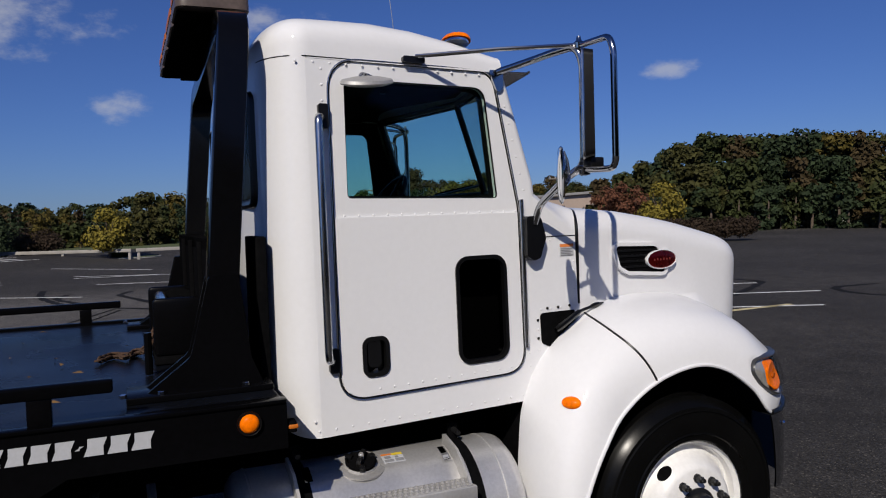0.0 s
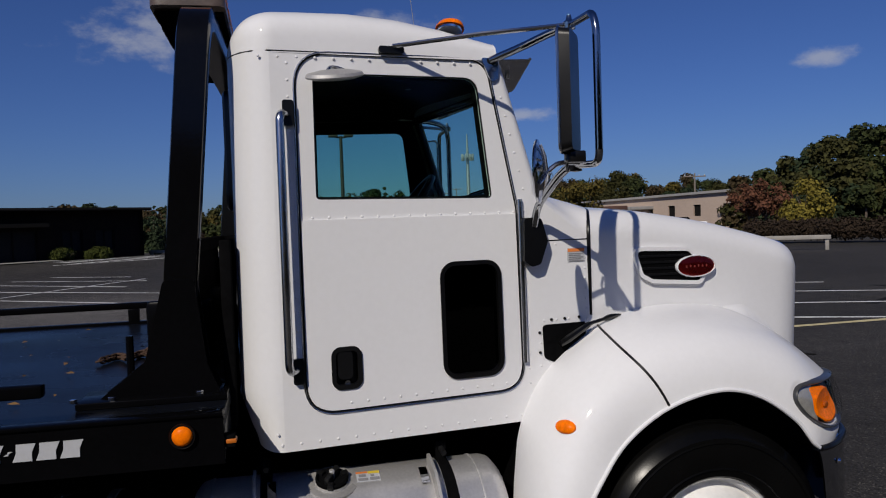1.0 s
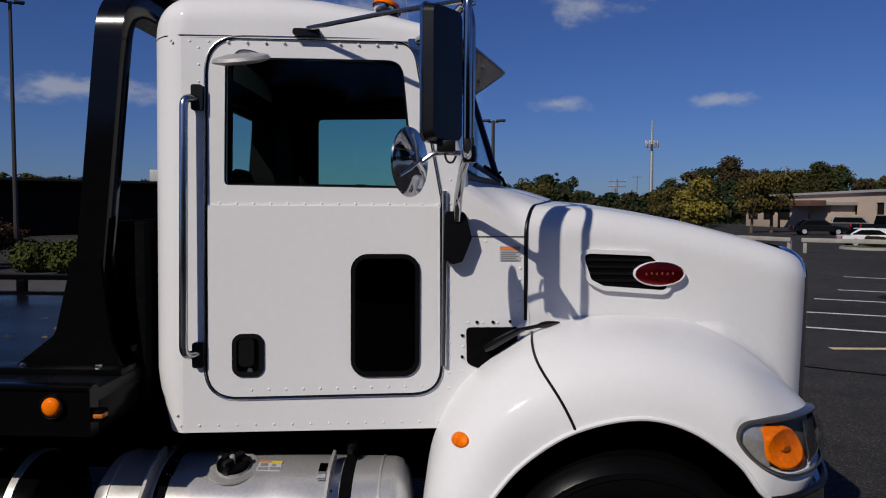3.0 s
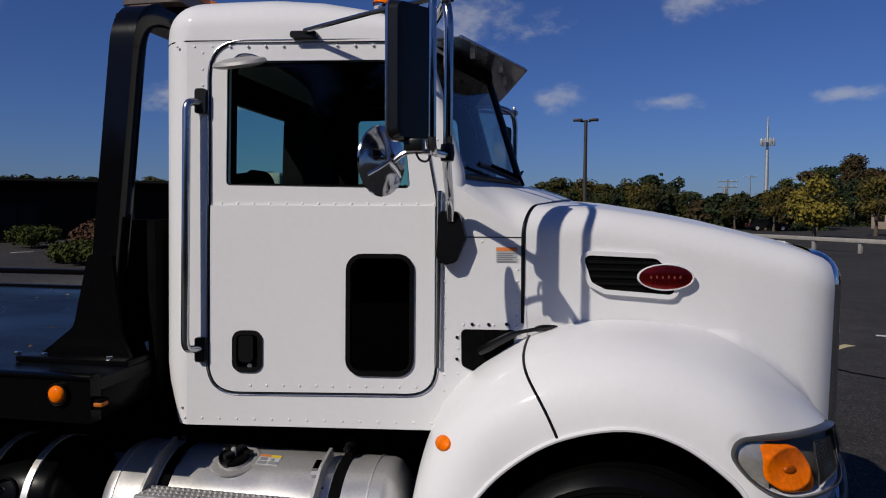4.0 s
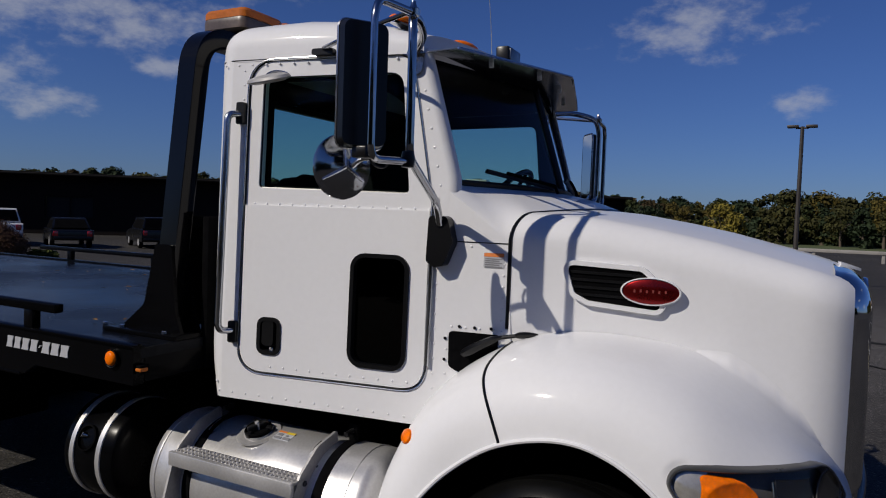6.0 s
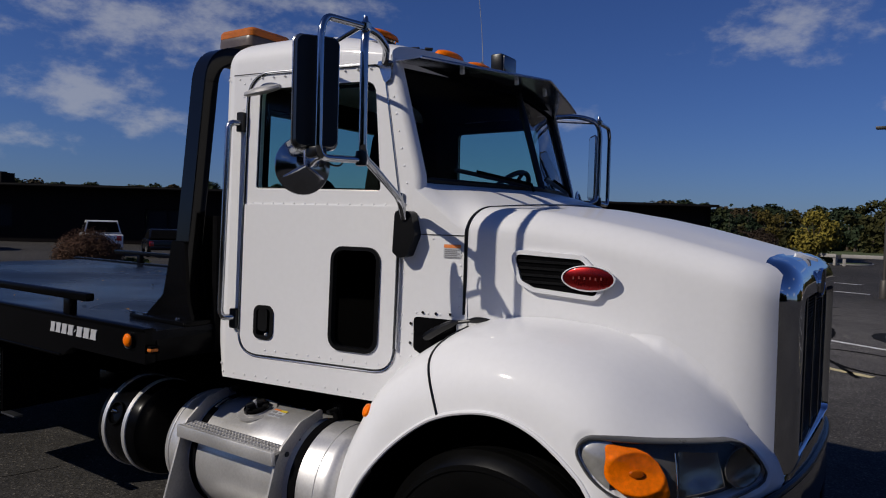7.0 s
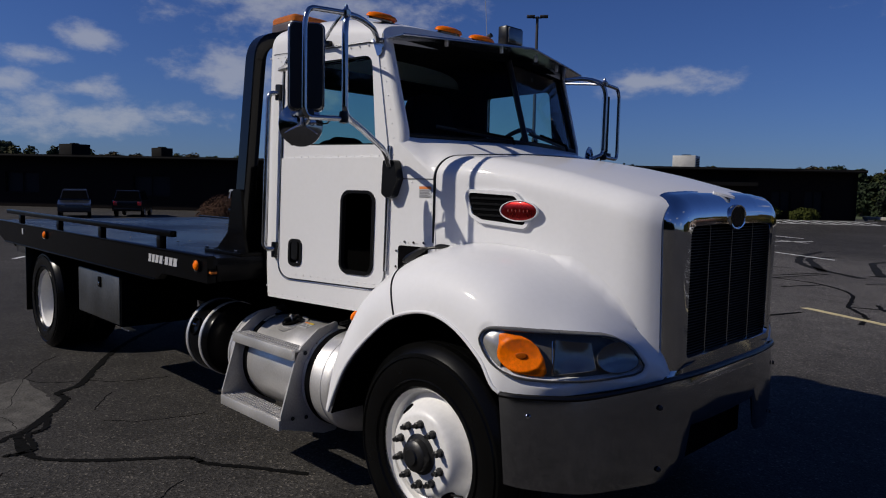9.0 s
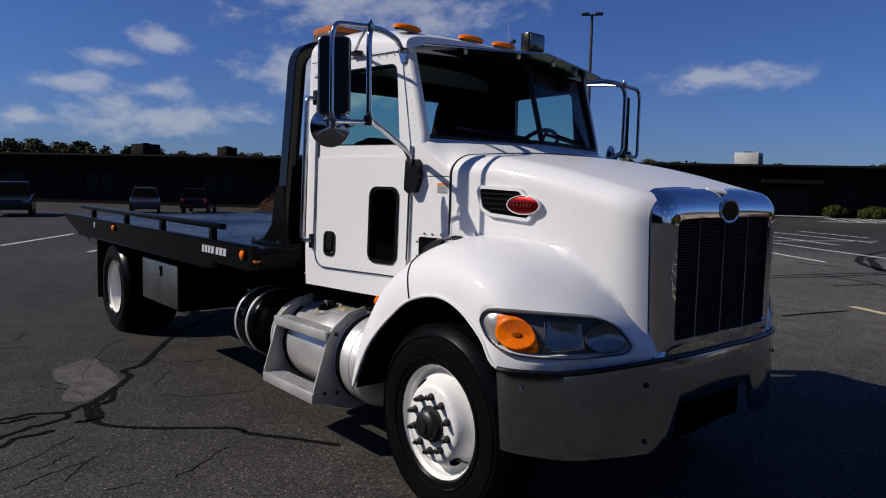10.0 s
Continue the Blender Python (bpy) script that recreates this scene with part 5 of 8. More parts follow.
for s in (-1, 1):
    ty, tz, tr = s * 0.905, 0.600, 0.288
    tank = part("fuel_tank", tank_body(bmesh.new(), -2.20, -0.92, ty, tz, tr), M_ALU, truck, "brushed aluminium fuel tank with step treads")
    for x in (-1.045, -2.11):
        part("weld_seam", lathe(bmesh.new(), [(tr - 0.002, -0.006), (tr + 0.004, -0.003), (tr + 0.004, 0.003), (tr - 0.002, 0.006)], (x, ty, tz), "x", 48), M_ALU, tank)
    for x, sw in ((-1.175, 0.022), (-1.90, 0.022)):
        strap = part("tank_strap", lathe(bmesh.new(), [(tr + 0.001, -sw - 0.002), (tr + 0.005, -sw), (tr + 0.005, sw), (tr + 0.001, sw + 0.002)], (x, ty, tz), "x", 48), M_FRAME, tank)
        cl = part("strap_clamp", box(bmesh.new(), x - 0.022, x + 0.022, ty - 0.012 - s * 0.02, ty + 0.012 - s * 0.02, tz + tr - 0.02, tz + tr + 0.08, 0.004), M_FRAME, tank)
        part("strap_plate", sheet(bmesh.new(), 3, 4, lambda u, v, x=(-1.275 if x > -1.5 else -1.880), s=s, ty=ty: Vector((x - 0.016 + 0.032 * u, ty + s * (tr + 0.014) * math.sin(radians(14 + 17 * v)), tz + (tr + 0.014) * math.cos(radians(14 + 17 * v)))), 0.006), M_CHROME, tank, "bright strap plate")
        part("strap_bolt", tube(bmesh.new(), [Vector((x, ty - s * 0.02, tz + tr + 0.05)), Vector((x, ty + s * 0.05, tz + tr + 0.045))], 0.012, 8), M_HUB, tank)
    cm = Matrix.Translation((-1.644, ty + s * 0.281 * math.sin(radians(17)), tz + 0.281 * math.cos(radians(17)))) @ Matrix.Rotation(radians(-17 * s), 4, "X")
    cap = part("filler_neck", lathe(bmesh.new(), [(0.105, -0.004), (0.104, 0.003), (0.085, 0.006), (0.070, 0.003), (0.066, 0.012), (0, 0.012)], None, "z", 32, cm), M_ALU_DULL, tank)
    part("filler_cap", lathe(bmesh.new(), [(0.064, 0.006), (0.066, 0.024), (0.060, 0.030), (0.052, 0.020), (0.02, 0.020), (0, 0.020)], None, "z", 28, cm), M_FRAME, cap, "black filler cap")
    part("cap_grip", box(bmesh.new(), -0.050, 0.050, -0.010, 0.010, 0.018, 0.052, 0.005, cm @ Matrix.Rotation(radians(60), 4, "Z")), M_HUB, cap)
    part("cap_lock", lathe(bmesh.new(), [(0.011, 0.02), (0.011, 0.056), (0.008, 0.060), (0, 0.060)], None, "z", 16, cm), M_ALU, cap)
    for k in range(3):
        part("cap_lug", box(bmesh.new(), 0.040, 0.070, -0.012, 0.012, 0.010, 0.034, 0.004, cm @ Matrix.Rotation(radians(20 + 120 * k), 4, "Z")), M_PLASTIC, cap)
    st = part("tank_sticker", sheet(bmesh.new(), 2, 5, lambda u, v, s=s, ty=ty: Vector((-1.545 + 0.095 * u, ty + s * (tr + 0.0015) * math.sin(radians(9 + 13 * v)), tz + (tr + 0.0015) * math.cos(radians(9 + 13 * v)))), 0.0008), M_DECAL, tank, "warning sticker in white and yellow")
    part("sticker_header", sheet(bmesh.new(), 1, 2, lambda u, v, s=s, ty=ty: Vector((-1.497 + 0.047 * u, ty + s * (tr + 0.0035) * math.sin(radians(9 + 3.5 * v)), tz + (tr + 0.0035) * math.cos(radians(9 + 3.5 * v)))), 0.0008), M_YELLOW, st)
    part("sticker_header", sheet(bmesh.new(), 1, 2, lambda u, v, s=s, ty=ty: Vector((-1.545 + 0.046 * u, ty + s * (tr + 0.0035) * math.sin(radians(9 + 2.5 * v)), tz + (tr + 0.0035) * math.cos(radians(9 + 2.5 * v)))), 0.0008), M_ORANGE, st)
    bm = bmesh.new()
    for x0, a0, a1, wd in ((-1.535, 13.0, 16.5, 0.028), (-1.54, 18.0, 21.0, 0.040), (-1.488, 14.0, 16.6, 0.014), (-1.492, 17.6, 21.0, 0.038)):
        sheet(bm, 2, 3, lambda u, v, s=s, ty=ty: Vector((x0 + wd * u, ty + s * (tr + 0.0035) * math.sin(radians(a0 + (a1 - a0) * v)), tz + (tr + 0.0035) * math.cos(radians(a0 + (a1 - a0) * v)))), 0.0006)
    part("sticker_print_bars", bm, M_GREYPRINT, st)
    part("splash_guard", box(bmesh.new(), -0.812, -0.800, s * 0.52, s * 1.06, 0.46, 0.98, 0.003), M_FRAME, chassis)
    # step hangers and treads
    prof = [(0.93, 0.940), (1.08, 0.905), (1.20, 0.812), (1.238, 0.740), (1.335, 0.425), (1.335, 0.352), (1.03, 0.262), (0.93, 0.262)]
    hang = rpoly([(y, z, 0.05 if i in (1, 2, 3) else 0.02) for i, (y, z) in enumerate(prof)], 4)
    for k, x in enumerate((-1.950, -1.245)):
        bm = plate(bmesh.new(), hang, [], lambda y, z, d, x=x, s=s: Vector((x + d, s * y, z)), 0.0, 0.012)
        if k == 0:
            steps = part("cab_step", bm, M_ALU_DULL, truck, "aluminium cab step with two punched treads")
        else:
            part("step_hanger", bm, M_ALU_DULL, steps)
    for y0, y1, z in ((1.140, 1.250, 0.798), (1.190, 1.335, 0.402)):
        tread = part("tread", box(bmesh.new(), -1.940, -1.233, s * y0, s * y1, z - 0.012, z, 0.002), M_ALU_DULL, steps)
        part("tread_edge", box(bmesh.new(), -1.940, -1.233, s * y1 - 0.012, s * y1 + 0.012, z - 0.058, z + 0.004, 0.003), M_ALU, tread)
        bm = bmesh.new()
        rows = 3 if z > 0.6 else 5
        for r in range(rows):
            for i in range(30):
                lathe(bm, [(0.0085, 0), (0.007, 0.005), (0.0035, 0.0065), (0.003, 0.002)], (-1.922 + 0.0231 * i + (0.012 if r % 2 else 0), s * (y0 + 0.018 + (y1 - y0 - 0.045) * r / (rows - 1)), z), "z", 6)
        tagged(part("tread_studs", bm, M_ALU_DULL, tread), kind="stuff")
    for y, z in ((1.17, 0.775), (1.08, 0.815), (1.255, 0.40), (1.16, 0.39)):
        part("hanger_bolt", disc(bmesh.new(), (-1.233, s * y, z), 0.013, "x", 0.008, 8, 0.002), M_HUB, steps)
    # round air tank behind it
    air = part("air_tank", tank_body(bmesh.new(), -2.77, -2.35, s * 0.965, 0.635, 0.265, 0.03), M_BLACK, truck, "black round tank with two bright bands")
    for x in (-2.67, -2.47):
        part("tank_band", lathe(bmesh.new(), [(0.266, -0.017), (0.272, -0.015), (0.272, 0.015), (0.266, 0.017)], (x, s * 0.965, 0.635), "x", 48), M_ALU, air)
    pm = Matrix.Translation((-2.57, s * (0.965 + 0.244), 0.735)) @ Vector((0, s * 0.92, 0.38)).to_track_quat("Z", "Y").to_matrix().to_4x4()
    part("port_ring", lathe(bmesh.new(), [(0.066, -0.02), (0.066, 0.012), (0.058, 0.014), (0.056, -0.010), (0, -0.010)], None, "z", 24, pm), M_FRAME, air)
    part("port_valve", tube(bmesh.new(), [pm @ Vector((-0.02, 0.01, -0.01)), pm @ Vector((-0.034, 0.012, 0.018))], 0.016, 10), M_STEEL, air)
    # tool box under the bed
    tool = part("tool_box", box(bmesh.new(), -4.82, -3.775, s * 0.62, s * 1.292, 0.548, 0.985, 0.008), M_FRAME, truck, "aluminium under-bed tool box")
    part("box_lid", box(bmesh.new(), -4.80, -3.795, s * 1.292, s * 1.304, 0.565, 0.968, 0.004), M_BOX, tool)
    part("box_latch", box(bmesh.new(), -4.265, -4.205, s * 1.304, s * 1.316, 0.84, 0.93, 0.004), M_FRAME, tool)
    part("latch_handle", box(bmesh.new(), -4.25, -4.22, s * 1.314, s * 1.324, 0.855, 0.885, 0.003), M_CHROME, tool)
    part("box_tray", box(bmesh.new(), -3.78, -3.60, s * 1.24, s * 1.30, 0.540, 0.552, 0.002), M_BOX, tool)

# ---- the flat bed ----
DECK = 1.275
bed = part("bed_deck", bmesh.new(), M_DECK, truck, "dark steel flatbed deck")
bm = bmesh.new()
box(bm, -7.55, -2.02, -1.36, 1.36, DECK - 0.05, DECK, 0.004)
bm.to_mesh(bed.data)
bm.free()
for s in (-1, 1):
    side = part("bed_side_rail", plate(bmesh.new(), [(-7.84, 1.285), (-2.02, 1.285), (-2.02, 1.115), (-2.72, 1.115), (-2.82, 1.06), (-7.0, 1.06), (-7.60, 1.20)], [], lambda x, z, d, s=s: Vector((x, s * (1.395 - d), z)), 0.0, 0.06), M_BLACK, bed, "black side rail of the bed")
    part("rail_flange", box(bmesh.new(), -7.82, -2.02, s * 1.345, s * 1.405, 1.278, 1.292, 0.004), M_BLACK, side)
    part("rail_flange", box(bmesh.new(), -7.0, -2.84, s * 1.32, s * 1.402, 1.052, 1.066, 0.004), M_BLACK, side)
    tie = part("tie_rail", box(bmesh.new(), -6.92, -2.575, s * 1.345, s * 1.395, 1.378, 1.422, 0.008), M_BLACK, bed, "low black tie-down rail on posts")
    for x in (-2.79, -3.98, -5.10, -6.40):
        part("rail_post", box(bmesh.new(), x - 0.035, x + 0.035, s * 1.345, s * 1.39, 1.285, 1.380, 0.004), M_BLACK, tie)
    for x in (-2.152, -5.45):
        mk = part("bed_marker", disc(bmesh.new(), (x, s * 1.396, 1.222), 0.042, "y", -s * -0.012, 24, 0.002), M_RUBBER, side)
        part("marker_lens", lathe(bmesh.new(), [(0.034, 0.010), (0.032, 0.018), (0.022, 0.026), (0, 0.029)], None, "z", 22, Matrix.Translation((x, s * 1.396, 1.222)) @ AX["y"] @ Matrix.Diagonal((1, 1, s, 1))), M_AMBER, mk, "round amber marker lens")
    part("rear_reflector", box(bmesh.new(), -6.28, -6.24, s * 1.395, s * 1.402, 1.18, 1.24, 0.002), M_DECAL, side)
    # maker's sign as plain slanted blocks
    xs = -2.952
    sign = None
    for wd in (0.050, 0.052, 0.056, 0.056, 0.014, 0.058, 0.060, 0.060):
        z0, z1 = (1.182, 1.238) if wd > 0.03 else (1.204, 1.216)
        a, sl, nx, mz = xs, 0.012, wd * 0.28, (z0 + z1) / 2
        lo = [(a, z0), (a + wd, z0), (a + wd + sl / 2 - 0.006, mz), (a + wd + sl, z1), (a + sl, z1), (a + sl / 2 + 0.005, mz)]
        bm = plate(bmesh.new(), lo, [], lambda x, z, d, s=s: Vector((x if s < 0 else -5.42 - x, s * (1.399 - d), z)), 0.0, 0.004)
        if sign is None:
            sign = part("sign_block", bm, M_DECAL, side, "row of slanted white blocks")
        else:
            part("sign_block", bm, M_DECAL, side)
        xs += wd + 0.011
    part("wheel_guard", box(bmesh.new(), -6.75, -5.35, s * 0.66, s * 1.30, 1.06, 1.075, 0.003), M_FRAME, bed)
part("bed_crossbeam", box(bmesh.new(), -2.12, -2.02, -1.33, 1.33, 1.12, 1.27, 0.006), M_BLACK, bed)
for i in range(10):
    x = -2.6 - 0.48 * i
    part("cross_member", box(bmesh.new(), x - 0.04, x + 0.04, -1.33, 1.33, 1.10, 1.222, 0.004), M_FRAME, bed)
for s in (-1, 1):
    part("sub_rail", box(bmesh.new(), -7.3, -2.1, s * 0.40 - 0.06, s * 0.40 + 0.06, 0.93, 1.10, 0.006), M_FRAME, bed)
tail = part("tail_beam", box(bmesh.new(), -7.25, -7.08, -1.25, 1.25, 0.98, 1.14, 0.01), M_FRAME, bed)
for s in (-1, 1):
    for k in range(3):
        part("tail_lamp", disc(bmesh.new(), (-7.26, s * (1.15 - 0.17 * k), 1.06), 0.05, "x", 0.03, 18), M_REDLENS, tail)
    part("tail_bracket", box(bmesh.new(), -7.10, -6.75, s * 1.20, s * 1.26, 0.93, 1.10, 0.008), M_STEEL, tail)
part("wheel_lift", box(bmesh.new(), -7.9, -7.0, -0.12, 0.12, 0.62, 0.80, 0.02), M_FRAME, chassis)

# ---- headache rack with light bar ----
rack = part("headache_rack", bmesh.new(), M_RACK, truck, "black steel headache rack behind the cab")
bm = bmesh.new()
path = fillet([(-2.215, -1.045, 1.28), (-2.086, -0.995, 2.735), (-2.030, 0.995, 2.735), (-2.160, 1.045, 1.28)], 0.16, 9)
rings = []
for i, p in enumerate(path):
    d = (path[min(i + 1, len(path) - 1)] - path[max(i - 1, 0)]).normalized()
    n = d.cross(Vector((1, 0, 0))).normalized()
    rings.append([bm.verts.new(p + Vector((a * 0.060, 0, 0)) + n * b * 0.046) for a, b in ((-1, -0.75), (-0.92, -1), (0.92, -1), (1, -0.75), (1, 0.75), (0.92, 1), (-0.92, 1), (-1, 0.75))])
for a, b in zip(rings, rings[1:]):
    for k in range(8):
        bm.faces.new((a[k], a[(k + 1) % 8], b[(k + 1) % 8], b[k]))
bmesh.ops.recalc_face_normals(bm, faces=bm.faces)
bm.to_mesh(rack.data)
bm.free()
rack.data.polygons.foreach_set("use_smooth", [True] * len(rack.data.polygons))
rack.data.set_sharp_from_angle(angle=radians(30))
for s in (-1, 1):
    part("rack_gusset", plate(bmesh.new(), rpoly([(-2.50, 1.275, 0.01), (-2.04, 1.275, 0.01), (-2.09, 1.40, 0.05), (-2.125, 1.72, 0.02), (-2.235, 1.72, 0.02), (-2.31, 1.42, 0.06)], 4), [], lambda x, z, d, s=s: Vector((x, s * (1.10 - d), z)), 0.0, 0.02), M_BLACK, rack)
    part("rack_gusset", plate(bmesh.new(), rpoly([(-2.50, 1.275, 0.01), (-2.04, 1.275, 0.01), (-2.09, 1.40, 0.05), (-2.125, 1.72, 0.02), (-2.235, 1.72, 0.02), (-2.31, 1.42, 0.06)], 4), [], lambda x, z, d, s=s: Vector((x, s * (0.99 - d), z)), 0.0, 0.02), M_BLACK, rack)
    part("rack_foot", box(bmesh.new(), -2.54, -2.02, s * 0.94, s * 1.16, 1.276, 1.300, 0.004), M_BLACK, rack)
    for x in (-2.55, -2.42, -2.12):
        part("foot_bolt", disc(bmesh.new(), (x, s * 1.135, 1.299), 0.014, "z", 0.014, 6, 0.002), M_STEEL, rack)
part("rack_crossbar", box(bmesh.new(), -2.205, -2.150, -0.98, 0.98, 1.80, 1.86, 0.006), M_FRAME, rack)
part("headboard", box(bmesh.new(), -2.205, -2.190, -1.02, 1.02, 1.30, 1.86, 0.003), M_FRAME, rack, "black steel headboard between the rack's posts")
# black plates added in front of the cab's lower rear corners
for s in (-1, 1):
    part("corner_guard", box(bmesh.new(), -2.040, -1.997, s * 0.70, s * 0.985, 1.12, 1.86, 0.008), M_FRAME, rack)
for y in (-0.5, 0.0, 0.5):
    part("headboard_rib", box(bmesh.new(), -2.225, -2.205, y - 0.025, y + 0.025, 1.30, 1.84, 0.003), M_FRAME, rack)
barbase = part("light_bar", box(bmesh.new(), -2.275, -1.995, -0.70, 0.70, 2.800, 2.818, 0.006), M_FRAME, rack, "amber light bar with a dusty clear base on top of the rack")
M_DUSTYBASE = pbr("dusty_clear_plastic", (0.10, 0.075, 0.062), 0.35, 0, 0.4, 9, 60, 0.1, spec=0.5)
for s in (-1, 1):
    part("bar_foot", box(bmesh.new(), -2.18, -2.08, s * 0.55 - 0.05, s * 0.55 + 0.05, 2.77, 2.802, 0.004), M_FRAME, barbase)


def bar_shell(y0, y1, z0, z1, inset):
    """One length of the bar, rounded at its ends, narrowing a little upwards."""
    cx, hw = -2.135, 0.150
    loop = rpoly([(cx - hw, y0, 0.05), (cx + hw, y0, 0.05), (cx + hw, y1, 0.05), (cx - hw, y1, 0.05)], 4)
    bm = bmesh.new()
    rows = [(0.0, z0), (0.0, z0 + (z1 - z0) * 0.6), (inset * 0.4, z0 + (z1 - z0) * 0.88), (inset, z1)]
    rings = [[bm.verts.new((x, y, z)) for x, y in grow(loop, -d)] for d, z in rows]
    for a, b in zip(rings, rings[1:]):
        for k in range(len(a)):
            bm.faces.new((a[k], a[(k + 1) % len(a)], b[(k + 1) % len(b)], b[k]))
    bm.faces.new(rings[-1])
    bm.faces.new(rings[0][::-1])
    return bm


for y0, y1 in ((-0.78, -0.46), (-0.455, -0.005), (0.005, 0.455), (0.46, 0.78)):
    part("bar_base", bar_shell(y0, y1, 2.818, 2.872, 0.004), M_DUSTYBASE, barbase, "dusty clear lower lens")
    part("bar_lens", bar_shell(y0 + 0.004, y1 - 0.004, 2.874, 2.925, 0.03), M_DUSTY_SHADED, barbase, "amber upper lens")

# ---- winch and chain on the deck ----
winch = part("winch", box(bmesh.new(), -2.42, -2.10, -0.42, 0.42, 1.28, 1.31, 0.004), M_FRAME, truck, "black winch at the head of the deck")
for y in (-0.36, 0.36):
    part("winch_cheek", box(bmesh.new(), -2.42, -2.12, y - 0.02, y + 0.02, 1.31, 1.58, 0.02), M_BLACK, winch)
part("winch_drum", lathe(bmesh.new(), [(0, -0.34), (0.13, -0.34), (0.13, -0.31), (0.09, -0.30), (0.09, 0.30), (0.13, 0.31), (0.13, 0.34), (0, 0.34)], (-2.27, 0, 1.44), "y", 24), M_FRAME, winch)
part("tension_roller", tube(bmesh.new(), [(-2.36, -0.33, 1.53), (-2.36, 0.33, 1.53)], 0.03, 12), M_STEEL, winch)
part("lever", tube(bmesh.new(), [(-2.45, -0.62, 1.28), (-2.45, -0.62, 1.46)], 0.016, 8), M_BLACK, winch)
chain = part("chain", bmesh.new(), M_RUST, truck, "rusty chain and hook lying on the deck")
bm = bmesh.new()
rnd = random.Random(4)
cpts = spline([(-2.66, -0.22, 1.295), (-2.60, -0.12, 1.295), (-2.54, -0.20, 1.30), (-2.50, -0.08, 1.295), (-2.45, -0.14, 1.32), (-2.40, -0.04, 1.40), (-2.36, 0.02, 1.48)], 7)
for i, p in enumerate(cpts[:-1]):
    d = (cpts[i + 1] - p).normalized()
    q = d.to_track_quat("X", "Z").to_matrix().to_4x4()
    mm = Matrix.Translation(p) @ q @ Matrix.Rotation(radians(90 * (i % 2) + rnd.uniform(-20, 20)), 4, "X")
    tube(bm, [mm @ Vector((0.026 * math.cos(a), 0.014 * math.sin(a), 0)) for a in (2 * math.pi * k / 10 for k in range(10))], 0.0055, 5, closed=True)
bm.to_mesh(chain.data)
bm.free()


# the truck stands a little askew: its left side lies further back
for ob in truck.children_recursive:
    if ob.type == "MESH":
        for v in ob.data.vertices:
            w = v.co.y + 0.95
            if v.co.z > 1.0 and -1.99 < v.co.x < -0.9:
                v.co.y -= 0.070 * min(1.0, (-0.9 - v.co.x) / 0.85) * max(0.0, w / 1.9)
            if v.co.x > -0.9 and v.co.y > 0.62:
                v.co.y = 0.62 + (v.co.y - 0.62) * interp(v.co.z, [(1.35, 0.69), (1.75, 0.92)])
            v.co.x -= 0.040 * w * (1 - 0.4 * min(1.0, max(0.0, (v.co.x - 0.3) / 0.4)))


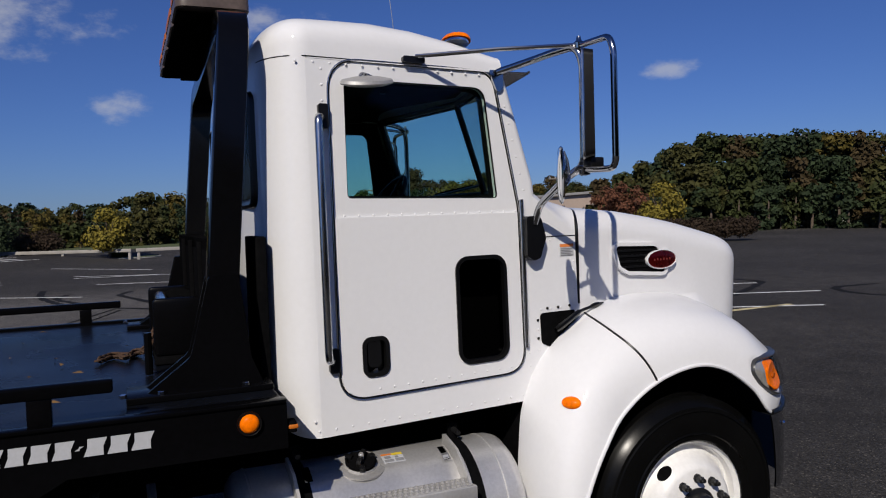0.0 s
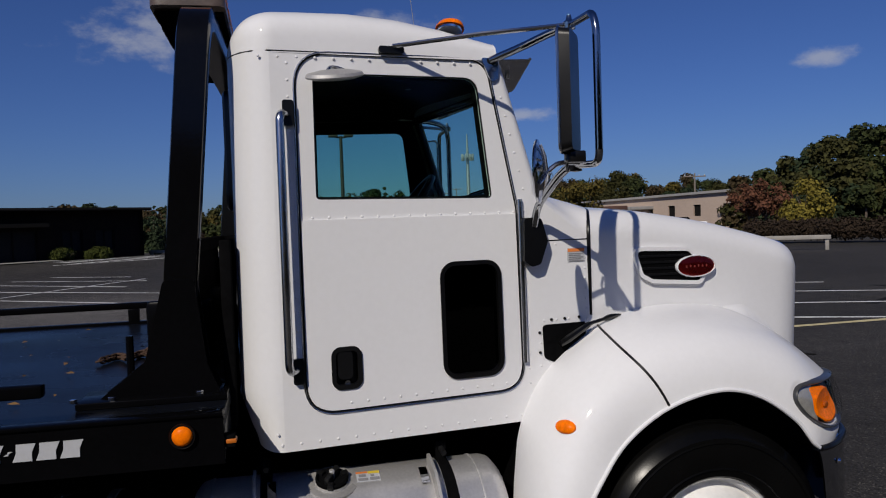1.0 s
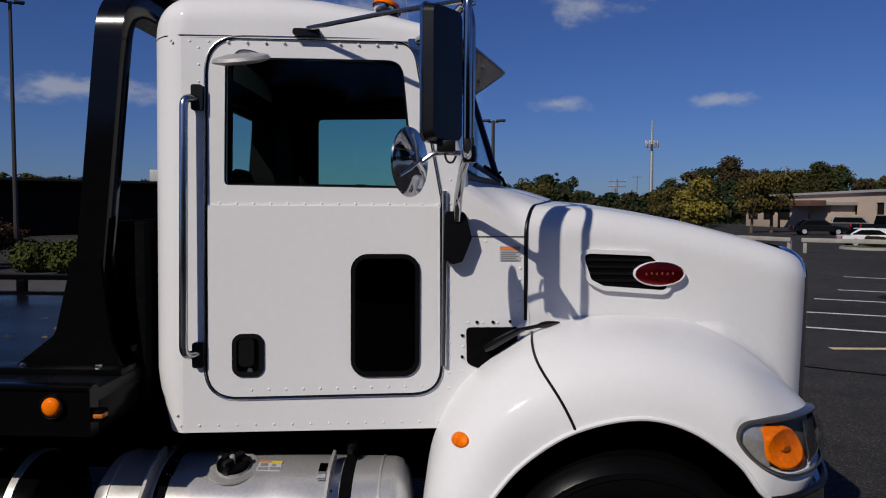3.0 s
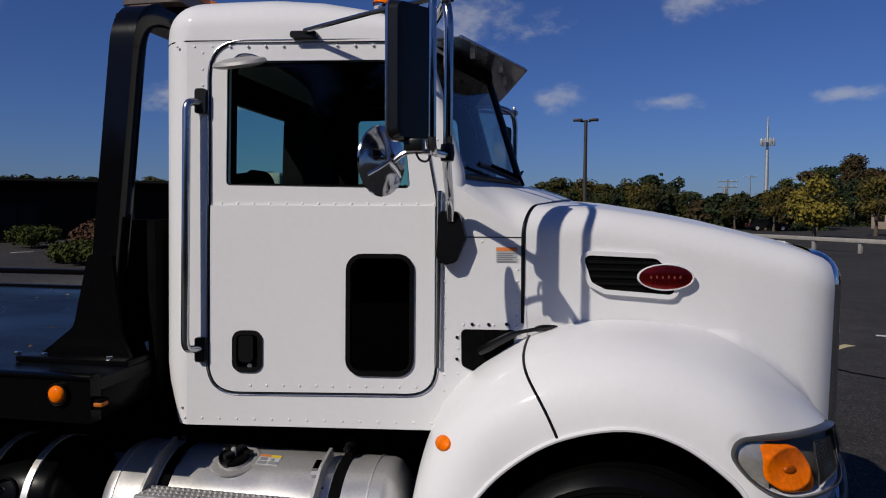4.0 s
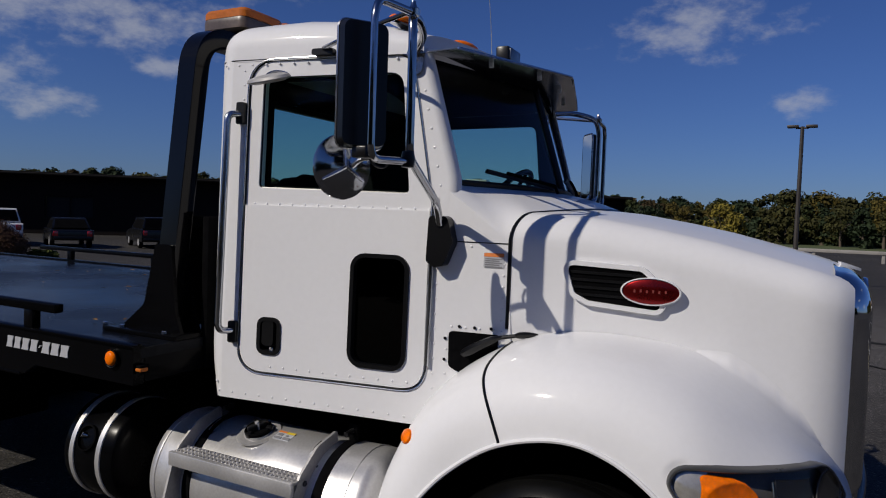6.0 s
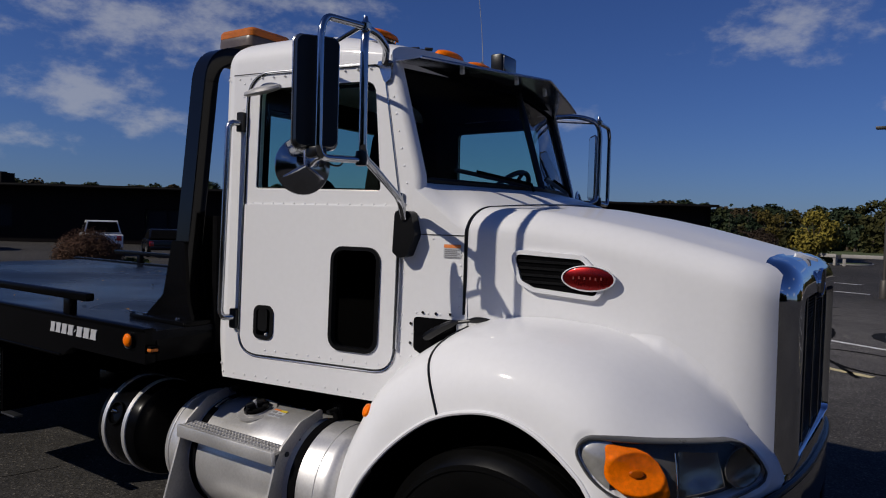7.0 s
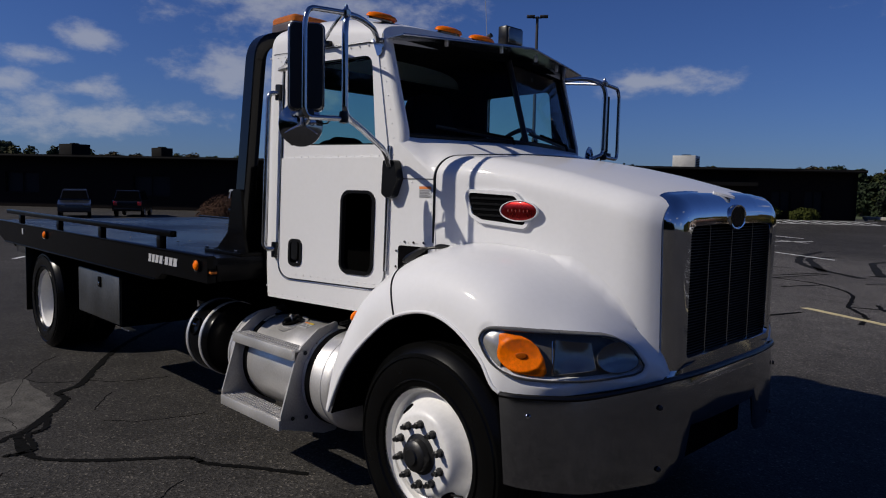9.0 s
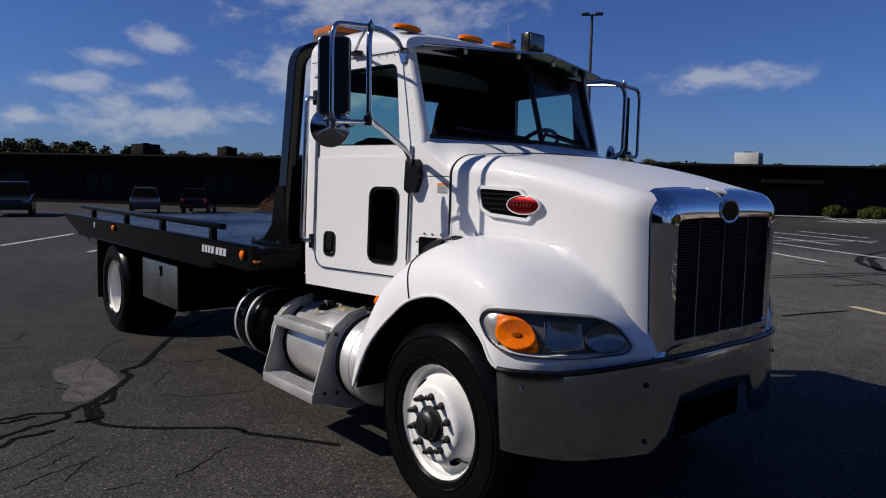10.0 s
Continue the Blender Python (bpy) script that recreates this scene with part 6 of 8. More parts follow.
# ================= ground =================
def asphalt():
    m = bpy.data.materials.new("asphalt")
    m.use_nodes = True
    n, l = m.node_tree.nodes, m.node_tree.links
    b = n["Principled BSDF"]
    tc = n.new("ShaderNodeTexCoord")
    big, mid, grain = n.new("ShaderNodeTexNoise"), n.new("ShaderNodeTexNoise"), n.new("ShaderNodeTexVoronoi")
    big.inputs["Scale"].default_value, big.inputs["Detail"].default_value = 0.16, 5
    mid.inputs["Scale"].default_value, mid.inputs["Detail"].default_value = 2.2, 6
    grain.inputs["Scale"].default_value = 85
    for t in (big, mid, grain):
        l.new(tc.outputs["Object"], t.inputs["Vector"])
    r1 = n.new("ShaderNodeMapRange")
    r1.inputs["From Min"].default_value, r1.inputs["From Max"].default_value = 0.3, 0.7
    r1.inputs["To Min"].default_value, r1.inputs["To Max"].default_value = 0.72, 1.25
    r2 = n.new("ShaderNodeMapRange")
    r2.inputs["From Min"].default_value, r2.inputs["From Max"].default_value = 0.3, 0.7
    r2.inputs["To Min"].default_value, r2.inputs["To Max"].default_value = 0.80, 1.2
    r3 = n.new("ShaderNodeValToRGB")
    r3.color_ramp.elements[0].position, r3.color_ramp.elements[0].color = 0.0, (0.40, 0.40, 0.40, 1)
    r3.color_ramp.elements[1].position, r3.color_ramp.elements[1].color = 0.95, (1.6, 1.6, 1.6, 1)
    stone = r3.color_ramp.elements.new(0.975)
    stone.color = (3.4, 3.3, 3.1, 1)
    sp = n.new("ShaderNodeSeparateColor")
    l.new(grain.outputs["Color"], sp.inputs[0])
    l.new(sp.outputs[0], r3.inputs["Fac"])
    l.new(big.outputs["Fac"], r1.inputs["Value"]); l.new(mid.outputs["Fac"], r2.inputs["Value"])
    m0 = n.new("ShaderNodeMath"); m0.operation = "MULTIPLY"
    l.new(r1.outputs["Result"], m0.inputs[0]); l.new(r2.outputs["Result"], m0.inputs[1])
    # a paler round zone of the ground with a ragged border
    pale_zone = n.new("ShaderNodeVectorMath"); pale_zone.operation = "DISTANCE"; pale_zone.inputs[1].default_value = (-5.5, 11.5, 0)
    l.new(tc.outputs["Object"], pale_zone.inputs[0])
    rag = n.new("ShaderNodeMath"); rag.operation = "MULTIPLY_ADD"; rag.inputs[1].default_value = 7.0
    l.new(big.outputs["Fac"], rag.inputs[0]); l.new(pale_zone.outputs["Value"], rag.inputs[2])
    scaling = n.new("ShaderNodeMapRange")
    scaling.inputs["From Min"].default_value, scaling.inputs["From Max"].default_value = 9.5, 14.0
    scaling.inputs["To Min"].default_value, scaling.inputs["To Max"].default_value = 2.35, 1.0
    l.new(rag.outputs[0], scaling.inputs["Value"])
    m1 = n.new("ShaderNodeMath"); m1.operation = "MULTIPLY"
    l.new(m0.outputs[0], m1.inputs[0]); l.new(scaling.outputs["Result"], m1.inputs[1])
    v1 = n.new("ShaderNodeVectorMath"); v1.operation = "SCALE"; v1.inputs[0].default_value = (0.0362, 0.0338, 0.0314)
    l.new(m1.outputs[0], v1.inputs["Scale"])
    v2 = n.new("ShaderNodeVectorMath"); v2.operation = "MULTIPLY"
    l.new(v1.outputs[0], v2.inputs[0]); l.new(r3.outputs["Color"], v2.inputs[1])
    l.new(v2.outputs[0], b.inputs["Base Color"])
    b.inputs["Roughness"].default_value = 0.88
    b.inputs["Specular IOR Level"].default_value = 0.18
    bp = n.new("ShaderNodeBump")
    bp.inputs["Strength"].default_value, bp.inputs["Distance"].default_value = 0.5, 0.006
    l.new(grain.outputs["Distance"], bp.inputs["Height"])
    l.new(bp.outputs[0], b.inputs["Normal"])
    return m


M_ASPHALT = asphalt()
M_TAR = pbr("crack_tar", (0.006, 0.006, 0.006), 0.95, 0, 0.3, 4, 60, 0.3, spec=0.05)
M_PATCH = pbr("asphalt_patch", (0.105, 0.100, 0.092), 0.95, 0, 0.7, 7, 70, 0.6, spec=0.1)
M_LINE = pbr("worn_white_line", (0.72, 0.72, 0.70), 0.8, 0, 0.40, 6, 40, 0.2)
M_LINE_Y = pbr("worn_yellow_line", (0.60, 0.51, 0.27), 0.8, 0, 0.4, 6, 40, 0.2)
M_SKID = pbr("tyre_marks", (0.014, 0.014, 0.014), 0.9, 0, 0.5, 3, 30, 0.1, spec=0.1)
M_GRASS = pbr("grass", (0.075, 0.095, 0.030), 0.95, 0, 0.5, 0.6, 9, 0.5)
# brick, edging and blind colours are near black, the front's shade put in
M_BRICK = pbr("shaded_brick", (0.013, 0.010, 0.009), 0.9, 0, 0.35, 0.8, 14, 0.3, spec=0.08)
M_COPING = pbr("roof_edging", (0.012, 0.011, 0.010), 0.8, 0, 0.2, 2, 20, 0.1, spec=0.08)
M_SHINGLE = pbr("brown_shingle", (0.11, 0.055, 0.040), 0.85, 0, 0.3, 1, 12, 0.2)
M_BEIGE = pbr("beige_panel", (0.46, 0.36, 0.29), 0.85, 0, 0.15, 0.4, 8, 0.1)
M_ROOFGREY = pbr("grey_roofing", (0.30, 0.29, 0.28), 0.85, 0, 0.2, 0.5, 8, 0.1)
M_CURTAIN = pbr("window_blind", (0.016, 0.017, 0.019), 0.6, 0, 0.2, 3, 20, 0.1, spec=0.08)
M_UNIT = pbr("rooftop_unit_metal", (0.50, 0.49, 0.46), 0.6, 0.2, 0.3, 2, 20, 0.1)
M_WOOD = pbr("weathered_pole", (0.20, 0.17, 0.14), 0.9, 0, 0.3, 3, 40, 0.3)
M_RAILW = pbr("weathered_rail", (0.32, 0.30, 0.27), 0.8, 0, 0.3, 2, 30, 0.2)
M_POLE = pbr("bronze_pole", (0.06, 0.052, 0.045), 0.5, 0.4, 0.2, 2, 30, 0.1)
M_GALV = pbr("galvanised", (0.5, 0.51, 0.52), 0.5, 0.7, 0.2, 2, 30, 0.1)
M_BARK = pbr("bark", (0.10, 0.075, 0.055), 0.95, 0, 0.4, 5, 40, 0.5)
M_KERB = pbr("kerb_concrete", (0.30, 0.29, 0.27), 0.9, 0, 0.3, 3, 40, 0.2)


def leaf(name, col, spread=0.35):
    m = bpy.data.materials.new(name)
    m.use_nodes = True
    n, l = m.node_tree.nodes, m.node_tree.links
    b = n["Principled BSDF"]
    g = n.new("ShaderNodeNewGeometry")
    mr = n.new("ShaderNodeMapRange")
    mr.inputs["To Min"].default_value, mr.inputs["To Max"].default_value = 1 - spread, 1 + spread
    l.new(g.outputs["Random Per Island"], mr.inputs["Value"])
    v = n.new("ShaderNodeVectorMath"); v.operation = "SCALE"; v.inputs[0].default_value = col
    l.new(mr.outputs["Result"], v.inputs["Scale"])
    l.new(v.outputs[0], b.inputs["Base Color"])
    b.inputs["Roughness"].default_value = 0.8
    b.inputs["Specular IOR Level"].default_value = 0.2
    return m


L_GREEN = leaf("leaves_green", (0.031, 0.039, 0.011))
L_OLIVE = leaf("leaves_olive", (0.042, 0.041, 0.011))
L_YELLOW = leaf("leaves_yellow", (0.170, 0.136, 0.021))
L_GOLD = leaf("leaves_gold", (0.086, 0.066, 0.013))
L_RED = leaf("leaves_rust", (0.12, 0.050, 0.028))
L_PINE = leaf("needles_dark", (0.022, 0.034, 0.014))
L_RUST = leaf("leaves_rust", (0.070, 0.034, 0.018))
L_BROWN = leaf("leaves_brown", (0.051, 0.036, 0.015))
L_HEDGE = leaf("leaves_hedge", (0.032, 0.021, 0.013))
L_SHRUB = leaf("leaves_shrub", (0.044, 0.053, 0.008))


def flat_strip(name, pts, w, material, z, parent, label="", jitter=0.0, seed=0):
    """A painted or poured strip on the ground along a run of points."""
    rn = random.Random(seed)
    pts = [Vector((p[0], p[1], 0)) for p in pts]
    bm = bmesh.new()
    prev = None
    for i, p in enumerate(pts):
        d = (pts[min(i + 1, len(pts) - 1)] - pts[max(i - 1, 0)]).normalized()
        nn = Vector((-d.y, d.x, 0))
        wl_, wr_ = w * (1 + rn.uniform(-jitter, jitter)) / 2, w * (1 + rn.uniform(-jitter, jitter)) / 2
        a, b = bm.verts.new(p + nn * wl_ + Vector((0, 0, z))), bm.verts.new(p - nn * wr_ + Vector((0, 0, z)))
        if prev:
            bm.faces.new((prev[0], prev[1], b, a))
        prev = (a, b)
    bm.normal_update()
    bmesh.ops.solidify(bm, geom=bm.faces[:], thickness=0.002)
    return part(name, bm, material, parent, label)


bm = bmesh.new()
ring = [bm.verts.new((1200 * math.cos(a), 1200 * math.sin(a), 0)) for a in (2 * math.pi * k / 48 for k in range(48))]
bm.faces.new(ring)
ground = tagged(part("ground", bm, M_ASPHALT), "worn grey asphalt of a parking lot with cracks and painted lines", "ground", kind="structure")

CRACKS = [
    [(-6.6, 0.35), (-5.9, -0.35), (-5.24, -0.87), (-4.60, -1.26), (-4.20, -1.51), (-4.07, -1.70), (-3.88, -1.70), (-3.67, -1.81), (-3.50, -1.94), (-3.29, -2.09), (-3.13, -2.22), (-2.95, -2.24), (-2.69, -2.25)],
    [(-3.05, -2.24), (-2.84, -2.28), (-2.65, -2.25), (-2.50, -2.15), (-2.28, -1.89), (-2.05, -1.56), (-1.96, -1.50), (-1.85, -1.48), (-1.62, -1.31), (-1.30, -1.10)],
    [(-3.24, -2.12), (-3.16, -2.26), (-3.07, -2.40), (-3.17, -2.60), (-3.16, -2.82), (-3.5, -3.4), (-4.2, -4.3)],
    [(-3.04, -2.38), (-2.93, -2.41), (-2.87, -2.55), (-2.84, -2.67), (-2.72, -2.88), (-2.6, -3.4), (-2.7, -4.2)],
    [(-2.69, -2.53), (-2.66, -2.65), (-2.65, -2.78), (-2.51, -2.91), (-2.3, -3.4)],
    [(-3.09, -2.59), (-3.06, -2.71), (-3.05, -2.83), (-3.1, -3.3)],
    [(-3.48, -1.94), (-3.19, -2.04), (-3.11, -2.16), (-2.83, -2.20), (-2.76, -2.29), (-2.79, -2.38)],
    [(-4.46, 11.22), (-3.9, 12.6), (-3.38, 14.5)],
    [(0.6, 9.6), (1.1, 8.3), (2.2, 7.3), (2.9, 5.6), (4.8, 4.4)],
    [(-3.9, 12.6), (-2.9, 12.3), (-1.95, 11.2), (-1.55, 9.9), (-1.4, 9.3), (-0.9, 8.4), (-0.75, 7.6)],
    [(-1.4, 9.3), (-0.2, 9.6), (0.9, 9.2)],
    [(-0.94, 13.41), (-0.73, 12.74), (-0.54, 11.82), (-0.49, 10.9), (-0.73, 10.52), (-0.80, 9.77), (-0.72, 9.21), (-0.57, 9.19)],
    [(-1.14, 9.91), (-0.88, 9.31), (-0.64, 9.13), (-0.33, 8.69), (-0.1, 8.24), (0.3, 7.21)],
    [(-0.1, 8.24), (0.22, 7.81), (0.9, 7.5)],
    [(-2.63, 14.87), (-1.73, 16.14), (-1.06, 17.07)],
    [(-2.19, 13.01), (-1.54, 13.83), (-0.78, 15.04)],
    [(-4.65, 11.69), (-4.28, 12.57), (-3.9, 13.68), (-3.52, 14.82)],
    [(-3.15, 11.12), (-2.73, 12.18)],
    [(-5.82, 15.41), (-5.37, 15.11), (-4.49, 15.18)],
    [(-2.05, 6.71), (-1.9, 7.38), (-1.7, 8.07)],
]
for k, c in enumerate(CRACKS):
    rn = random.Random(k)
    fine = [p + Vector((rn.uniform(-0.010, 0.010), rn.uniform(-0.010, 0.010), 0)) for p in spline([(*p, 0) for p in c], 12)]
    tagged(flat_strip("crack_seal", fine, (0.058, 0.042, 0.040, 0.036, 0.034, 0.028, 0.040)[k] if k < 7 else 0.07, M_TAR, 0.004 + 0.0004 * (k % 7), ground, "dark crack filled with tar", 0.30, k), kind="")
HAIRLINES = [
    [(-5.46, -1.32), (-5.10, -1.60), (-4.38, -1.92), (-3.87, -2.12), (-3.98, -2.27)], [(-3.84, -1.36), (-3.40, -1.64)], [(-1.70, -1.70), (-1.48, -2.00), (-1.41, -2.17)], [(-1.43, -2.31), (-1.47, -2.55)],
    [(-2.02, -2.41), (-1.90, -2.67), (-1.76, -2.92)], [(-1.96, -2.50), (-1.73, -2.68)], [(-1.98, -2.77), (-2.14, -2.57)], [(-2.5, -2.45), (-2.2, -2.75), (-2.0, -3.1)],
]
rn = random.Random(8)
for k in range(14):
    x, y = rn.uniform(-6.5, 3), rn.uniform(-4.2, -1.3)
    a = rn.uniform(0, 6.3)
    HAIRLINES.append([(x, y), (x + math.cos(a) * 0.3, y + math.sin(a) * 0.3), (x + math.cos(a + 0.3) * rn.uniform(0.5, 0.8), y + math.sin(a + 0.3) * 0.7)])
for k, c in enumerate(HAIRLINES):
    pts = [p + Vector((rn.uniform(-0.016, 0.016), rn.uniform(-0.016, 0.016), 0)) for p in spline([(*p, 0) for p in c], 7)]
    flat_strip("hairline_crack", pts, 0.0045, M_TAR, 0.003, ground, "", 0.7, k)
rn = random.Random(3)
bm = bmesh.new()
edge = spline([(x, y, 0) for x, y in ((-4.45, -2.21), (-4.62, -2.02), (-4.72, -1.81), (-4.37, -1.80), (-3.99, -1.80), (-3.70, -1.83), (-3.38, -2.05), (-3.28, -2.22), (-3.41, -2.33), (-3.65, -2.27), (-3.80, -2.20), (-4.08, -2.25), (-4.45, -2.21))], 7)[:-1]
loop = [bm.verts.new((p.x + rn.uniform(-0.018, 0.018), p.y + rn.uniform(-0.015, 0.015), 0.0025)) for p in edge]
bm.faces.new(loop)
part("worn_patch", bm, M_PATCH, ground, "pale worn patch in the asphalt")

LINES_W = [
    [(4.2, 8.55), (9.4, 6.25)], [(5.3, 10.25), (11.3, 8.0)], [(6.6, 12.35), (11.6, 10.15)], [(8.0, 14.25), (11.5, 12.6)], [(9.9, 17.9), (12.9, 16.3)],
    [(-13.26, 24.25), (-4.6, 18.8)], [(-11.3, 20.2), (-5.4, 16.1)], [(-11.6, 19.7), (-9.62, 24.47), (-8.2, 27.6)], [(-13.6, 27.3), (-8.0, 23.3)], [(-14.0, 29.6), (-7.9, 26.2)], [(-13.1, 31.6), (-9.2, 29.4)],
    [(-23.54, 40.27), (-17.9, 37.3)], [(-18.4, -0.7), (-22.2, 1.83)], [(-15.8, 0.75), (-16.3, 1.12)],
    [(-0.74, 10.79), (0.9, 9.9)], [(-7.7, 37.0), (-2.9, 31.4)], [(-5.83, 29.0), (-1.4, 26.9)], [(-4.57, 23.65), (-0.8, 22.4)], [(-5.7, 27.7), (-2.5, 27.4)],
]
for k, c in enumerate(LINES_W):
    fine = [Vector((*c[0], 0)).lerp(Vector((*c[1], 0)), i / 16) for i in range(17)] if len(c) == 2 else spline([(*p, 0) for p in c], 8)
    flat_strip("stall_line", fine, 0.11, M_LINE, 0.006, ground, "worn white stall line", 0.15, k)
for k, c in enumerate([[(4.2, 6.46), (9.0, 6.66)], [(-1.83, 8.60), (0.45, 7.40)], [(2.75, 6.75), (3.5, 7.55)]]):
    flat_strip("stall_line", [Vector((*c[0], 0)).lerp(Vector((*c[1], 0)), i / 12) for i in range(13)], 0.14, M_LINE_Y, 0.006, ground, "worn yellow stall line", 0.15, k)
for k in range(8):
    flat_strip("hatch_line", [Vector((-24.6 - 0.65 * k, 23.0 + 0.5 * k, 0)), Vector((-24.2 - 0.65 * k, 24.4 + 0.72 * k, 0))], 0.18, M_LINE, 0.006, ground)
# the lot rises gently to the building's entrance
WALL_D, WALL_N = Vector((0.7515, 0.6597, 0)), Vector((0.6597, -0.7515, 0))


def apron_at(u, d):
    """A place u metres along the brick front from its left end and d metres out from it."""
    k = max(0.0, min(1.0, (9.0 - d) / 8.0))
    e = max(0.0, min(1.0, (u - 40.0) / 10.0)) * max(0.0, min(1.0, (82.0 - u) / 8.0))
    p = Vector((-62.0, 2.0, 0)) + WALL_D * u + WALL_N * d
    p.z = 0.004 + 0.42 * k * k * (3 - 2 * k) * e
    return p


apron = tagged(part("pavement", sheet(bmesh.new(), 30, 20, lambda u, v: apron_at(40 + 42 * u, 9.2 * v)), M_ASPHALT, None), "asphalt apron rising gently to the building's entrance", "pavement", kind="structure")
part("sidewalk", sheet(bmesh.new(), 20, 2, lambda u, v: apron_at(55.0 + 5.5 * u, 0.6 + 1.3 * v) + Vector((0, 0, 0.07))), M_KERB, apron, "pale concrete walk at the entrance")
for k in range(8):
    u = 60.0 + 0.78 * k
    bm = bmesh.new()
    sheet(bm, 1, 4, lambda a, v: apron_at(u + 0.2 * a + 0.5 * v, 1.9 + 1.9 * v) + Vector((0, 0, 0.01)))
    part("hatch_line", bm, M_LINE, apron)
for d in (1.8, 3.9):
    part("hatch_border", sheet(bmesh.new(), 12, 1, lambda a, v: apron_at(59.0 + 8.0 * a, d + 0.12 * v) + Vector((0, 0, 0.01))), M_LINE, apron)
for k, c in enumerate([[(-6.0, 22.1), (-5.8, 20), (-5.45, 18.5), (-4.9, 17), (-4.0, 15.6), (-2.6, 14.2)], [(-3.35, 19.8), (-3.6, 18.8), (-3.35, 17.8), (-2.4, 14.9)], [(-5.07, 20.0), (-5.2, 18.6), (-4.6, 17.1), (-3.67, 15.0)], [(11.9, 11.45), (12.0, 10.5), (11.4, 9.9), (9.2, 8.4)], [(13.5, 8.3), (12.2, 8.3), (11.6, 7.6), (11.6, 6.6), (12.6, 6.0)], [(9, 13.5), (8.2, 12.6), (8.6, 11.4), (10.4, 11.0)], [(1.2, 13.4), (0.2, 12.2), (0.6, 10.9), (2.0, 10.4)]]):
    flat_strip("tyre_mark", spline([(*p, 0) for p in c], 8), 0.20, M_SKID, 0.003, ground, "dark curved tyre mark", 0.25, k)


# ================= buildings =================
def facade_frame(p, q):
    d = (Vector(q) - Vector(p)).normalized()
    nrm = Vector((d.y, -d.x, 0))
    return lambda u, z, k: Vector(p) + d * u - nrm * k + Vector((0, 0, z))


def office():
    """Long low brick building: end, front with openings, flat roof."""
    b = thing("brick_building", "long low brick commercial building with a flat roof, its shade put into the colour", "building")
    p, q = (-62.0, 2.0, 0), (-12.0, 45.9, 0)
    fn = facade_frame(p, q)
    length = (Vector(q) - Vector(p)).length
    h = 3.36
    wins = []
    for u0, wd, z0, z1 in ((3, 3.2, 0.9, 2.3), (11.0, 2.4, 0.95, 2.35), (20.0, 2.6, 0.9, 2.3), (30.3, 2.6, 0.95, 2.2), (41.0, 2.2, 0.9, 2.3), (52.5, 1.6, 0.9, 2.3), (57.4, 2.6, 0.05, 2.25), (61.4, 1.2, 0.95, 2.2), (63.4, 1.2, 0.95, 2.2)):
        wins.append((u0, wd, z0, z1))
    holes = [rrect(u0, u0 + wd, z0, z1, 0.01, 1) for u0, wd, z0, z1 in wins]
    wall = part("wall", plate(bmesh.new(), [(0, 0), (length, 0), (length, h), (0, h)], holes, fn, 0.0, 0.3), M_BRICK, b, "brick front wall, near black for shade")
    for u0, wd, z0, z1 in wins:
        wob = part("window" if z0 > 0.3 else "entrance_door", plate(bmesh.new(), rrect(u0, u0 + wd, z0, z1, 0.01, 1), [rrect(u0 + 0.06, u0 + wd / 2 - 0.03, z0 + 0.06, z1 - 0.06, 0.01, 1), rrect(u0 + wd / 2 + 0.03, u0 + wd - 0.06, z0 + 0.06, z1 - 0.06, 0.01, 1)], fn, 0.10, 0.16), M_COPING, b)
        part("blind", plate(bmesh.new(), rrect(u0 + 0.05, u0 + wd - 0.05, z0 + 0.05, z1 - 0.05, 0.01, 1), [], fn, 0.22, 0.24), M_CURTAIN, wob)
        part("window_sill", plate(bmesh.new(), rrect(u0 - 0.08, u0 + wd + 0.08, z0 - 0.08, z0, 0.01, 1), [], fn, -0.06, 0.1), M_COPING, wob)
    part("canopy", box(bmesh.new(), 0, 1, 0, 1, 0, 1, 0, Matrix.Translation(fn(56.8, 2.42, -1.1)) @ Matrix.Rotation(math.atan2(q[1] - p[1], q[0] - p[0]), 4, "Z") @ Matrix.Diagonal((3.4, 1.1, 0.22, 1))), M_COPING, b, "grey entrance canopy")
    roof_loop = [fn(-0.1, 0, -0.95), fn(length + 0.1, 0, -0.95), fn(length + 0.1, 0, 22), fn(-0.1, 0, 22)]
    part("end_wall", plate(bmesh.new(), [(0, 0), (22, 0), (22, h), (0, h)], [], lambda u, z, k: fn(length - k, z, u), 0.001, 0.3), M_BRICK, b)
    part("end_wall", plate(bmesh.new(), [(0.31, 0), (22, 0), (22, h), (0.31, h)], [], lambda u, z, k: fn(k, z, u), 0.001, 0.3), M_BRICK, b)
    part("roof", plate(bmesh.new(), [(v.x, v.y) for v in roof_loop], [], lambda x, y, k: Vector((x, y, h + 0.16 - k)), 0.0, 0.16), M_COPING, b, "flat roof with deep eaves, near black for shade")
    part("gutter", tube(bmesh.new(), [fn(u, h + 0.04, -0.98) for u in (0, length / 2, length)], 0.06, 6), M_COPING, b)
    return fn, h + 0.16


front, roof_z = office()


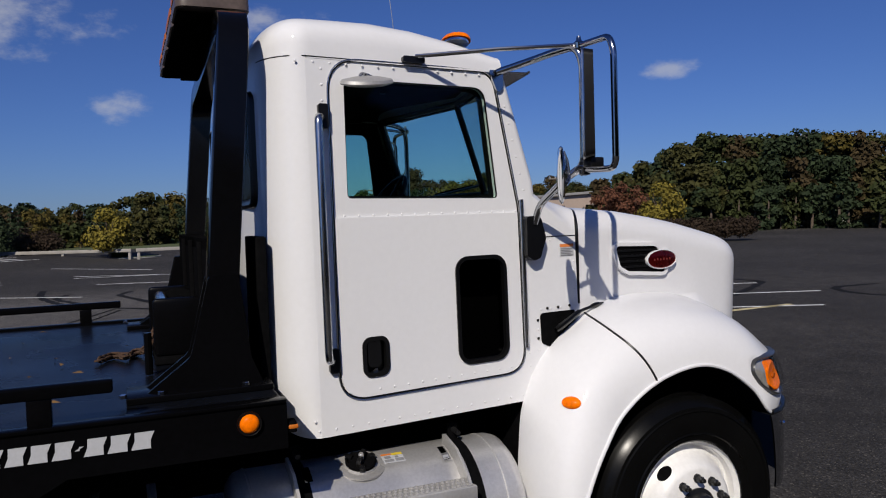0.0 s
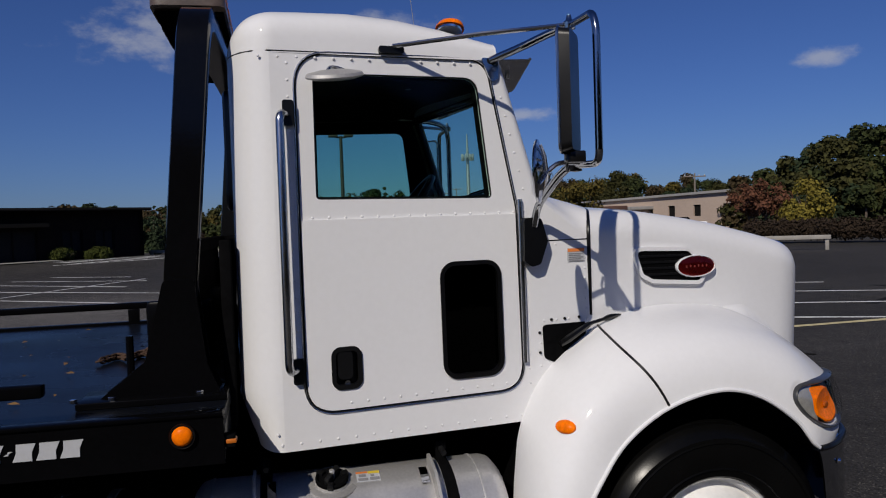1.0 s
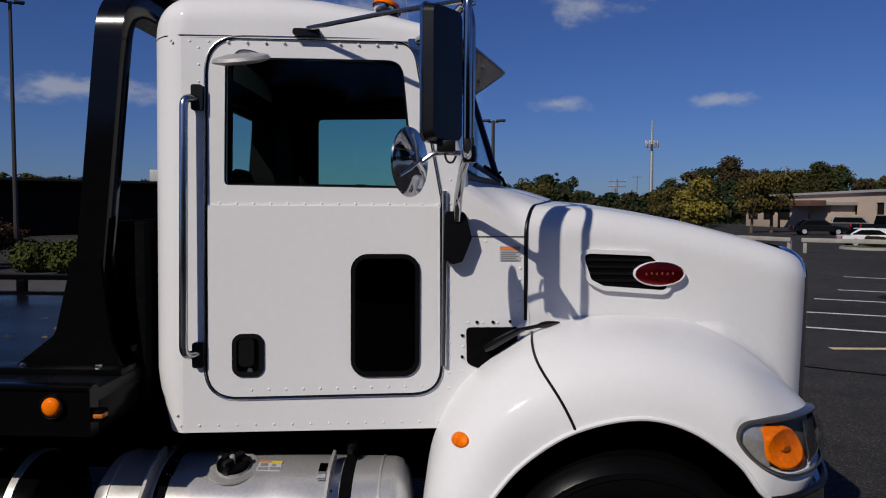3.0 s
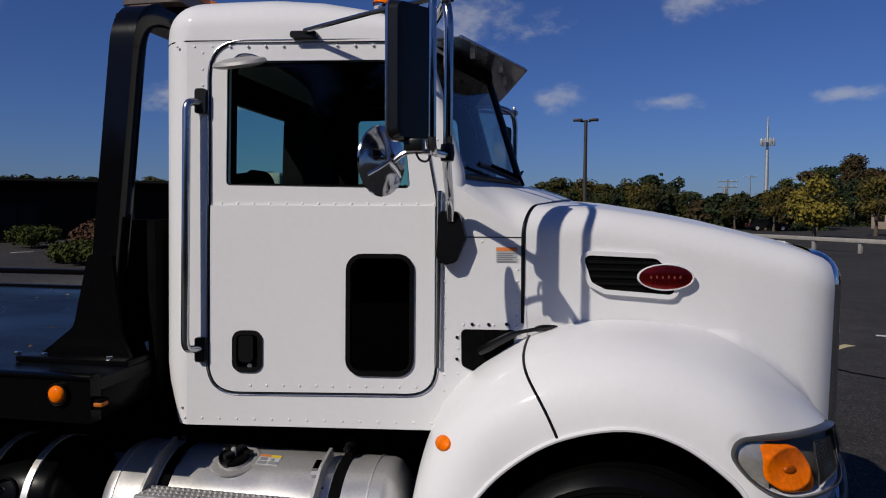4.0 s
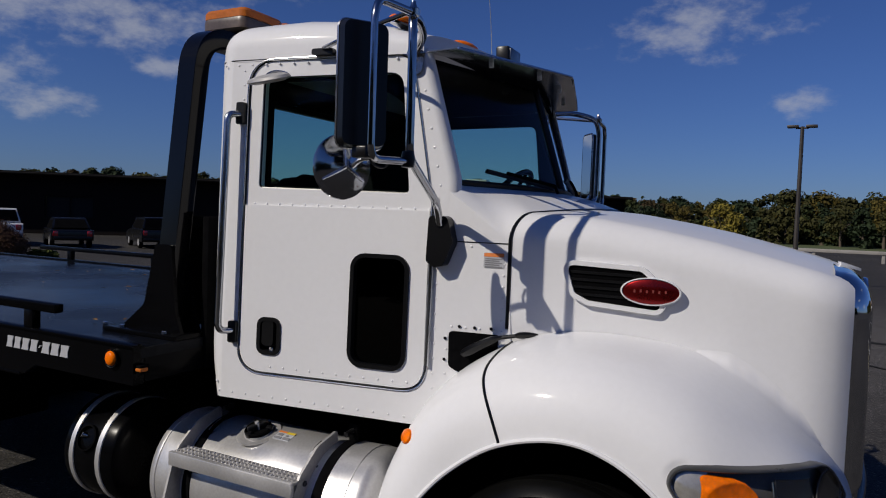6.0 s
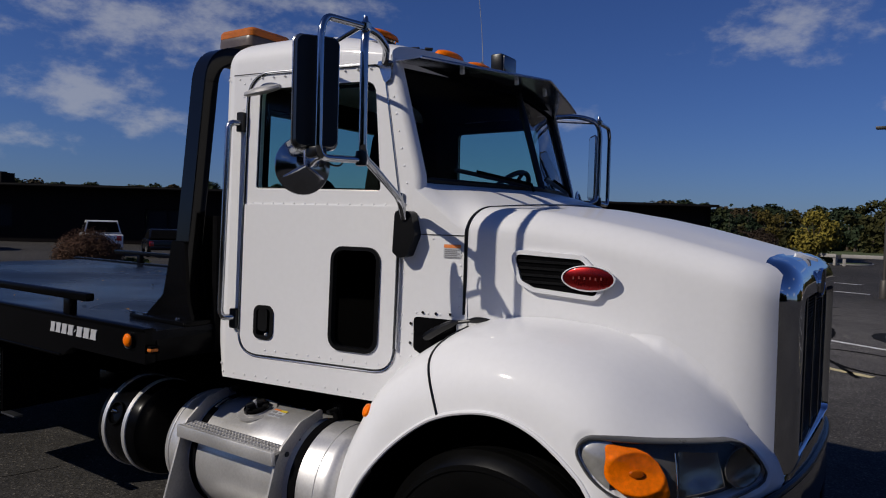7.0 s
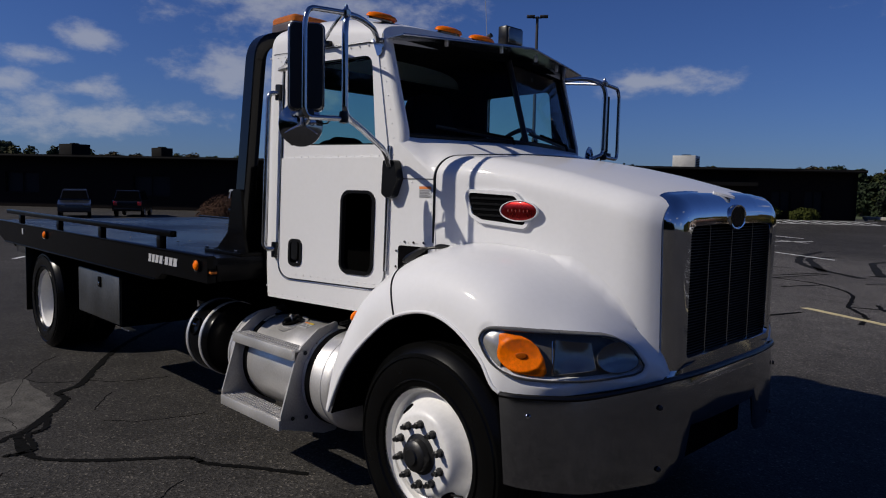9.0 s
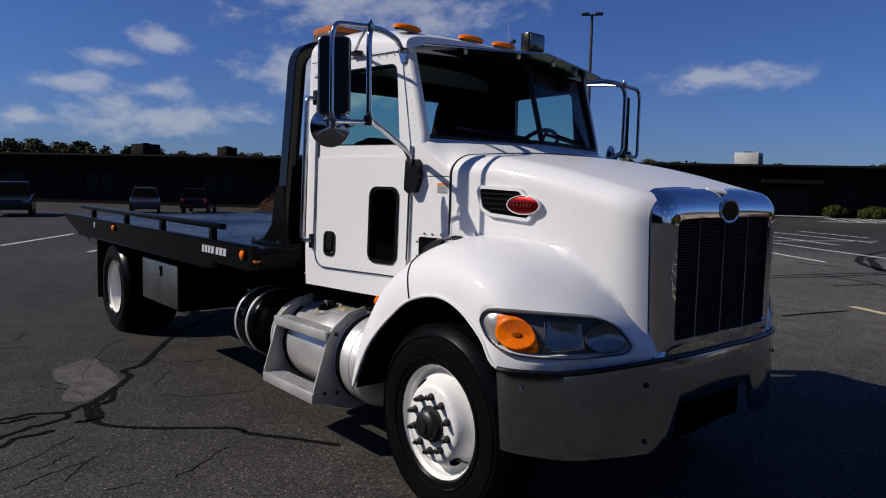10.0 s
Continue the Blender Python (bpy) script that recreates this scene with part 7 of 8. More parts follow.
def rooftop_unit(p, w, d, hgt, text, metal, turn=15):
    m = Matrix.Translation((*p, roof_z)) @ Matrix.Rotation(radians(turn), 4, "Z")
    u = thing("rooftop_unit", text, "air conditioner")
    body = part("unit_case", box(bmesh.new(), -w / 2, w / 2, -d / 2, d / 2, 0.0, hgt, 0.02, m), metal, u)
    for i in range(5):
        part("unit_louvre", box(bmesh.new(), w / 2, w / 2 + 0.02, -d * 0.4, d * 0.4, hgt * (0.2 + 0.13 * i), hgt * (0.27 + 0.13 * i), 0.003, m), M_COPING, body)
    part("unit_fan", lathe(bmesh.new(), [(0.3, 0), (0.3, 0.08), (0.27, 0.08), (0.26, 0.0)], None, "z", 18, m @ Matrix.Translation((0, 0, hgt))), M_COPING, body)


def from_eye(t_eye, yaw, dist):
    return (t_eye[0] - math.sin(radians(yaw)) * dist, t_eye[1] + math.cos(radians(yaw)) * dist)


EYE_END = (2.768, -3.59)
for yaw, dist, w, hgt, text, metal in ((73.0, 60.0, 1.60, 0.95, "dark rooftop air-conditioning unit", M_COPING), (67.3, 57.0, 1.10, 0.80, "small dark rooftop air-conditioning unit", M_COPING), (27.9, 52.0, 1.5, 0.9, "pale rooftop air-conditioning unit with louvres", M_UNIT)):
    rooftop_unit(from_eye(EYE_END, yaw, dist), w, w * 0.9, hgt, text, metal)


def warehouse():
    b = thing("beige_building", "long low beige building with small dark windows and a grey roof", "building")
    p, q = (36.4, 93.3, 0), (46.5, 56.5, 0)
    fn = facade_frame(p, q)
    length = (Vector(q) - Vector(p)).length
    wins = [rrect(u, u + 1.1, 1.6, 2.9, 0.01, 1) for u in (14.4, 18.1, 22.1, 26.4)]
    part("wall", plate(bmesh.new(), [(0, 0), (length, 0), (length, 4.25), (0, 3.8)], wins, fn, 0.0, 0.3), M_BEIGE, b, "beige panel wall")
    for w in wins:
        wob = part("window", plate(bmesh.new(), w, [], fn, 0.18, 0.2), M_COPING, b)
    part("roof", plate(bmesh.new(), [(-0.4, 3.8), (length + 0.4, 4.25), (length + 0.4, 4.55), (-0.4, 4.05)], [], fn, -0.4, 14.0), M_ROOFGREY, b, "grey low-pitched roof")
    part("end_wall", plate(bmesh.new(), [(0.31, 0), (14, 0), (14, 3.8), (0.31, 3.8)], [], lambda u, z, k: fn(k, z, u), 0.001, 0.3), M_BEIGE, b)


warehouse()


# ================= vehicles =================
def small_house():
    """Low brick house with a hipped brown roof, far across the lot."""
    h = thing("small_house", "small low brick house with a brown hipped roof", "house")
    m = Matrix.Translation((51.5, 52.0, 0)) @ Matrix.Rotation(radians(38), 4, "Z")
    body = part("wall", box(bmesh.new(), -4.5, 4.5, -3, 3, 0, 2.7, 0.02, m), M_BEIGE, h, "pale brick wall")
    bm = bmesh.new()
    lo = [bm.verts.new(m @ Vector(c)) for c in ((-5, -3.5, 2.7), (5, -3.5, 2.7), (5, 3.5, 2.7), (-5, 3.5, 2.7))]
    a, b = bm.verts.new(m @ Vector((-2.2, 0, 4.1))), bm.verts.new(m @ Vector((2.2, 0, 4.1)))
    for f in ((lo[0], lo[1], b, a), (lo[1], lo[2], b), (lo[2], lo[3], a, b), (lo[3], lo[0], a), (lo[3], lo[2], lo[1], lo[0])):
        bm.faces.new(f)
    part("roof", bm, M_SHINGLE, h, "brown hipped roof")
    for x in (-2.8, 0.4, 2.9):
        w = part("window", box(bmesh.new(), x - 0.5, x + 0.5, -3.04, -2.99, 0.9, 2.1, 0.01, m), M_COPING, h)


small_house()
wing = thing("entrance_wing", "low beige wing with a brown canopy roof", "building")
wm_ = Matrix.Translation((35.9, 83.8, 0)) @ Matrix.Rotation(radians(-74.7), 4, "Z")
part("wall", box(bmesh.new(), -9, 6, 0, 8, 0, 2.6, 0.02, wm_), M_BEIGE, wing)
part("roof", box(bmesh.new(), -9.6, 6.6, -0.8, 8, 2.6, 3.0, 0.03, wm_), M_ROOFGREY, wing)
part("canopy", box(bmesh.new(), 1.0, 6.4, -3.0, -0.9, 2.5, 3.15, 0.05, wm_), M_SHINGLE, wing, "brown canopy roof")
for x in (1.2, 6.2):
    part("canopy_post", box(bmesh.new(), x - 0.1, x + 0.1, -2.9, -2.7, 0, 2.5, 0.01, wm_), M_COPING, wing)
for x in (-7.5, -4.5, -1.5):
    part("window", box(bmesh.new(), x - 0.9, x + 0.9, -0.04, 0.01, 0.9, 2.2, 0.01, wm_), M_COPING, wing)


def parked_vehicle(x, y, turn, paint, kind, text, size=1.0):
    """A plain parked vehicle: body, cabin, glass, wheels, lamps; its nose points along +x before turning."""
    m = Matrix.Translation((x, y, 0)) @ Matrix.Rotation(radians(turn), 4, "Z") @ Matrix.Diagonal((size, size, size, 1))
    v = thing("parked_pickup" if kind == "pickup" else "parked_car", text, "truck" if kind == "pickup" else "car")
    L, W = (5.3, 1.9) if kind == "pickup" else (4.5, 1.8)
    hb = 1.05 if kind != "sedan" else 0.88
    prof = rpoly([(-L / 2, 0.38, 0.08), (L / 2, 0.34, 0.1), (L / 2, hb - 0.22, 0.12), (L * 0.22, hb, 0.2), (-L / 2, hb, 0.1)], 4)
    body = part("body", plate(bmesh.new(), prof, [], lambda u, z, d: m @ Vector((u, d, z)), -W / 2, W / 2), paint, v)
    if kind == "pickup":
        cabp = [(-0.55, hb), (1.15, hb), (0.62, 1.78), (-0.42, 1.80)]
    elif kind == "suv":
        cabp = [(-2.15, hb), (1.05, hb), (0.45, 1.70), (-1.95, 1.72)]
    else:
        cabp = [(-1.85, hb), (1.05, hb), (0.30, 1.42), (-1.05, 1.42)]
    cabin = part("cabin", plate(bmesh.new(), rpoly([(a, b, 0.10) for a, b in cabp], 4), [], lambda u, z, d: m @ Vector((u, d * (1 - 0.26 * max(0, z - hb) / 0.8), z)), -W / 2 + 0.06, W / 2 - 0.06), paint, v)
    glass = [(cabp[0][0] + 0.14, hb + 0.05), (cabp[1][0] - 0.22, hb + 0.05), (cabp[2][0] - 0.06, cabp[2][1] - 0.12), (cabp[3][0] + 0.12, cabp[3][1] - 0.12)]
    for sd in (-1, 1):
        part("side_glass", plate(bmesh.new(), rpoly([(a, b, 0.06) for a, b in glass], 3), [], lambda u, z, d, sd=sd: m @ Vector((u, sd * ((W / 2 - 0.06) * (1 - 0.26 * max(0, z - hb) / 0.8) + 0.004 - d), z)), 0.0, 0.01), M_FRAME, cabin)
    for i0, i1, sg in ((0, 3, -1), (1, 2, 1)):
        a, b = Vector(cabp[i0]), Vector(cabp[i1])
        bm = bmesh.new()
        pts = []
        for t, wd in ((0.14, W / 2 - 0.16), (0.88, W / 2 - 0.27)):
            p = a.lerp(b, t)
            for k in (-1, 1):
                pts.append(m @ Vector((p.x + sg * 0.012, k * wd, p.y + 0.004)))
        f = bm.faces.new([bm.verts.new(c) for c in (pts[0], pts[1], pts[3], pts[2])])
        bm.normal_update()
        bmesh.ops.solidify(bm, geom=[f], thickness=0.008)
        part("screen_glass", bm, M_FRAME, cabin)
    for xa in (-L * 0.30, L * 0.31):
        for sd in (-1, 1):
            wm = m @ Matrix.Translation((xa, sd * (W / 2 + 0.01), 0.34)) @ AX["y"] @ Matrix.Diagonal((1, 1, -sd, 1))
            w = part("wheel", lathe(bmesh.new(), [(0.2, 0.0), (0.31, 0.0), (0.34, 0.03), (0.34, 0.19), (0.3, 0.21), (0, 0.21)], None, "z", 24, wm), M_TYRE, v)
            part("rim", lathe(bmesh.new(), [(0, -0.004), (0.19, 0.004), (0.205, 0.0)], None, "z", 20, wm), M_ALU, w)
    for sd in (-1, 1):
        part("tail_lamp", box(bmesh.new(), -L / 2 - 0.02, -L / 2 + 0.05, sd * (W / 2 - 0.18) - 0.11, sd * (W / 2 - 0.18) + 0.11, hb - 0.30, hb - 0.06, 0.01, m), M_REDLENS, body)
        part("headlamp", box(bmesh.new(), L / 2 - 0.08, L / 2 + 0.01, sd * (W / 2 - 0.25) - 0.18, sd * (W / 2 - 0.25) + 0.18, hb - 0.36, hb - 0.22, 0.02, m), M_LAMP, body)
    part("bumper", box(bmesh.new(), -L / 2 - 0.08, -L / 2 + 0.04, -W / 2 + 0.1, W / 2 - 0.1, 0.42, 0.58, 0.02, m), M_PLASTIC, body)


P_WHITE = pbr("car_white", (0.72, 0.72, 0.72), 0.3, 0, 0.05, 2, 30, 0.0, coat=0.6)
P_DARK = pbr("car_dark", (0.006, 0.0065, 0.008), 0.25, 0.0, 0.1, 2, 30, 0.0, coat=0.2, spec=0.3)
P_SILVER_DARK = pbr("car_grey", (0.03, 0.032, 0.036), 0.3, 0.3, 0.1, 2, 30, 0.0, coat=0.4)
parked_vehicle(-30.6, 14.35, 154, P_WHITE, "suv", "white wagon parked nose-in before the brick building", 0.90)
parked_vehicle(-28.1, 15.9, 152, P_DARK, "sedan", "dark car with red tail lamps parked before the brick building", 0.86)
parked_vehicle(-26.2, 18.6, 152, P_DARK, "suv", "dark car parked beside others before the brick building", 0.78)
parked_vehicle(-36.6, 8.4, -18, P_SILVER_DARK, "suv", "dark grey sport utility car facing the lot", 0.80)
parked_vehicle(-36.9, 11.4, 150, P_DARK, "suv", "dark car with its tail lamps showing", 0.80)
parked_vehicle(-35.5, 2.2, -12, P_DARK, "suv", "dark van parked at the end of the row", 0.9)
for k, (yaw, d, kind, pnt, txt) in enumerate(((-26.9, 70, "suv", P_SILVER_DARK, "dark grey car in the far row"), (-28.0, 45.5, "sedan", P_WHITE, "white car in the far row"), (-28.6, 68, "pickup", P_DARK, "dark pickup in the far row"), (-30.0, 59, "pickup", P_WHITE, "white car parked far across the lot"), (-24.6, 66, "sedan", P_DARK, "dark low car in the far row"), (-13.4, 82, "sedan", P_DARK, "dark car behind the far rail"), (-50.5, 70, "pickup", P_WHITE, "white car far across the lot"))):
    parked_vehicle(-1.0 - math.sin(radians(yaw)) * d, -3.7 + math.cos(radians(yaw)) * d, -25 + 14 * (k % 3), pnt, kind, txt, 0.72 if pnt is P_WHITE else 0.9)

# ================= poles, rails =================
def lot_lamp(x, y, h, heads, turn):
    p = thing("lot_light_pole", "dark bronze parking-lot light pole with flat heads", "light pole")
    pole = part("pole", tube(bmesh.new(), [(x, y, 0.5), (x, y, h)], [0.075, 0.055], 8), M_POLE, p)
    part("pole_base", lathe(bmesh.new(), [(0, 0), (0.14, 0), (0.14, 0.50), (0.11, 0.54), (0, 0.54)], (x, y, 0), "z", 16), M_POLE, p)
    for k in heads:
        m = Matrix.Translation((x, y, h)) @ Matrix.Rotation(radians(turn), 4, "Z")
        arm = part("lamp_arm", box(bmesh.new(), 0.0, k * 0.18, -0.03, 0.03, -0.07, -0.02, 0.005, m), M_POLE, p)
        part("lamp_head", box(bmesh.new(), k * 0.10, k * 0.42, -0.14, 0.14, -0.035, 0.04, 0.015, m), M_POLE, arm)


lot_lamp(-0.35, 21.2, 4.98, (-1, 1), 0)
lot_lamp(-16.3, 19.5, 8.72, (-1, 1), 40)


def utility_pole(x, y, h, arms=1, boxes=0):
    p = thing("utility_pole", "weathered wooden utility pole with crossarms", "utility pole")
    part("pole", tube(bmesh.new(), [(x, y, 0), (x, y, h)], [0.13, 0.09], 8), M_WOOD, p)
    for k in range(arms):
        z = h - 0.4 - 0.9 * k
        arm = part("crossarm", box(bmesh.new(), x - 1.5, x + 1.5, y - 0.06, y + 0.06, z - 0.07, z + 0.07, 0.01), M_WOOD, p)
        for dx in (-1.35, -0.6, 0.6, 1.35):
            part("insulator", lathe(bmesh.new(), [(0, 0), (0.05, 0.0), (0.06, 0.1), (0, 0.2)], (x + dx, y, z + 0.07), "z", 8), M_GALV, arm)
    for k in range(boxes):
        part("transformer", lathe(bmesh.new(), [(0, 0), (0.28, 0), (0.3, 0.05), (0.3, 0.8), (0.2, 0.9), (0, 0.9)], (x + 0.45 * (1 if k else -1), y, h - 2.4), "z", 14), M_GALV, p)


utility_pole(30.9, 113.2, 7.3, 2, 2)
utility_pole(37.8, 180.8, 10.8, 1)
utility_pole(22.0, 121.0, 7.3, 2, 1)
utility_pole(46.0, 78.0, 6.9, 1)
utility_pole(60.0, 52.0, 9.5, 1)
utility_pole(9.0, 150.0, 6.0, 1)
tower = thing("cell_tower", "slender pale cell tower with an antenna ring", "tower")
part("mast", tube(bmesh.new(), [(52.9, 232, 0), (52.9, 232, 23), (52.9, 232, 31)], [0.75, 0.5, 0.18], 10), M_GALV, tower)
for k in range(9):
    a = 2 * math.pi * k / 9
    part("antenna_panel", box(bmesh.new(), 52.9 + 1.9 * math.cos(a) - 0.25, 52.9 + 1.9 * math.cos(a) + 0.25, 232 + 1.9 * math.sin(a) - 0.2, 232 + 1.9 * math.sin(a) + 0.2, 22.2, 24.4, 0.05), M_GALV, tower)
part("antenna_ring", lathe(bmesh.new(), [(1.7, 0), (1.9, 0), (1.9, 0.15), (1.7, 0.15)], (52.9, 232, 23.2), "z", 18), M_GALV, tower)


def guard_rail(p, q, text):
    g = thing("guard_rail", text, "guard rail")
    p, q = Vector((*p, 0)), Vector((*q, 0))
    d = (q - p).normalized()
    m = Matrix.Translation(p) @ Matrix.Rotation(math.atan2(d.y, d.x), 4, "Z")
    L = (q - p).length
    n = max(2, int(L / 2.4))
    for i in range(n):
        x = 0.15 + (L - 0.3) * i / (n - 1)
        part("post", box(bmesh.new(), x - 0.08, x + 0.08, -0.08, 0.08, 0.0, 0.55, 0.01, m), M_RAILW, g)
    part("rail", box(bmesh.new(), 0, L, -0.14, -0.08, 0.50, 0.70, 0.02, m), M_RAILW, g)


for p, q in (((-12.0, 47.6), (-4.1, 42.9)), ((-3.9, 42.8), (6.8, 43.9)), ((7.1, 43.7), (13.7, 30.6)), ((14.0, 30.3), (22.3, 25.6))):
    guard_rail(p, q, "weathered wooden guard rail along the lot's edge")
bm = bmesh.new()
verge = [bm.verts.new((x, y, 0.02)) for x, y in ((-60, 70), (-13, 66), (10, 70), (36, 112), (90, 88), (50, 40), (70, 26), (140, 10), (260, 60), (200, 400), (-200, 400))]
bm.faces.new(verge)
tagged(part("grass_verge", bm, M_GRASS), "dry grass beyond the lot", "grass", kind="structure")
for x, y, r in ((-17.3, 8.2, 1.9), (-13.0, 50.8, 3.0), (-4.5, 45.6, 2.0), (19.0, 34.0, 1.4)):
    isl = tagged(part("kerb_island", lathe(bmesh.new(), [(0, 0.10), (r * 0.93, 0.10), (r * 0.95, 0.13), (r, 0.13), (r * 1.01, 0.0)], (x, y, 0), "z", 30), M_KERB), "concrete-kerbed planting island", "kerb", kind="structure")
    part("planting_bed", lathe(bmesh.new(), [(0, 0.17), (r * 0.8, 0.14), (r * 0.93, 0.105)], (x, y, 0), "z", 30), M_GRASS, isl)


# ================= trees and shrubs =================
def leaf_cloud(blobs, count, size, seed, squash=0.8):
    """Many small crumpled leaf clumps spread through the given blobs."""
    rn = random.Random(seed)
    verts, faces = [], []
    total = sum(b[3] ** 2 for b in blobs)
    for cx, cy, cz, r in blobs:
        for _ in range(max(8, int(count * r * r / total))):
            d = Vector((rn.gauss(0, 1), rn.gauss(0, 1), rn.gauss(0, 1))).normalized()
            p = Vector((cx, cy, cz)) + Vector((d.x, d.y, d.z * squash)) * r * (rn.random() ** 0.33) * rn.uniform(0.8, 1.12)
            nrm = (d + Vector((rn.uniform(-0.8, 0.8), rn.uniform(-0.8, 0.8), rn.uniform(-0.3, 0.9)))).normalized()
            a = nrm.orthogonal().normalized()
            b = nrm.cross(a)
            ang = rn.uniform(0, 6.28)
            a, b = a * math.cos(ang) + b * math.sin(ang), b * math.cos(ang) - a * math.sin(ang)
            s1, s2 = size * rn.uniform(0.5, 1.2), size * rn.uniform(0.4, 0.9)
            i = len(verts)
            verts += [p - a * s1, p + b * s2 + nrm * s1 * 0.25, p + a * s1, p - b * s2 + nrm * s1 * 0.2]
            faces += [(i, i + 1, i + 2), (i, i + 2, i + 3)]
    return verts, faces


def crown_part(name, verts, faces, material, parent):
    me = bpy.data.meshes.new(name)
    me.from_pydata([tuple(v) for v in verts], [], faces)
    me.materials.append(material)
    ob = new(name, me)
    ob.parent = parent
    return ob


def make_tree(kind, material, h, seed, text):
    rn = random.Random(seed)
    t = thing("tree", text, "tree", "trees round the lot")
    bm = bmesh.new()
    trunk_h = h * (0.35 if kind != "pine" else 0.9)
    tube(bm, [(0, 0, -0.05), (0.1, 0.05, trunk_h * 0.5), (0.05, 0.1, trunk_h)], [h * 0.028, h * 0.022, h * (0.014 if kind != "pine" else 0.004)], 8)
    if kind != "pine":
        for k in range(6):
            a = rn.uniform(0, 6.28)
            z0 = trunk_h * rn.uniform(0.6, 1.0)
            tube(bm, [(0.08, 0.08, z0), (math.cos(a) * h * 0.12, math.sin(a) * h * 0.12, z0 + h * 0.16), (math.cos(a) * h * 0.24, math.sin(a) * h * 0.24, z0 + h * 0.32)], [h * 0.012, h * 0.008, h * 0.003], 5)
    part("trunk", bm, M_BARK, t)
    blobs = []
    if kind == "pine":
        for k in range(9):
            f = k / 8
            blobs.append((rn.uniform(-0.2, 0.2), rn.uniform(-0.2, 0.2), h * (0.14 + 0.82 * f), h * (0.17 * (1 - f) + 0.025)))
        verts, faces = leaf_cloud(blobs, 1100, h * 0.035, seed, 0.55)
    elif kind == "shrubby":
        for k in range(8):
            a = rn.uniform(0, 6.28)
            blobs.append((math.cos(a) * h * 0.2, math.sin(a) * h * 0.2, h * rn.uniform(0.25, 0.75), h * rn.uniform(0.16, 0.26)))
        verts, faces = leaf_cloud(blobs, 3000, h * 0.030, seed)
    else:
        for k in range(13):
            a, rr = rn.uniform(0, 6.28), h * rn.uniform(0.02, 0.27)
            blobs.append((math.cos(a) * rr, math.sin(a) * rr, h * rn.uniform(0.36, 0.86), h * rn.uniform(0.09, 0.19)))
        verts, faces = leaf_cloud(blobs, 1300, h * 0.030, seed)
    crown_part("crown", verts, faces, material, t)
    return t


KINDS = [
    make_tree("broad", L_GREEN, 8.0, 11, "green broad-leaved tree in early autumn"),
    make_tree("broad", L_OLIVE, 7.0, 12, "olive-green tree turning in autumn"),
    make_tree("broad", L_GOLD, 6.5, 13, "golden-brown tree in full autumn colour"),
    make_tree("shrubby", L_YELLOW, 4.6, 14, "bright yellow autumn tree with a full crown"),
    make_tree("broad", L_RED, 5.0, 15, "rust-red tree in full autumn colour"),
    make_tree("pine", L_PINE, 8.0, 16, "dark green conifer beyond the lot"),
    make_tree("broad", L_GREEN, 9.0, 17, "tall dark green tree beyond the lot"),
]
PLACED = set()


def plant(k, x, y, hgt, turn):
    base = KINDS[k]
    ref = (8.0, 7.0, 6.5, 4.6, 5.0, 8.0, 9.0)[k]
    sc = hgt / ref
    m = Matrix.Translation((x, y, 0)) @ Matrix.Rotation(turn, 4, "Z")
    if k not in PLACED:
        PLACED.add(k)
        base.matrix_world = m @ Matrix.Diagonal((sc, sc, sc, 1))
        return
    scaling = base.scale.copy()
    base.scale = (sc, sc, sc)
    copy_thing(base, m)
    base.scale = scaling


def polar(yaw, d, eye=(0.0, -3.7)):
    return eye[0] - math.sin(radians(yaw)) * d, eye[1] + math.cos(radians(yaw)) * d


# continuous woods by bearing: (bearing, height in degrees)
SKYLINE = [(-62, 4.6), (-50, 5.4), (-42.6, 5.6), (-41, 5.8), (-39.3, 5.4), (-36.8, 4.2), (-34.2, 2.9), (-32.2, 2.5), (-29.2, 3.0), (-26.7, 2.3), (-25.2, 3.5), (-24.1, 3.4), (-22.6, 2.7), (-21.4, 3.1), (-20.0, 3.5), (-18.6, 4.0), (-16.2, 3.4), (-15.3, 3.3), (-14, 2.2), (-12.3, 1.2), (-11.2, 1.8), (-9.8, 1.2), (-8.3, 1.5), (-6.7, 2.7), (-6, 2.9), (-4.8, 2.75), (-2, 2.1), (-0.3, 2.6), (1.8, 2.55), (3.9, 2.1), (7.4, 1.95), (10.8, 2.05), (12, 1.7), (14, 1.9), (16, 2.35), (19, 2.0), (30, 2.2), (40, 2.6), (50, 2.6), (60, 2.2), (69, 2.3), (74, 2.7), (86, 2.6)]
WOOD_EYE = (-1.0, -3.7)


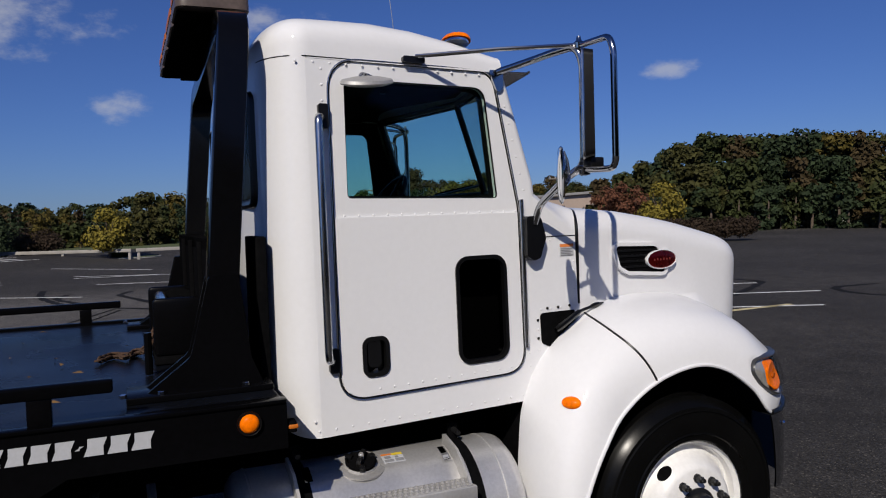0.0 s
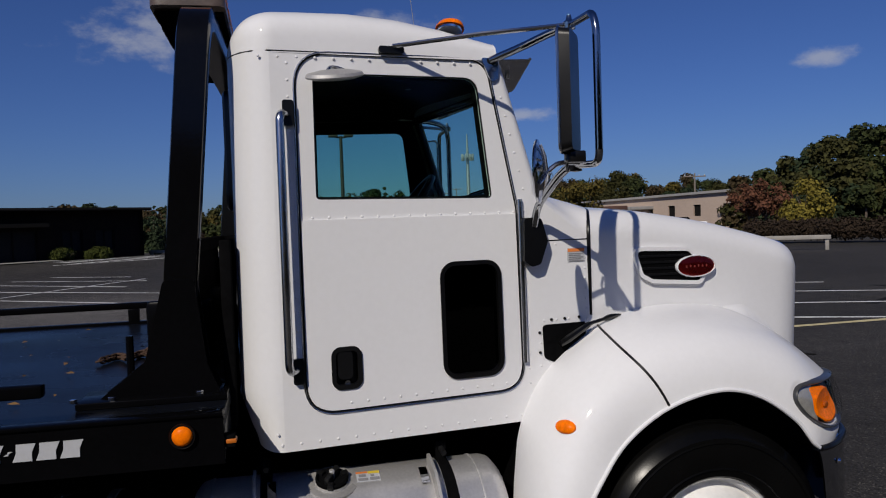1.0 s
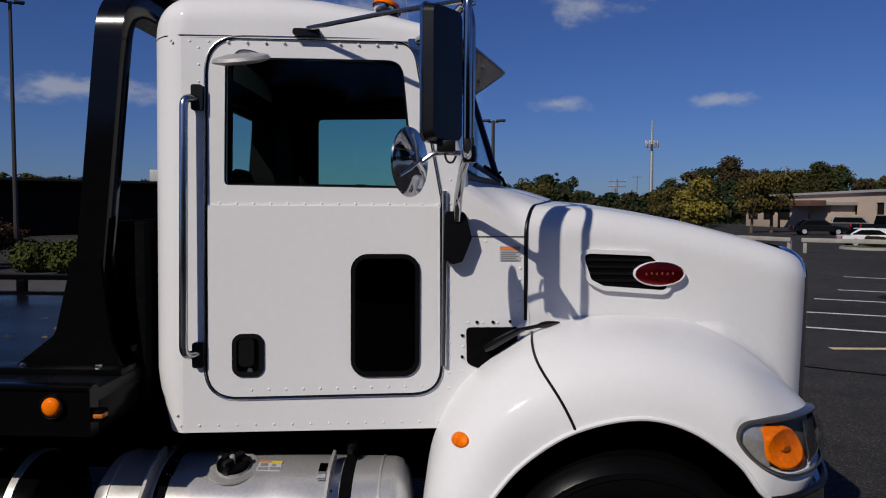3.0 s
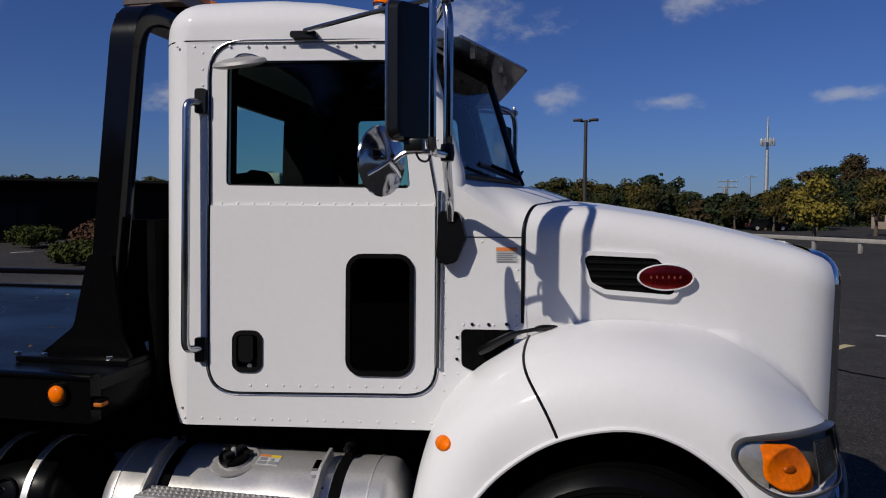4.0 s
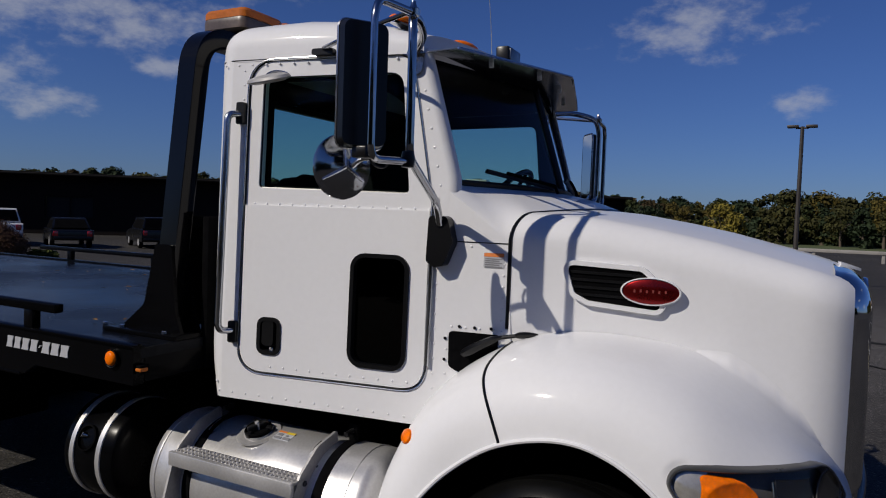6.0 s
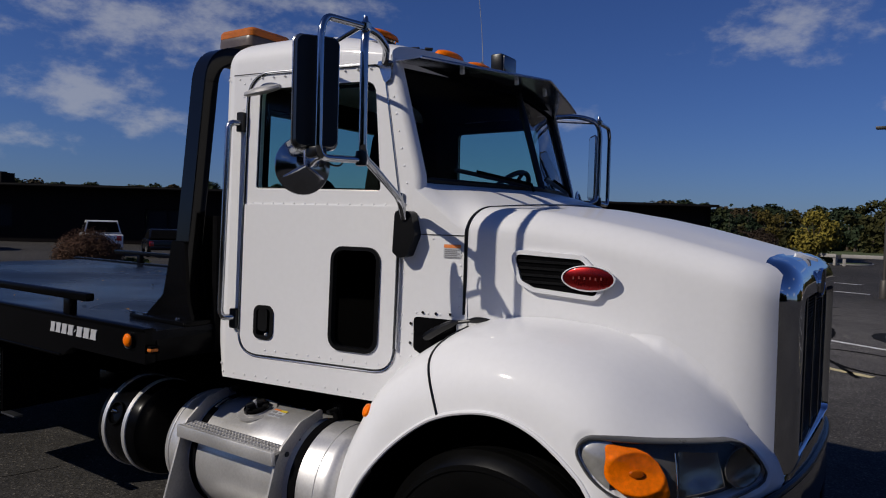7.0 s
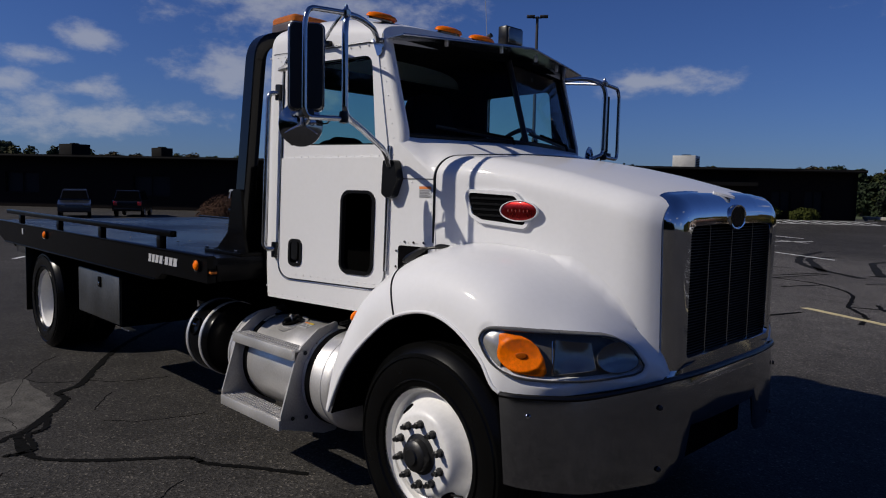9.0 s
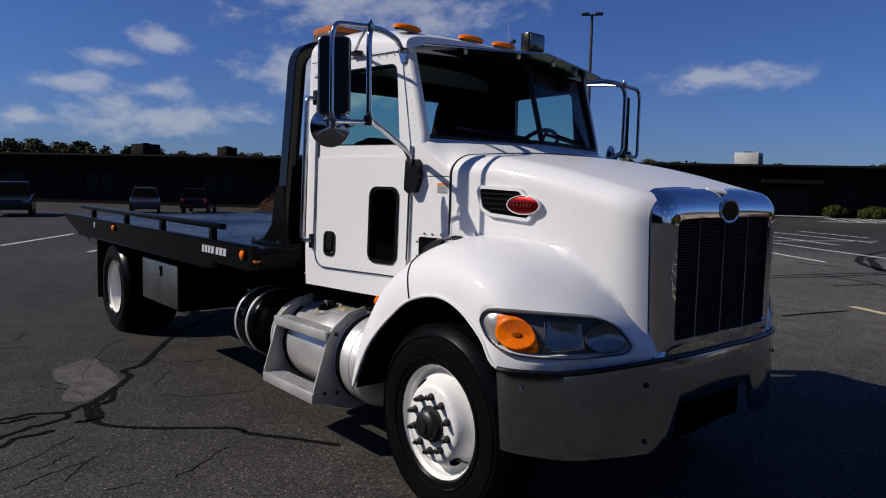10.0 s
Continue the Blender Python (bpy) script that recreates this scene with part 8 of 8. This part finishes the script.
def woods():
    rn = random.Random(21)
    tints = {"green": L_GREEN, "olive": L_OLIVE, "gold": L_GOLD, "pine": L_PINE, "brown": L_BROWN}
    blobs = {k: [] for k in tints}
    stems = bmesh.new()
    for depth, f in ((1.15, 0.97), (1.0, 1.0), (0.93, 0.66), (0.88, 0.30)):
        yaw = -63.0
        while yaw < 86:
            wide = rn.uniform(1.1, 2.5) * (0.7 if f < 0.7 else 1.0)
            base = (96 if yaw > -18 else 138 if yaw > -33 else 74) * depth * rn.uniform(0.97, 1.04)
            mid = yaw + wide / 2
            h = 1.9 + base * math.tan(radians(interp(mid, SKYLINE) * f * (rn.uniform(0.86, 1.04) if mid > -33 else rn.uniform(0.94, 1.02))))
            x, y = polar(mid, base, WOOD_EYE)
            w = max(base * math.tan(radians(wide)) * 0.62, h * 0.28)
            hue = rn.choices(("green", "pine", "olive", "gold", "brown"), (3, 3, 3, 1.0 if -33 < yaw < 12 else 0.3, 1.6) if f > 0.7 else (3, 5, 2, 0.2, 1))[0]
            low = 0.0
            for _ in range(20):
                t = rn.random() ** 0.9
                z = low + (h - low) * t
                reach = w * math.sqrt(max(0.05, 1 - (max(0.0, t - 0.35) / 0.65) ** 2))
                a, rr = rn.uniform(0, 6.28), reach * rn.random() ** 0.5
                r = rn.uniform(0.45, 0.85) * min(w, h * 0.4) * 0.62
                blobs[hue].append((x + rr * math.cos(a), y + rr * math.sin(a) * 0.8, min(z, h - r * 0.8), r))
            tube(stems, [(x, y, 0), (x + 0.1, y, h * 0.7)], [0.16, 0.05], 5)
            yaw += wide * rn.uniform(0.75, 1.0)
    # behind the walk an unseen, nearer belt of trees is added to darken reflections
    for row, y0, h0 in ((0, -29.0, 8.5), (1, -33.0, 11.0)):
        x = -36.0 + 2.0 * row
        while x < 62:
            h = h0 * rn.uniform(0.8, 1.15)
            w = rn.uniform(2.0, 3.0)
            y = y0 - max(0.0, -x - 10) * 0.25 + rn.uniform(-1.2, 1.2)
            hue = rn.choices(("green", "pine", "olive"), (4, 4, 2))[0]
            for _ in range(22):
                t = rn.random()
                r = rn.uniform(0.8, 1.5)
                a, rr = rn.uniform(0, 6.28), w * math.sqrt(max(0.08, 1 - (max(0.0, t - 0.35) / 0.65) ** 2)) * rn.random() ** 0.5
                blobs[hue].append((x + rr * math.cos(a), y + rr * math.sin(a), max(r * 0.7, h * t - r * 0.4), r))
            tube(stems, [(x, y, 0), (x + 0.1, y, h * 0.7)], [0.16, 0.05], 5)
            x += rn.uniform(2.2, 3.2)
    w = tagged(part("far_woods", stems, M_BARK), "woods in early autumn, green to golden, beyond the lot, with an unseen belt added behind the walk", "woods", kind="stuff")
    for k, mt in tints.items():
        verts, faces = leaf_cloud(blobs[k], 72 * len(blobs[k]), 0.26, 5, 0.85)
        tagged(crown_part(k + "_foliage", verts, faces, mt, w), kind="stuff")


woods()
rn = random.Random(23)
for k, yaw, d, deg in (
    (3, -37.6, 55, 2.9), (4, -35.0, 58, 2.7), (4, -33.9, 60, 2.4), (3, 5.3, 48, 2.2), (5, 11.6, 62, 2.0), (5, 10.4, 64, 1.8), (3, -17.2, 62, 3.2), (5, -6.0, 85, 3.0), (2, -4.2, 82, 2.5), (1, -5.2, 80, 2.5), (2, 2.0, 90, 1.8),
    (1, -1.6, 84, 1.9), (2, -20.7, 70, 3.1), (2, -22.0, 72, 3.3), (0, -25.8, 135, 3.2), (6, -30.0, 135, 2.9), (5, 10.6, 80, 2.0), (5, 16.0, 88, 2.2), (1, -11.2, 84, 1.7), (2, -13.8, 80, 2.1), (2, 9.0, 74, 1.7),
):
    plant(k, *polar(yaw, d, WOOD_EYE if yaw > -15 else (-1.7, -3.86)), 1.9 + d * math.tan(radians(deg)), rn.uniform(0, 6.28))


def shrub(x, y, w, hgt, material, seed, text):
    rn2 = random.Random(seed)
    s = thing("shrub", text, "shrub", "shrubs round the lot")
    blobs = [(rn2.uniform(-0.3, 0.3) * w, rn2.uniform(-0.3, 0.3) * w, hgt * rn2.uniform(0.35, 0.6), min(w * 0.28, hgt * 0.45)) for _ in range(9)]
    size = 0.075
    if "rounded shrub on" in text:
        blobs = [(0, 0, hgt * 0.42, w * 0.46)] + [(math.cos(a) * w * 0.24, math.sin(a) * w * 0.24, hgt * 0.45, w * 0.26) for a in (0.3, 1.6, 2.7, 3.9, 5.2)] + [(0.1, 0, hgt * 0.66, w * 0.26)]
        size = 0.026
    verts, faces = leaf_cloud(blobs, 3600 if size > 0.05 else 38000, size, seed, 0.9)
    bm = bmesh.new()
    for k in range(5):
        a = rn2.uniform(0, 6.28)
        tube(bm, [(0, 0, 0), (math.cos(a) * w * 0.2, math.sin(a) * w * 0.2, hgt * 0.5)], 0.02, 5)
    part("stems", bm, M_BARK, s)
    crown_part("foliage", verts, faces, material, s)
    s.location = (x, y, 0.34 if y > 36 and x < -10 else 0.0 if -18 < x < -10 else 0.12)
    return s


for k, (x, y, w, hgt, mt, txt) in enumerate((
    (-18.0, 7.0, 1.9, 1.30, L_RUST, "rust-brown rounded shrub on a planting island"), (-18.0, 8.35, 1.1, 0.5, L_SHRUB, "low green shrub on a planting island"), (-18.2, 5.7, 1.2, 0.45, L_SHRUB, "low green shrub on a planting island"),
    (-15.6, 41.9, 2.4, 0.95, L_SHRUB, "yellow-green rounded shrub beside the building"), (-13.9, 43.2, 2.2, 0.85, L_SHRUB, "yellow-green rounded shrub beside the building"), (-19.9, 38.5, 2.0, 0.95, L_SHRUB, "yellow-green rounded shrub beside the building"), (-20.9, 37.6, 1.6, 0.9, L_SHRUB, "yellow-green rounded shrub beside the building"),
    (-11.2, 17.0, 1.7, 0.95, L_SHRUB, "yellow-green shrub on a lot island"), (-12.6, 16.9, 1.9, 1.05, L_SHRUB, "yellow-green shrub on a lot island"), (-14.0, 17.1, 1.7, 1.0, L_SHRUB, "yellow-green shrub on a lot island"), (-16.7, 17.7, 1.6, 0.9, L_SHRUB, "yellow-green shrub on a lot island"), (-17.8, 18.3, 1.5, 0.85, L_SHRUB, "yellow-green shrub on a lot island"), (-17.2, 19.3, 2.0, 1.9, L_RUST, "rust-brown bush on a lot island"),
    (-9.8, 48.5, 3.2, 2.2, L_HEDGE, "dark brown bush at the building's corner"),
    (-27.8, 22.6, 2.6, 1.1, L_SHRUB, "green shrub before the brick wall"), (-26.0, 26.0, 2.6, 1.1, L_SHRUB, "green shrub before the brick wall"), (-24.0, 29.6, 2.4, 1.0, L_SHRUB, "green shrub before the brick wall"),
    (-4.9, 44.6, 1.2, 0.5, L_SHRUB, "low green shrub on an island"), (19.0, 34.0, 1.6, 0.6, L_HEDGE, "low brown shrub on an island"),
)):
    shrub(x, y, w, hgt, mt, 40 + k, txt)
for k in range(9):
    x, y = 24.6 + 0.62 * k, 33.9 - 0.55 * k
    shrub(x, y, 2.0, 1.45, L_HEDGE, 70 + k, "dark red-brown clipped hedge plant")

# dry leaves blown onto the deck
bm = bmesh.new()
rn = random.Random(77)
for _ in range(34):
    x, y = rn.uniform(-5.5, -2.3), rn.uniform(-1.25, 1.2)
    m = Matrix.Translation((x, y, DECK + 0.012)) @ Matrix.Rotation(rn.uniform(0, 6.28), 4, "Z") @ Matrix.Rotation(rn.uniform(-0.4, 0.4), 4, "X")
    L = rn.uniform(0.014, 0.030)
    vs = [bm.verts.new(m @ Vector(p)) for p in ((-L, 0, 0), (0, L * 0.4, 0.006), (L, 0, 0.002), (0, -L * 0.4, 0.005))]
    bm.faces.new(vs)
tagged(part("dry_leaves", bm, leaf("dead_leaf", (0.20, 0.11, 0.04))), "dry brown leaves scattered on the deck", "leaves", kind="stuff")
